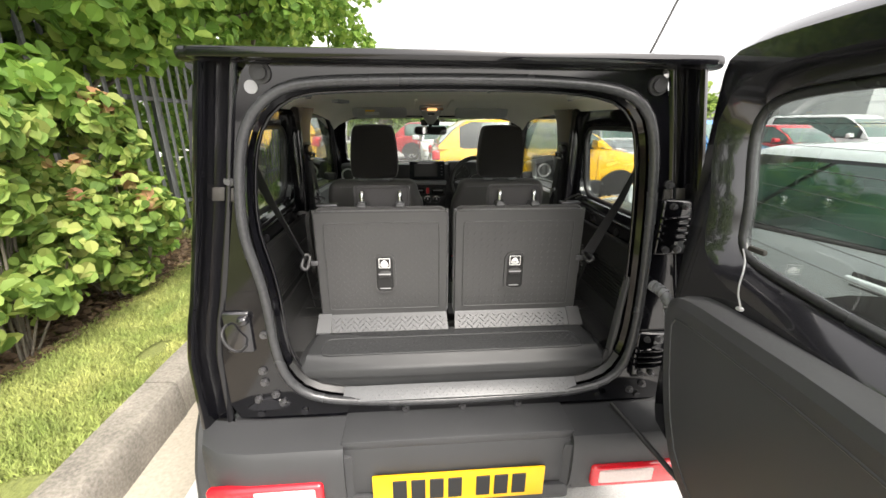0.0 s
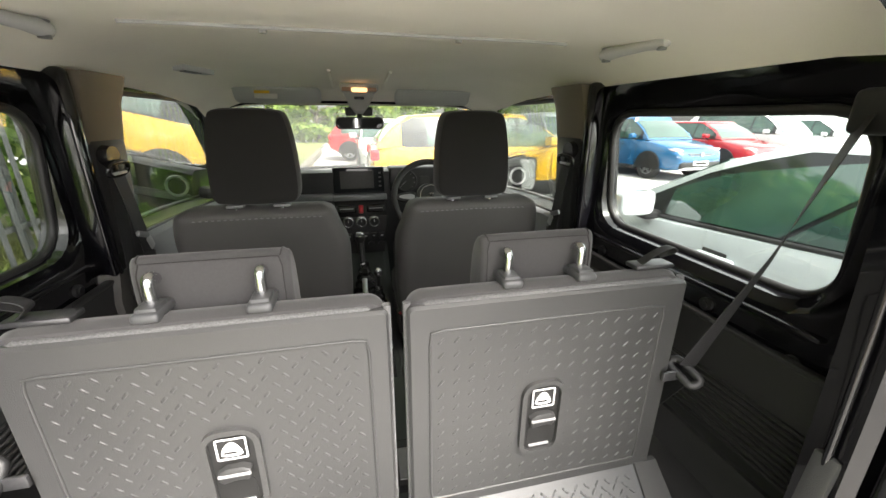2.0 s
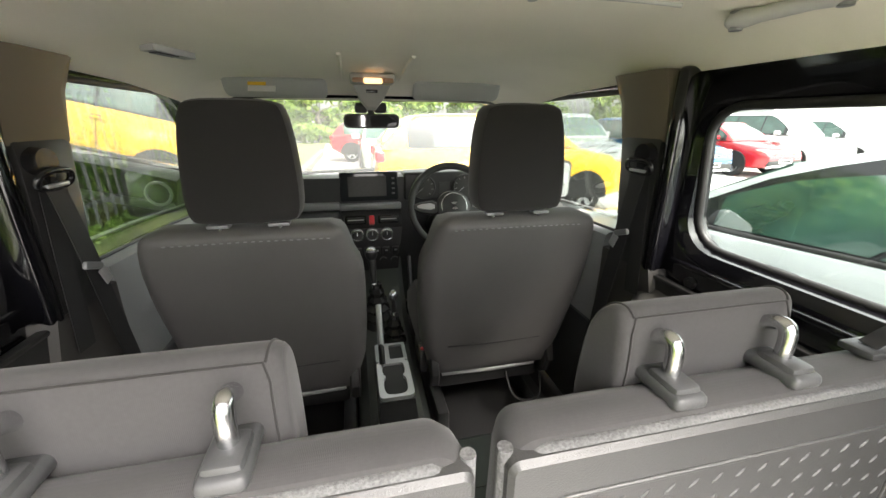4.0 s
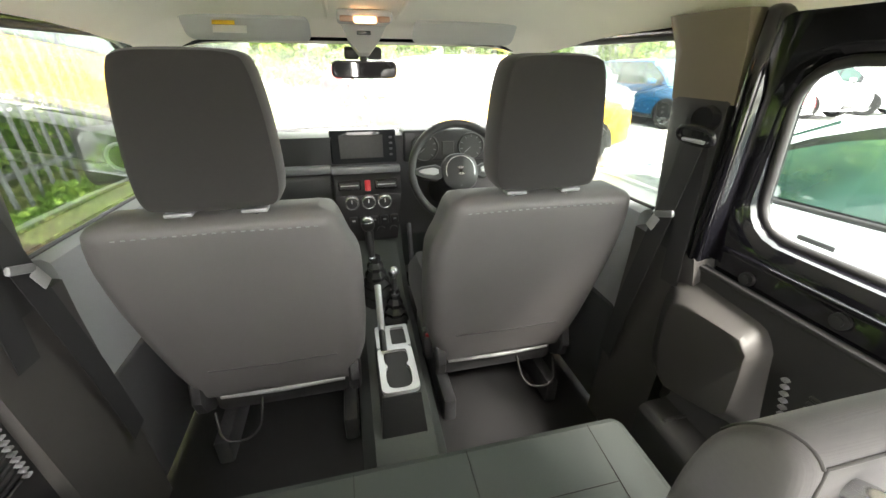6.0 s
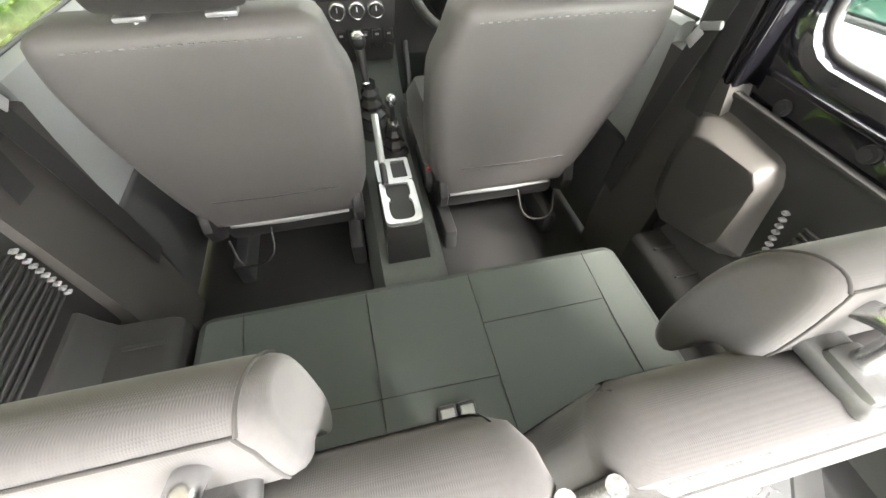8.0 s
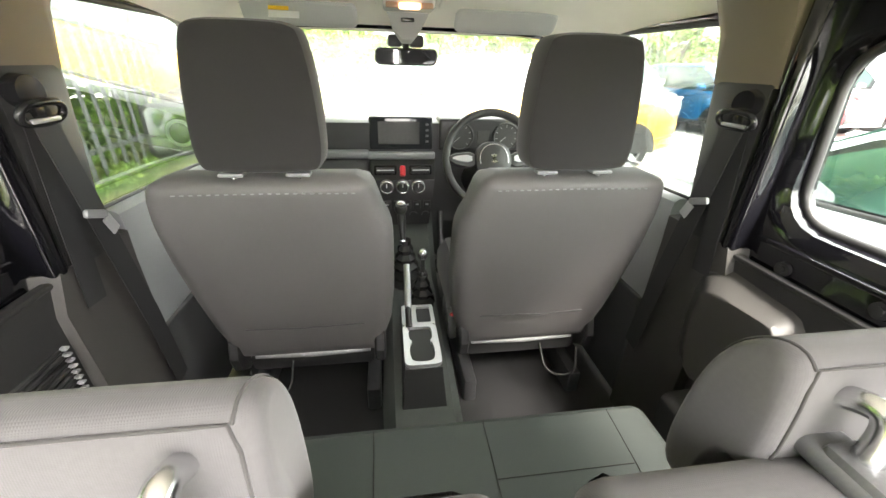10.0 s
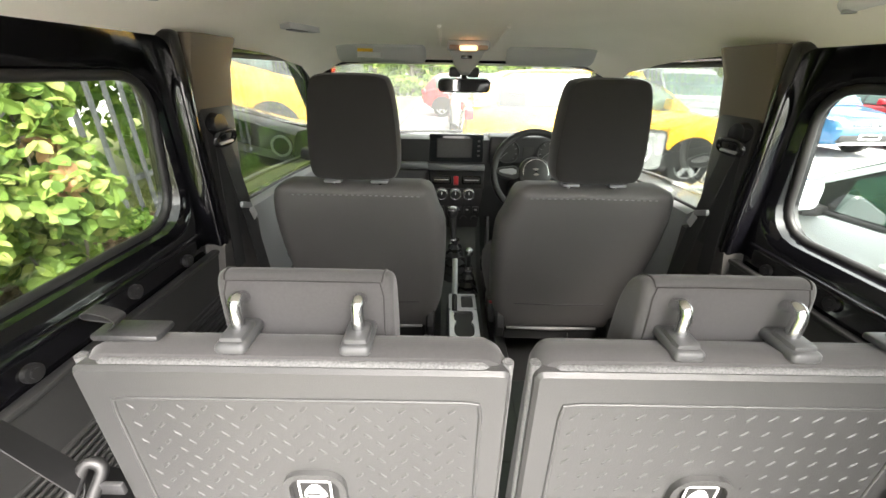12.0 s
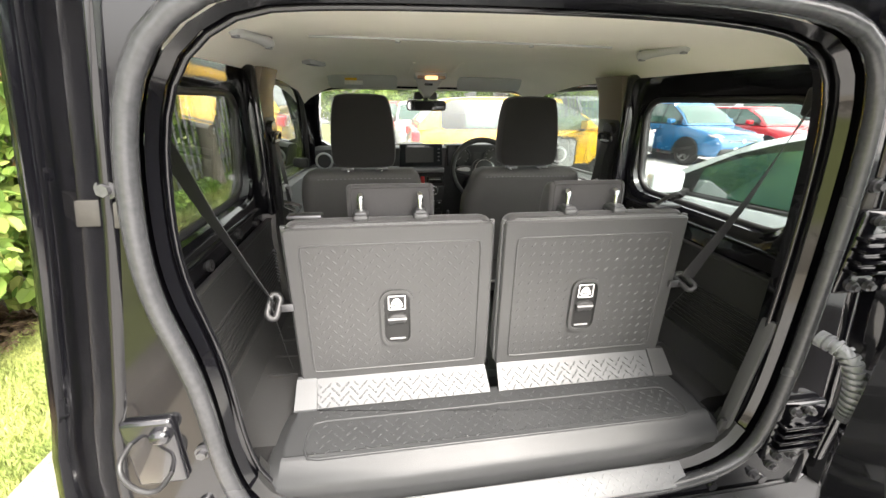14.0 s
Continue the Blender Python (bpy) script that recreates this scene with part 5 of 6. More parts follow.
# ---- dashboard and controls ----
dash = thing("dashboard", (0, 1.8, 0.7), "black upright dashboard with grip bar and vents", "dashboard")
part("dash_top", loft([[(x, 1.76, 1.225 + 0.012 * (abs(x) < 0.5)), (x, 1.79, 1.243), (x, 1.95, 1.232), (x, 2.06, 1.2), (x, 2.06, 0.8), (x, 1.8, 0.8)] for x in (-0.62, -0.4, -0.16, 0.12, 0.16, 0.5, 0.62)]), DASH, dash)
part("dash_face", rbox((-0.38, 1.775, 1.02), (0.46, 0.06, 0.16), 0.02, 3), DASH, dash)
part("grip_bar", many(rbox((-0.385, 1.752, 1.118), (0.47, 0.03, 0.034), 0.01, 3), rbox((-0.02, 1.752, 1.112), (0.27, 0.03, 0.03), 0.008, 3)), GRIPBAR, dash, "grey grip bar")
part("glove_box", rbox((-0.37, 1.765, 0.9), (0.4, 0.05, 0.17), 0.02, 3), PLASTIC, dash)
sc = part("display_unit", rbox((-0.021, 1.775, 1.197), (0.252, 0.03, 0.128), 0.008, 3), SCREEN, dash, "glossy black display unit")
part("display_panel", rbox((-0.03, 1.7585, 1.199), (0.165, 0.004, 0.088), 0.001, 1), SCREEN_ON, sc)
for k in range(4):
    part("display_button", rbox((0.083, 1.758, 1.232 - 0.022 * k), (0.012, 0.004, 0.008), 0.001, 1), DARKSTEEL, sc)
stack = part("control_panel", loft([[(-0.145, 1.75, 1.095), (0.115, 1.75, 1.095), (0.115, 1.82, 1.095), (-0.145, 1.82, 1.095)], [(-0.14, 1.68, 1.03), (0.108, 1.68, 1.03), (0.108, 1.82, 1.03), (-0.14, 1.82, 1.03)],
                                   [(-0.135, 1.672, 0.965), (0.1, 1.672, 0.965), (0.1, 1.82, 0.965), (-0.135, 1.82, 0.965)], [(-0.11, 1.675, 0.84), (0.085, 1.675, 0.84), (0.085, 1.82, 0.84), (-0.11, 1.82, 0.84)]]), PLASTIC, dash)
for x in (-0.088, 0.052):
    v = part("air_vent", rbox((x, 1.707, 1.062), (0.088, 0.03, 0.036), 0.005, 2, (-25, 0, 0)), GAITERBLACK, stack, "black air vent with bright slats")
    part("vent_dark", rbox((x, 1.698, 1.062), (0.074, 0.024, 0.026), 0.003, 1, (-25, 0, 0)), INK, v)
    for k in (-0.006, 0.006):
        part("vent_slat", rbox((x, 1.69, 1.06 + k), (0.066, 0.012, 0.003), 0, 1, (-25, 0, 0)), SATIN, v)
part("hazard_switch", rbox((-0.02, 1.695, 1.062), (0.022, 0.03, 0.04), 0.004, 2, (-25, 0, 0)), REDSWITCH, stack, "red hazard switch")
for x in (-0.085, -0.022, 0.04):
    kb = part("control_knob", many(rod((x, 1.68, 1.006), (x, 1.656, 1.007), 0.027, n=24), rod((x, 1.66, 1.006), (x, 1.645, 1.007), 0.018, n=24)), PLASTIC, stack)
    part("knob_ring", tube([(x + 0.0225 * math.cos(a), 1.655, 1.007 + 0.0225 * math.sin(a)) for a in np.linspace(0, 2 * math.pi, 24, endpoint=False)], 0.0055, 6, True), CHROME, kb, "bright knob ring")
    part("knob_mark", rbox((x, 1.644, 1.016), (0.003, 0.003, 0.014), 0, 1), LABEL, kb)
for k in range(5):
    x = -0.085 + 0.04 * k
    sw = part("toggle_switch", rbox((x, 1.668, 0.93), (0.03, 0.02, 0.034), 0.004, 2), PLASTIC, stack)
    part("switch_mark", rbox((x, 1.6572, 0.934), (0.012, 0.002, 0.006), 0, 1), SATIN, sw)
part("power_socket", many(rod((0.07, 1.67, 0.885), (0.07, 1.66, 0.885), 0.016, n=16), rod((0.02, 1.67, 0.885), (0.02, 1.66, 0.885), 0.016, n=16)), PLASTIC, stack)
ins = part("instrument_hood", rbox((0.31, 1.80, 1.195), (0.36, 0.12, 0.125), 0.012, 3), PLASTIC, dash, "square instrument housing with two dials")
for x in (0.215, 0.405):
    dl = part("dial", many(rod((x, 1.742, 1.19), (x, 1.736, 1.19), 0.05, n=32)), SCREEN_ON, ins, "round dial with pale ticks")
    part("dial_ring", tube([(x + 0.052 * math.cos(a), 1.735, 1.19 + 0.052 * math.sin(a)) for a in np.linspace(0, 2 * math.pi, 32, endpoint=False)], 0.004, 6, True), TRIM, dl)
    for k in range(9):
        a = radians(225 - 33.75 * k)
        part("dial_tick", rbox((x + 0.041 * math.cos(a), 1.7352, 1.19 + 0.041 * math.sin(a)), (0.009, 0.002, 0.002), 0, 1, (0, -math.degrees(a), 0)), PALEGREY, dl)
    part("dial_needle", rbox((x - 0.013, 1.7345, 1.178), (0.03, 0.002, 0.002), 0, 1, (0, -40, 0)), PALEGREY, dl)
part("info_screen", rbox((0.31, 1.741, 1.185), (0.05, 0.006, 0.055), 0.002, 1), SCREEN_ON, ins)
for x in (-0.57, 0.57):
    v = part("round_vent", many(rod((x, 1.76, 1.17), (x, 1.735, 1.17), 0.045, n=28)), PLASTIC, dash)
    part("vent_ring", tube([(x + 0.043 * math.cos(a), 1.733, 1.17 + 0.043 * math.sin(a)) for a in np.linspace(0, 2 * math.pi, 28, endpoint=False)], 0.006, 6, True), SATIN, v)

wheel_c, tilt = Vector((0.304, 1.545, 1.14)), radians(-24)
wt = Matrix.Translation(wheel_c) @ Matrix.Rotation(tilt, 4, "X")
wpt = lambda u, v, d=0.0: wt @ Vector((u, d, v))
steer = thing("steering_wheel", tuple(wheel_c), "black leather steering wheel with silver spoke inlays", "steering wheel")
part("wheel_rim", tube([wpt(0.172 * math.cos(a), 0.172 * math.sin(a)) for a in np.linspace(0, 2 * math.pi, 64, endpoint=False)], 0.0145, 12, True), TRIM, steer)
hub = part("wheel_hub", slab(soften(rounded(-0.07, -0.072, 0.07, 0.066, 0.06), 1), [(-0.025, 0.02), (-0.018, 0.005), (0.0, 0), (0.04, 0.02)], wpt), TRIM, steer)
part("hub_badge", many(tube([wpt(0.052 * math.cos(a), 0.052 * math.sin(a), -0.022) for a in np.linspace(0, 2 * math.pi, 24, endpoint=False)], 0.003, 6, True)), CHROME, hub)
part("badge_mark", slab([(-0.014, 0.012), (0.0, 0.016), (0.012, 0.012), (-0.004, 0.0), (0.014, -0.012), (0.0, -0.016), (-0.012, -0.012), (0.004, 0.0)], [(-0.0285, 0), (-0.0255, 0)], wpt), CHROME, hub)
for s in (-1, 1):
    sp = part("spoke", slab(soften([(s * 0.06, 0.03), (s * 0.165, 0.02), (s * 0.165, -0.014), (s * 0.06, -0.035)], 1), [(-0.012, 0.003), (-0.006, 0), (0.012, 0)], wpt), TRIM, steer)
    part("spoke_inlay", slab(soften([(s * 0.078, 0.018), (s * 0.15, 0.012), (s * 0.15, -0.004), (s * 0.078, -0.014)], 1), [(-0.016, 0.002), (-0.011, 0)], wpt), SATIN, sp, "silver button inlay")
part("lower_spoke", slab([(-0.035, -0.06), (0.035, -0.06), (0.028, -0.165), (-0.028, -0.165)], [(-0.008, 0.003), (-0.004, 0), (0.012, 0)], wpt), TRIM, steer)
part("column", rod(wpt(0, -0.02, 0.03), wpt(0, -0.03, 0.26), 0.05, 0.07, 20), PLASTIC, steer)
for s in (-1, 1):
    part("stalk", tube([wpt(s * 0.04, 0, 0.06), wpt(s * 0.15, 0.02, 0.05)], 0.009, 8), PLASTIC, steer)

console = thing("centre_console", (0, 1.2, 0.45), "black centre console with silver cup holder frame", "console")
part("tunnel", loft([[(-0.125, y, 0.45), (0.125, y, 0.45), (0.105, y, z - 0.04), (0.08, y, z), (-0.08, y, z), (-0.105, y, z - 0.04)] for y, z in ((0.74, 0.575), (0.9, 0.59), (1.0, 0.62), (1.3, 0.66), (1.5, 0.68), (1.68, 0.8), (1.75, 0.9))]), GREYCARPET, console)
part("console_box", loft([[(-0.05, 0.965, 0.71), (0.052, 0.965, 0.71), (0.05, 1.245, 0.71), (-0.046, 1.245, 0.71)], [(-0.06, 0.93, 0.6), (0.062, 0.93, 0.6), (0.06, 1.27, 0.6), (-0.058, 1.27, 0.6)]]), PLASTIC, console)
cy = (0.0, 1.075)
big = soften([(-0.033, 0.995), (-0.02, 0.98), (0.023, 0.98), (0.036, 0.995), (0.037, 1.05), (0.026, 1.065), (0.037, 1.08), (0.036, 1.125), (0.03, 1.132), (-0.027, 1.132), (-0.033, 1.125), (-0.034, 1.08), (-0.023, 1.065), (-0.034, 1.05)], 1)
cf = part("cup_frame", many(holed(polar(rounded(-0.05, 0.968, 0.053, 1.145, 0.018), cy), polar(big, cy), lambda u, v, d: (u, v, d), 0.71, 0.722),
                            holed(polar(rounded(-0.05, 1.145, 0.053, 1.25, 0.006), (0.018, 1.195)), polar(rounded(-0.004, 1.155, 0.042, 1.238, 0.006), (0.018, 1.195)), lambda u, v, d: (u, v, d), 0.71, 0.722)), SATIN, console, "satin silver frame")
part("cup_well", many(slab(inset(big, -0.003), [(0.712, 0), (0.713, 0.001)], lambda u, v, d: (u, v, d)), rbox((0.019, 1.196, 0.712), (0.05, 0.086, 0.004), 0, 1)), INK, cf)


def bellows(c, r0, r1, h, n=5):
    rings = []
    for k in range(2 * n + 1):
        t = k / (2 * n)
        r = (r0 + (r1 - r0) * t) * (1.0 if k % 2 == 0 else 0.76)
        rings.append([(c[0] + r * 0.85 * math.cos(a), c[1] + r * math.sin(a) + t * h * 0.12, c[2] + h * t) for a in np.linspace(0, 2 * math.pi, 8, endpoint=False) + 0.39])
    return loft(rings)


lever = thing("gear_lever", (-0.03, 1.5, 0.69), "gear lever with black bellows and bright knob", "gear lever")
part("gaiter", bellows((-0.022, 1.5, 0.675), 0.085, 0.027, 0.165, 5), GAITER, lever)
part("gaiter_collar", rod((-0.03, 1.514, 0.822), (-0.031, 1.522, 0.838), 0.016, n=16), CHROME, lever)
part("lever_stem", rod((-0.03, 1.52, 0.835), (-0.034, 1.555, 0.93), 0.01, 0.017, 14), PLASTIC, lever)
kn = part("lever_knob", ball((-0.035, 1.566, 0.952), (0.025, 0.025, 0.028)), PLASTIC, lever)
part("knob_cap", loft([[(-0.035 + r * math.cos(a), 1.563 + r * math.sin(a), z) for a in np.linspace(0, 2 * math.pi, 18, endpoint=False)] for r, z in ((0.0235, 0.966), (0.022, 0.975), (0.015, 0.982), (0.004, 0.985))]), CHROME, kn, "bright shift pattern cap")
low = thing("range_lever", (0.03, 1.3, 0.67), "short range lever with black bellows", "gear lever")
part("gaiter", bellows((0.03, 1.345, 0.65), 0.066, 0.024, 0.125, 4), GAITER, low)
part("gaiter_collar", rod((0.032, 1.36, 0.775), (0.032, 1.361, 0.79), 0.015, n=16), CHROME, low)
part("lever_stem", rod((0.032, 1.36, 0.78), (0.032, 1.366, 0.84), 0.009, n=10), PLASTIC, low)
part("lever_knob", ball((0.032, 1.367, 0.852), (0.018, 0.018, 0.022)), CHROME, low)
brake = thing("hand_brake", (-0.03, 1.2, 0.72), "silver gripped hand brake lever", "hand brake")
part("brake_stem", tube([(-0.03, 1.13, 0.725), (-0.03, 1.18, 0.765)], 0.01, 8), PLASTIC, brake)
part("brake_grip", tube([(-0.03, 1.175, 0.76), (-0.029, 1.22, 0.8), (-0.028, 1.285, 0.858)], 0.0105, 10), SATIN, brake)

cabin = part("floor", many(rbox((0, 1.38, 0.44), (1.4, 1.5, 0.03), 0.01, 2), rbox((0, 0.36, 0.64), (1.4, 0.68, 0.03), 0.01, 2), rbox((0, 0.69, 0.54), (1.4, 0.03, 0.2), 0.01, 2)), CARPET, None, "dark carpeted car floor")
tagged(cabin, "", "floor", "", "structure")
for s in (-1, 1):
    mat_ = thing("floor_mat", (s * 0.3, 0.95, 0.46), "dark rubber floor mat behind a front seat", "floor mat", "floor mats")
    part("mat_sheet", slab(soften(rounded(s * 0.3 - 0.2, 0.72, s * 0.3 + 0.2, 1.2, 0.03), 1), [(0.455, 0), (0.464, 0), (0.467, 0.004)], lambda u, v, d: (u, v, d)), MAT, mat_)
pedal = thing("foot_pedal", (0.16, 1.85, 0.6), "dark foot pedal under the dashboard", "pedal")
part("pedal_pad", rbox((0.15, 1.7, 0.62), (0.06, 0.02, 0.07), 0.008, 2, (-30, 0, 0)), RUBBER, pedal)
part("pedal_arm", rod((0.15, 1.71, 0.63), (0.15, 1.8, 0.85), 0.01, n=10), DARKSTEEL, pedal)
part("bulkhead", rbox((0, 2.06, 0.85), (1.3, 0.03, 0.7), 0.005, 1), CARPET, shell)

# ---- outside ----
def sheet(x0, y0, x1, y1, z, nx=1, ny=1, rough=0.0):
    bm = bmesh.new()
    g = [[bm.verts.new((x0 + (x1 - x0) * i / nx, y0 + (y1 - y0) * j / ny, z + (rough * noise.noise((i * 0.7, j * 0.7, 3.1)) if rough else 0))) for i in range(nx + 1)] for j in range(ny + 1)]
    for j in range(ny):
        for i in range(nx):
            bm.faces.new((g[j][i], g[j][i + 1], g[j + 1][i + 1], g[j + 1][i]))
    return bm


tagged(part("ground", sheet(-400, -400, 400, 400, 0.0, 8, 8), TARMAC, None, "worn grey tarmac car park surface"), "", "ground", "", "structure")
tagged(part("verge", sheet(-9, -12, -1.57, 24, 0.165, 24, 90, 0.03), SOIL, None, "grassy verge between kerb and fence"), "", "grass", "", "structure")
kerb = thing("kerb", (-1.5, 4, 0), "weathered concrete kerb beside the parked car", "kerb", "", "structure")
KB = [(-1.385, 0.0), (-1.388, 0.1), (-1.395, 0.185), (-1.41, 0.205), (-1.47, 0.213), (-1.56, 0.215), (-1.58, 0.19), (-1.58, 0.0)]
kb_rings = []
for t in np.linspace(0, 0.905, 8):
    j = lambda k: 0.006 * noise.noise((t * 6, k * 3.0, 0.5))
    kb_rings.append([(x + 1.5 + j(k), t - 0.4525, z + (0 if z == 0 else j(k + 9))) for k, (x, z) in enumerate(KB)])
kerb_mesh = mesh_from(loft(kb_rings), "kerb_stone", KERB, 40)
for k in range(30):
    st = new("kerb_stone", kerb_mesh)
    st.parent = kerb
    st.location = (random.uniform(-0.005, 0.005), -4 - 8.8 + 0.915 * k, 0)

tagged(part("gutter", sheet(-1.39, -8, -1.12, 14, 0.004, 2, 40), GUTTER, None, "pale concrete gutter along the kerb"), "", "pavement", "", "structure")

# grass blades on the verge
def blades(n, x0, x1, y0, y1, high):
    verts, faces = [], []
    for _ in range(n):
        x, y = random.uniform(x0, x1), random.uniform(y0, y1)
        if noise.noise((x * 2.6, y * 2.6, 0)) < -0.42:
            continue
        a, h, w = random.uniform(0, 6.28), high * random.uniform(0.5, 1.2), random.uniform(0.002, 0.0042)
        bx, by = math.cos(a) * w, math.sin(a) * w
        lx, ly = random.uniform(-0.6, 0.6) * h, random.uniform(-0.6, 0.6) * h
        z = 0.185
        b = len(verts)
        verts += [(x - bx, y - by, z), (x + bx, y + by, z), (x + bx * 0.6 + lx * 0.4, y + by * 0.6 + ly * 0.4, z + h * 0.6), (x + lx, y + ly, z + h)]
        faces += [(b, b + 1, b + 2), (b, b + 2, b + 3)]
    me = bpy.data.meshes.new("grass")
    me.from_pydata(verts, [], faces)
    me.materials.append(GRASS)
    return me


lawn = new("grass", blades(85000, -2.37, -1.56, -0.9, 3.5, 0.034))
tagged(lawn, "short yellow-green grass on the verge", "grass", "", "stuff")
lawn2 = new("grass", blades(30000, -3.6, -1.56, 3.5, 11, 0.08))
tagged(lawn2, "short yellow-green grass on the verge", "grass", "", "stuff")


def leaf_cloud(points, normals, size, jitter=0.9, tip=1.0):
    """Many folded leaves as one mesh: each a small pointed blade of six corners."""
    n = len(points)
    rng = np.random.default_rng(n)
    nrm = normals + jitter * rng.normal(size=(n, 3))
    nrm /= np.linalg.norm(nrm, axis=1, keepdims=True)
    ref = rng.normal(size=(n, 3)) + np.array([0, 0, -0.8])
    t = ref - (ref * nrm).sum(1, keepdims=True) * nrm
    t /= np.linalg.norm(t, axis=1, keepdims=True)
    s = np.cross(nrm, t)
    k = size * rng.uniform(0.6, 1.25, size=(n, 1))
    shape = [(-0.5, 0, 0.0), (-0.42, 0.26, 0.07), (-0.12, 0.44, 0.12), (0.26, 0.34, 0.08), (0.56 * tip, 0, -0.06), (0.26, -0.34, 0.08), (-0.12, -0.44, 0.12), (-0.42, -0.26, 0.07)]
    vs = np.stack([points + k * (a * t + b * s + c * nrm) for a, b, c in shape], 1).reshape(-1, 3)
    idx = np.arange(n)[:, None] * 8
    faces = np.concatenate([idx + [0, 1, 2, 3, 4], idx + [0, 4, 5, 6, 7]])
    me = bpy.data.meshes.new("leaves")
    me.from_pydata(vs.tolist(), [], faces.tolist())
    return me


def clump_points(centres, radii, n, squash=0.8, seed=1):
    """Points near the outside of many overlapping clumps, with outward ways."""
    rng = np.random.default_rng(seed)
    c = np.array(centres)[rng.integers(0, len(centres), n)]
    idx = rng.integers(0, len(centres), n)
    c, r = np.array(centres)[idx], np.array(radii)[idx]
    d = rng.normal(size=(n, 3))
    d /= np.linalg.norm(d, axis=1, keepdims=True)
    k = rng.uniform(0.45, 1.0, n) ** 0.6
    p = c + d * (r * k)[:, None] * np.array([1, 1, squash])
    return p, d + np.array([0, 0, 0.5])


def crown_part(name, centres, radii, n, size, mat, parent, squash=0.8, seed=1, label=""):
    p, d = clump_points(centres, radii, n, squash, seed)
    me = leaf_cloud(p, d, size)
    me.materials.append(mat)
    ob = new(name, me)
    ob.parent = parent
    ob.location = -ORIGIN[parent]
    return tagged(ob, label)


# hazel bushes between kerb and fence
rng_b = random.Random(5)
for i, (bx, by, hz, spread) in enumerate(((-2.65, 0.1, 1.5, 0.62), (-2.5, 1.1, 1.4, 0.62), (-2.45, 2.05, 1.3, 0.58), (-2.75, -1.0, 1.5, 0.6))):
    bush = thing("hazel_bush", (bx, by, 0.2), "leafy green hazel bush with some browned tips", "bush", "bushes by the fence")
    cs, rs, stems = [], [], []
    for k in range(26):
        a, h = rng_b.uniform(0, 6.28), rng_b.uniform(0.1, 1.0)
        w = spread * min(1.05 - 0.55 * h, 0.5 + 1.3 * h) * rng_b.uniform(0.35, 1)
        c = (bx + w * math.cos(a) * 0.8, by + w * math.sin(a), 0.28 + hz * h)
        cs.append(c)
        rs.append(rng_b.uniform(0.14, 0.24))
        stems.append(tube([(bx + 0.1 * math.cos(a), by + 0.1 * math.sin(a), 0.15), (bx + w * 0.6 * math.cos(a), by + w * 0.6 * math.sin(a), 0.2 + hz * h * 0.6), c], 0.007, 5))
    part("stem", many(*stems), BARK, bush)
    crown_part("crown", cs, rs, 5200, 0.085, LEAF_BUSH, bush, 0.9, i + 2)
    tips = [c for c in cs if c[2] > 0.85][:12]
    if tips:
        crown_part("dry_foliage", [(x, y, z + 0.1) for x, y, z in tips], [0.085] * len(tips), 300, 0.085, LEAF_DRY, bush, 1.0, i + 20, "browned leaves at the tips")

litter = thing("leaf_litter", (-2.4, 1, 0.17), "brown fallen leaves and twigs under the bushes", "leaf litter", "", "stuff")
lr = np.random.default_rng(8)
lp = np.stack([-2.95 + 0.66 * lr.random(6000) ** 0.9, lr.uniform(-1.4, 4.2, 6000), 0.19 + 0.02 * lr.random(6000)], 1)
lm = leaf_cloud(lp, np.tile([0.0, 0.0, 1.0], (6000, 1)), 0.05, 0.35)
lm.materials.append(LITTER)
lo_ = new("fallen_leaf_layer", lm)
lo_.parent, lo_.location = litter, -ORIGIN[litter]

# dense growth behind the fence
wild = thing("hedge", (-3.9, 4, 0.1), "dense dark green undergrowth behind the fence", "hedge", "", "stuff")
hr_ = random.Random(11)
hc = [(hr_.uniform(-4.6, -3.5), hr_.uniform(-5, 13), 0.3 + 2.6 * hr_.random() ** 1.2) for _ in range(190)]
crown_part("crown", hc, [hr_.uniform(0.35, 0.65) for _ in hc], 15000, 0.13, LEAF_TREE, wild, 0.9, 77)
ivy = thing("ground_ivy", (-2.9, 6, 0.2), "low ivy and dead leaves along the foot of the fence", "ivy", "", "stuff")
ic = [(hr_.uniform(-2.95, -2.7), hr_.uniform(2.2, 11), 0.2 + 0.14 * hr_.random()) for _ in range(80)]
crown_part("crown", ic, [hr_.uniform(0.06, 0.13) for _ in ic], 4000, 0.06, LEAF_TREE, ivy, 0.8, 78)

# steel palisade fence
fence = thing("palisade_fence", (-2.98, 4, 0.2), "grey galvanised steel palisade fence behind the verge", "fence", "", "structure")
rings = []
for z in (0.0, 2.0, 2.08):
    w = 0.031 if z < 2.05 else 0.006
    rings.append([(0.012, -w, z), (0.0, -w * 0.4, z), (0.0, w * 0.4, z), (0.012, w, z), (0.009, w, z), (-0.003, w * 0.4, z), (-0.003, -w * 0.4, z), (0.009, -w, z)])
pale_mesh = mesh_from(loft(rings), "pale", FENCE, 30)
for k in range(90):
    o = new("pale", pale_mesh)
    o.parent = fence
    o.location = (0.0, -5.0 + 0.178 * k, random.uniform(-0.01, 0.01))
for z in (0.55, 1.75):
    part("rail", rbox((-3.02, 4.2, z), (0.04, 17, 0.05), 0.004, 1), FENCE, fence)
for y in (-1.5, 1.25, 4.0, 6.75, 9.5):
    part("post", rbox((-3.09, y, 1.2), (0.08, 0.06, 2.1), 0.006, 1), FENCE, fence)


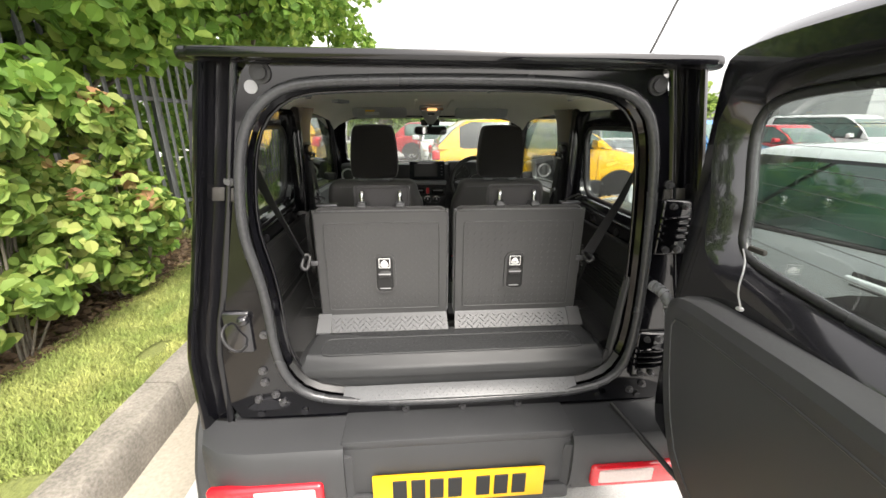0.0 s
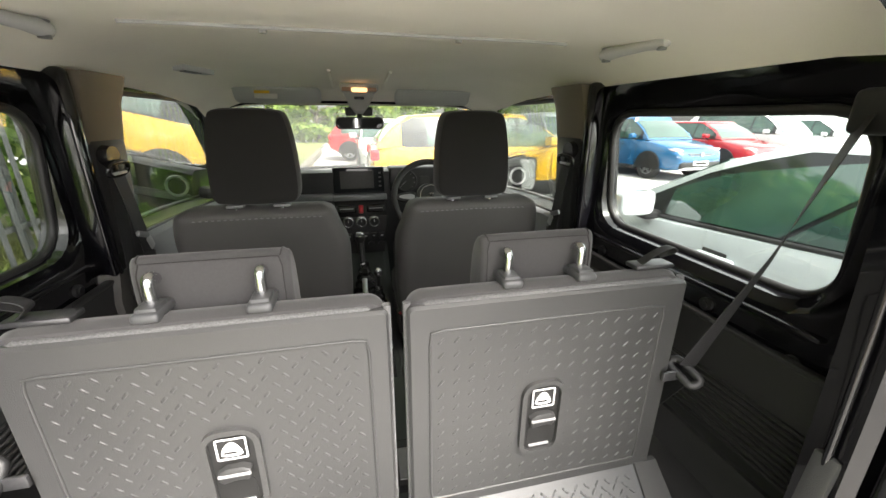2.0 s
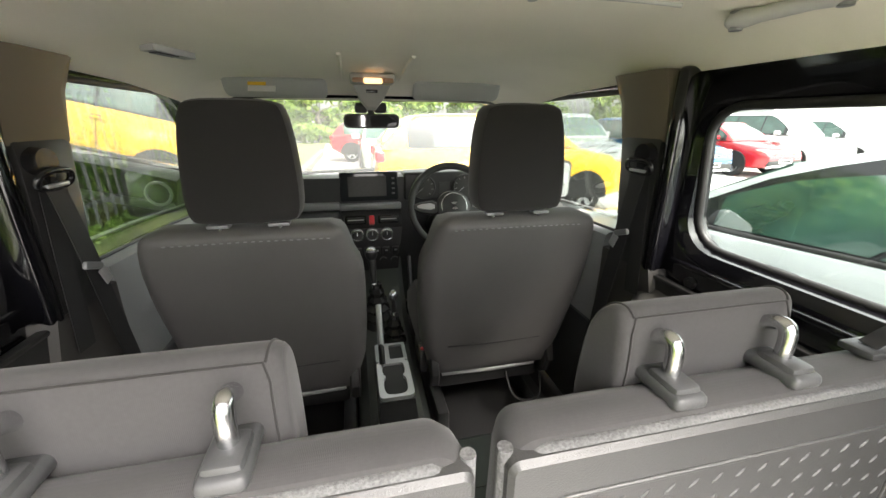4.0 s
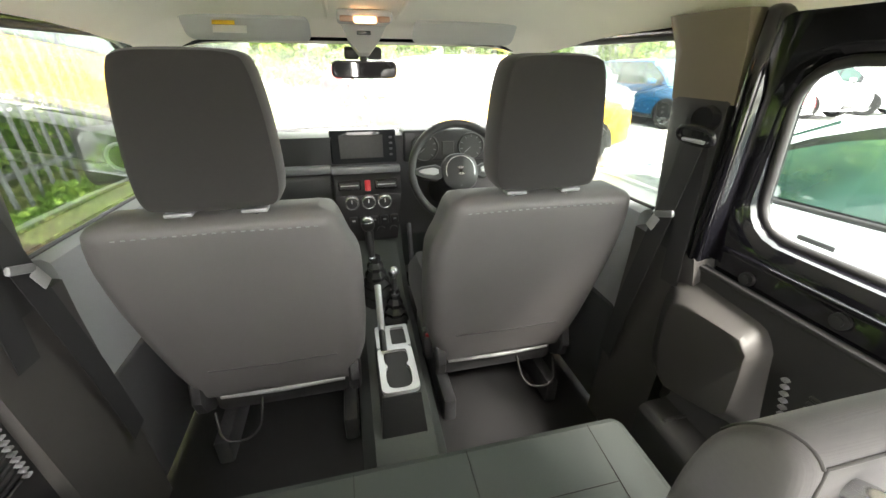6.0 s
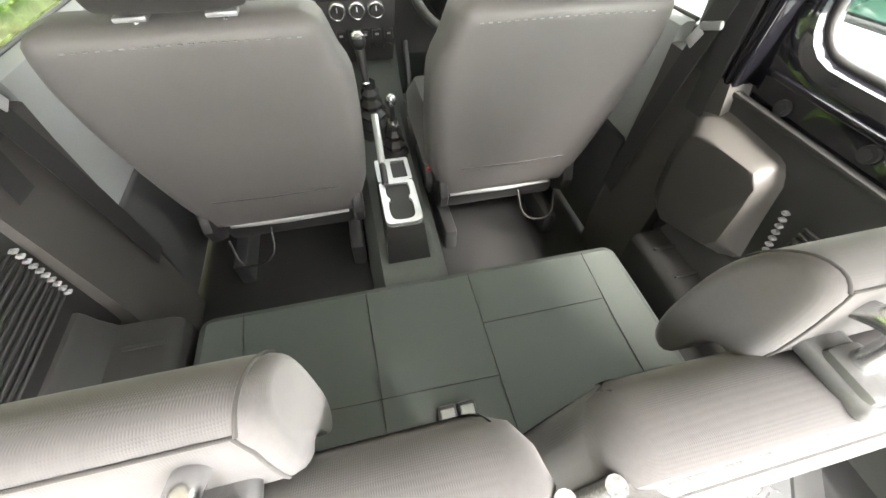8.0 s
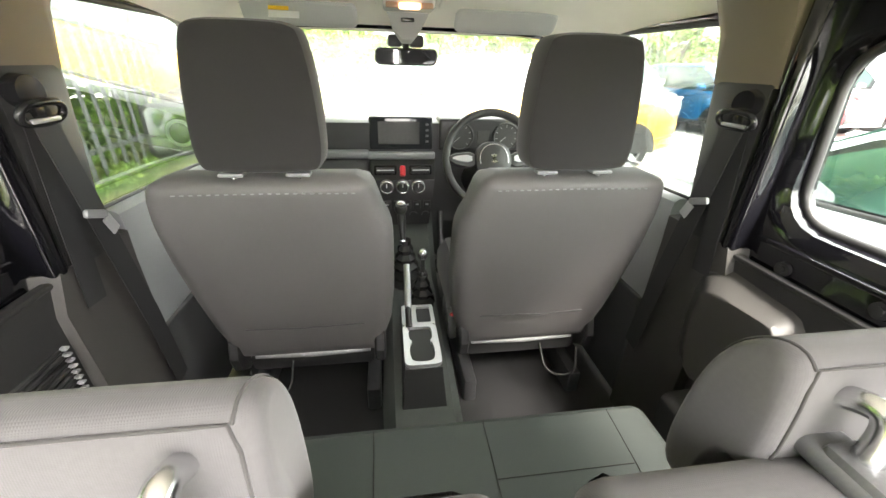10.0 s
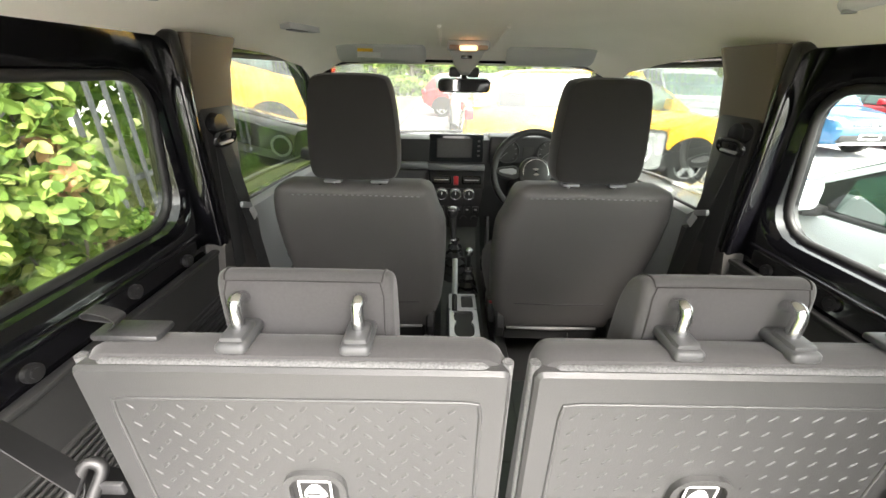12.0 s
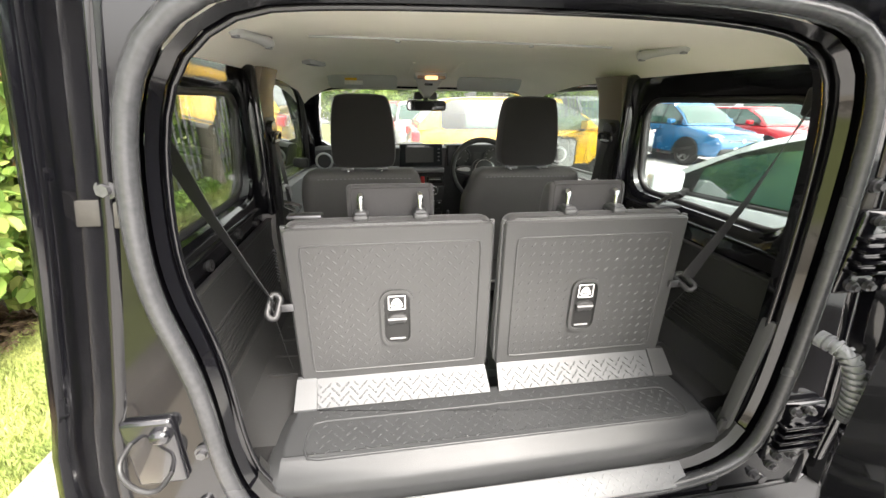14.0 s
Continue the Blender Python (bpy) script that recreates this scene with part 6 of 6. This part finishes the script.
def tree(at, high, crown_c, crown_r, n, size, mat, seed, trunk=0.13, low=0.4):
    """A trunk with limbs and a crown of many small clumps."""
    r = random.Random(seed)
    base = Vector(at)
    tr = thing("tree", at, "leafy green deciduous tree behind the verge", "tree", "trees")
    pts = [base + Vector((0.06 * math.sin(k), 0.05 * math.cos(2 * k), high * 0.55 * k / 5)) for k in range(6)]
    rings = []
    for k, p in enumerate(pts):
        rad = trunk * (1.25 if k == 0 else 1 - 0.09 * k)
        rings.append([p + rad * Vector((math.cos(q) * (1 + 0.1 * math.sin(3 * q + k)), math.sin(q), 0)) for q in np.linspace(0, 2 * math.pi, 12, endpoint=False)])
    part("trunk", loft(rings), BARK, tr)
    cs, rs, limbs = [], [], []
    for k in range(46):
        a, h = r.uniform(0, 6.28), r.uniform(low, 1.0)
        w = crown_r * math.sqrt(max(0.05, 1 - (2 * (h - low) / (1 - low) - 0.9) ** 2)) * r.uniform(0.35, 1.05)
        c = Vector((crown_c[0] + w * math.cos(a), crown_c[1] + w * math.sin(a), at[2] + high * h))
        cs.append(tuple(c))
        rs.append(crown_r * r.uniform(0.16, 0.3))
        if k % 3 == 0:
            j = pts[r.randint(2, 5)]
            limbs.append(tube([j, j.lerp(c, 0.5) + Vector((0, 0, 0.15)), c], trunk * 0.22, 6))
    part("limbs", many(*limbs), BARK, tr)
    crown_part("crown", cs, rs, n, size, mat, tr, 0.75, seed)
    return tr


tree((-2.93, 6.0, 0.18), 5.2, (-2.9, 5.4), 2.1, 16000, 0.11, LEAF_TREE, 3, 0.13, 0.46)
tree((-3.6, 8.2, 0.18), 6.4, (-2.5, 8.0), 2.5, 15000, 0.13, LEAF_TREE, 8, 0.13, 0.44)
tree((-3.4, 3.3, 0.18), 4.6, (-2.9, 3.3), 1.9, 15000, 0.11, LEAF_TREE, 5, 0.1, 0.42)
tree((-3.7, 1.3, 0.18), 4.6, (-3.5, 1.6), 1.9, 15000, 0.11, LEAF_TREE, 4, 0.12, 0.3)
tree((-4.3, -1.8, 0.18), 4.4, (-4.1, -1.6), 1.7, 9000, 0.12, LEAF_TREE, 9, 0.12, 0.25)
tree((-4.6, 4.4, 0.18), 5.0, (-4.6, 4.4), 1.8, 8000, 0.13, LEAF_TREE, 6, 0.12, 0.2)
tree((-5.0, 8.5, 0.18), 5.5, (-5.0, 8.5), 2.2, 7000, 0.16, LEAF_TREE, 7, 0.13, 0.15)
for i in range(9):
    x = -9 + 3.4 * i
    tree((x, 30 + 3 * math.sin(i * 2.1) - 0.12 * x, 0.0), 3.6 + 0.8 * math.sin(i * 1.7), (x, 30 + 3 * math.sin(i * 2.1) - 0.12 * x), 2.5, 1800, 0.34, LEAF_FAR, 30 + i, 0.16, 0.1)


# ---- parked cars ----
def parked_car(m, label, paint, length=4.2, width=1.78, height=1.5, belt=0.98, van=False, group="parked cars", glass_tint=CAR_GLASS, sleek=False, rise=0.0, clad=False):
    """A five-door car that faces +y in its own frame, then stands at the pose m."""
    L, W, H = length / 2, width / 2, height
    car = thing("parked_car", (0, 0, 0), label, "car", group)
    hood = belt - 0.03
    up_ = lambda y: rise * (0.7 - y) if y < 0.7 else 0.0
    st = [(-L, 0.62, 0.5, belt - 0.3, 0.78), (-L + 0.06, 0.45, 0.8, belt - 0.06, 0.93), (-L + 0.35, 0.3, 0.93, belt + 0.02, 0.99), (-L + 1.0, 0.24, 0.985, belt + 0.015, 1.0), (0, 0.22, 1.0, belt, 1.0),
          (L - 1.35, 0.22, 1.0, belt - 0.01, 1.0), (L - 0.9, 0.24, 0.995, hood - 0.02, 0.98), (L - 0.35, 0.26, 0.95, hood - 0.13, 0.93), (L - 0.08, 0.3, 0.82, hood - 0.24, 0.84), (L, 0.4, 0.7, hood - 0.36, 0.74)]
    rings = []
    for y, zb, wb, zt, wt_ in st:
        w = W * wt_
        zt += up_(y)
        zm = zb + 0.45 * (zt - zb)
        right = [(w * 0.86, zb), (w * 0.985, zb + 0.06), (w * 0.99, zm), (w, zm + 0.1), (w * 0.985, zt - 0.1), (w * 0.955, zt - 0.02), (w * 0.86, zt + 0.012)]
        rings.append([(x, y, z) for x, z in right] + [(-x, y, z) for x, z in right[::-1]])
    part("body", loft(rings), paint, car, "", 50)
    # cabin
    y0, y1 = -L + (0.12 if not van else 0.05), L - 1.0
    cab = [(y0, 0.12 if not van else 0.6, 0.985), (y0 + 0.25, 0.62 if not van else 0.97, 0.985), (y0 + 0.5, 0.93, 0.99), (y0 + 0.9, 0.985, 0.99), (0.15, 1.0, 0.985), (0.4, 0.985, 0.98), (y1 - 0.65, 0.82, 0.97), (y1 - 0.3, 0.5, 0.96), (y1, 0.02, 0.94)]
    if sleek:
        cab = [(y0, 0.12, 0.985), (y0 + 0.35, 0.62, 0.985), (y0 + 0.7, 0.88, 0.99), (y0 + 1.2, 0.985, 0.99), (-0.1, 1.0, 0.985), (0.15, 0.96, 0.98), (y1 - 0.65, 0.74, 0.97), (y1 - 0.3, 0.36, 0.96), (y1, 0.02, 0.94)]
    def cabx(y, k):
        """x of the cabin's side at y, with k from belt (0) to roof (1)."""
        wb = float(np.interp(y, [c[0] for c in cab], [c[2] for c in cab])) * W * 0.95
        return wb - 0.19 * k * (0.6 + 0.4 * k)
    def cabz(y, k):
        hh = float(np.interp(y, [c[0] for c in cab], [c[1] for c in cab]))
        b = belt - 0.02 + up_(y)
        return b + (H - b) * min(k, hh)
    rings = []
    hk = lambda y: float(np.interp(y, [c[0] for c in cab], [c[1] for c in cab]))
    for y in sorted(set([c[0] for c in cab] + list(np.linspace(y0, y1, 34)))):
        hh = hk(y)
        right = [(cabx(y, hh * q), cabz(y, hh * q)) for q in (0, 0.2, 0.4, 0.6, 0.8, 0.93)] + [(cabx(y, hh) - 0.035, cabz(y, hh) - 0.012), (cabx(y, hh) * 0.72, cabz(y, hh) + 0.005)]
        rings.append([(x, y, z) for x, z in right] + [(-x, y, z) for x, z in right[::-1]])
    part("cabin", loft(rings), paint, car, "", 50)
    # side windows, each a pane with a dark rubber edge
    splits = [(y1 - 0.45, 0.075, 0, 0.42), (0.045, -0.74, 0.42, 0.2), (-0.755, y0 + 0.42, 0.2, 0)] if sleek else [(y1 - 0.3, 0.26, 0, 0), (0.215, -0.62, 0, 0), (-0.66, y0 + (0.75 if clad else 0.42), 0, 0)]
    top = 0.8 if sleek else 0.84
    def strip(s, a, b, lo, gap, d0, d1, lean_a=0.0, lean_b=0.0):
        """A band of the cabin's side between two stations, from k = lo up to the roof less a gap."""
        rows = []
        for y in np.linspace(a, b, 14):
            hi = max(lo + 0.02, min(top + 0.04 - gap, hk(y) - (0.12 if sleek else 0.05) - gap))
            ks = np.linspace(lo, hi, 5)
            ln_ = lean_a + (lean_b - lean_a) * (y - a) / (b - a)
            back = lambda k: y - ln_ * (k - lo)
            rows.append([(s * (cabx(back(k), k) + d1), back(k), cabz(back(k), k)) for k in ks] + [(s * (cabx(back(k), k) + d0), back(k), cabz(back(k), k)) for k in ks[::-1]])
        return loft(rows)
    for s in (-1, 1):
        for a, b, la, lb in splits:
            part("side_window", strip(s, a, b, 0.07, 0.04, -0.01, 0.011, la, lb), glass_tint, car, "tinted side window", 30)
        part("window_band", strip(s, y1 - 0.2, y0 + 0.36, 0.03, 0.0, -0.012, 0.006), SCREEN, car, "", 30)
        part("window_rail", tube([(s * (cabx(y, 0.02) + 0.008), y, cabz(y, 0.03)) for y in np.linspace(y0 + 0.4, y1 - 0.15, 12)], 0.011, 6), PLASTIC, car)
        if clad:
            part("cladding", rbox((s * (W - 0.012), -0.05, 0.4), (0.05, length - 2.3, 0.3), 0.02, 3), PLASTIC, car, "black plastic lower cladding")
        part("sill", tube([(s * W * 0.975, y, 0.27) for y in (-L + 1.1, 0, L - 1.2)], 0.05, 8), PLASTIC, car)
        for y in (0.28, -0.68):
            part("door_handle", many(rbox((s * (W * 0.99 + 0.012), y, belt - 0.13 + up_(y)), (0.03, 0.19, 0.03), 0.012, 3)), paint, car)
            part("handle_cup", rbox((s * (W * 0.985), y + 0.02, belt - 0.13 + up_(y)), (0.012, 0.13, 0.06), 0.005, 2), PLASTIC, car)
        for y, z1 in ((0.24, belt), (-0.66, belt), (L - 1.28, belt - 0.02)):
            part("door_gap", tube([(s * (W * 1.0 + 0.001), y, z1 - 0.12), (s * (W * 0.995 + 0.001), y, 0.65), (s * W * 0.992, y, 0.35)], 0.0045, 4), INK, car)
        mirr = part("door_mirror", slab(soften(rounded(W * 0.97, belt + 0.0, W * 0.97 + 0.22, belt + 0.14, 0.04), 1), [(0, 0.01), (0.01, 0), (0.07, 0.004), (0.11, 0.035)], lambda u, v, d, s=s: (s * u, y1 - 0.42 + d, v)), paint, car)
        part("mirror_foot", rbox((s * W * 0.97, y1 - 0.38, belt + 0.0), (0.12, 0.08, 0.05), 0.015, 2), PLASTIC, mirr)
        part("headlamp", slab(soften([(W * 0.56, hood - 0.3), (W * 0.86, hood - 0.24), (W * 0.9, hood - 0.15), (W * 0.6, hood - 0.2)], 1), [(-0.35, 0), (0.03, 0.0), (0.045, 0.02)], lambda u, v, d, s=s: (s * u, L - 0.12 + d - 0.25 * max(0, (u / W - 0.6)), v)), LAMP_CLEAR, car, "clear headlamp")
        part("tail_lamp", rbox((s * W * 0.8, -L + 0.08, belt - 0.12), (W * 0.32, 0.14, 0.16), 0.03, 3), LAMP_RED, car, "red rear lamp")
        for y in (-L + 0.75, L - 0.85):
            wheel(car, (s * (W - 0.11), y, 0.325), 0.325, 0.21)
            # filled black half-disc: the wheel well's shade put into its colour
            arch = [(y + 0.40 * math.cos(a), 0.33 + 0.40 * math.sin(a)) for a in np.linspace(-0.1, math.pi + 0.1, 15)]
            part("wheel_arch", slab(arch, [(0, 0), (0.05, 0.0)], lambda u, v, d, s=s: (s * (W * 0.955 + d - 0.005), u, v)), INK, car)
    for a, b, nm in ((y1 - 0.03, y1 - 0.62, "windscreen"), (y0 + 0.03, y0 + 0.3, "rear_window")):
        rows = []
        for y in np.linspace(a, b, 8):
            hh = hk(y)
            xe, xm, ze, zm = cabx(y, hh) - 0.05, cabx(y, hh) * 0.72, cabz(y, hh) - 0.008, cabz(y, hh) + 0.005
            low = [(x, y, z) for x, z in ((-xe, ze), (-xm, zm), (0, zm), (xm, zm), (xe, ze))]
            rows.append([(x, y, z + 0.012) for x, y, z in low] + [(x, y, z - 0.01) for x, y, z in low[::-1]])
        part(nm, loft(rows), glass_tint, car, "tinted sloping glass", 40)
    part("grille", many(rbox((0, L - 0.05, hood - 0.34), (W * 1.0, 0.08, 0.1), 0.02, 2), rbox((0, L - 0.04, 0.42), (W * 1.5, 0.1, 0.16), 0.03, 2)), PLASTIC, car)
    part("skid_plate", loft([[(-W * 0.8, L - 0.02, 0.3), (W * 0.8, L - 0.02, 0.3), (W * 0.7, L + 0.03, 0.3), (-W * 0.7, L + 0.03, 0.3)], [(-W * 0.62, L - 0.02, 0.37), (W * 0.62, L - 0.02, 0.37), (W * 0.56, L + 0.035, 0.36), (-W * 0.56, L + 0.035, 0.36)]]), SATIN, car)
    part("badge", rod((0, L - 0.02, hood - 0.31), (0, L + 0.012, hood - 0.31), 0.055, n=20), CHROME, car)
    part("bonnet_gap", tube([(-W * 0.8, L - 0.42, hood - 0.115), (-W * 0.4, L - 0.2, hood - 0.165), (W * 0.4, L - 0.2, hood - 0.165), (W * 0.8, L - 0.42, hood - 0.115)], 0.006, 6), INK, car)
    for k in range(3):
        part("grille_bar", rbox((0, L - 0.008, hood - 0.37 + 0.03 * k), (W * 0.95, 0.012, 0.007), 0.002, 1), SATIN, car)
    np_ = part("number_plate", rbox((0, L + 0.012, 0.46), (0.52, 0.012, 0.11), 0.004, 1), LABEL, car)
    part("plate_bar", rbox((0, L + 0.02, 0.46), (0.4, 0.004, 0.06), 0.001, 1), INK, np_)
    car.matrix_basis = m
    return car


def paint(name, c, rough=0.25):
    return material(name, c, rough, 0.0, 0.05, 300, 0.02, coat=1.0, blotch=1.5)


WHITE, PALE = paint("white_paint", (0.6, 0.61, 0.62)), paint("pale_silver_paint", (0.58, 0.63, 0.64))
YELLOW, RED, BLUE, GREY = paint("yellow_paint", (0.85, 0.47, 0.012)), paint("red_paint", (0.4, 0.012, 0.02)), paint("blue_paint", (0.008, 0.1, 0.24)), paint("grey_paint", (0.22, 0.24, 0.25))
parked_car(pose(2.5, 0.88, 0, 0, 0, 0), "pale silver hatchback parked alongside the open car", PALE, 4.3, 1.8, 1.44, 0.97, sleek=True, rise=0.075, glass_tint=NEAR_GLASS)
parked_car(pose(2.3, 6.5, 0, 0, 0, -90), "bright yellow crossover parked ahead", YELLOW, 4.2, 1.8, 1.58, 1.1, clad=True)
parked_car(pose(0.95, 12.0, 0, 0, 0, 180), "white hatchback parked beyond the yellow one", WHITE, 4.1, 1.75, 1.5, 0.98)
parked_car(pose(1.1, 15.6, 0, 0, 0, -90), "red hatchback parked beyond the white one", RED, 4.0, 1.75, 1.5, 0.98)
parked_car(pose(6.0, 10.9, 0, 0, 0, 180), "grey off-road car facing the lane", GREY, 4.3, 1.85, 1.7, 1.08)
parked_car(pose(8.4, 10.1, 0, 0, 0, 186), "bright blue crossover facing the lane", BLUE, 4.2, 1.8, 1.6, 1.02)
parked_car(pose(11.3, 10.6, 0, 0, 0, 186), "red hatchback facing the lane", RED, 4.3, 1.8, 1.48, 0.98)
parked_car(pose(14.2, 11.2, 0, 0, 0, 188), "white estate van facing the lane", WHITE, 4.4, 1.85, 1.8, 1.1, True)
parked_car(pose(17.2, 11.4, 0, 0, 0, 188), "white hatchback facing the lane", WHITE, 4.2, 1.8, 1.6, 1.0)

# pale clad building beyond the cars
CLAD = material("pale_grey_cladding", (0.34, 0.355, 0.36), 0.6, 0.0, 0.05, 30, 0.1, blotch=0.3)
hall = thing("clad_building", (53, 25, 0), "pale grey ribbed metal clad building far behind the cars", "building")
part("wall", rbox((53, 25, 3.7), (50, 6, 7.4), 0.02, 1), CLAD, hall)
for k in range(8):
    part("cladding_rib", rbox((53, 21.98, 0.6 + 0.75 * k), (50, 0.04, 0.02), 0.005, 1), CLAD, hall)
part("roof", rbox((53, 25, 7.5), (50.3, 6.3, 0.25), 0.05, 1), GREY, hall)
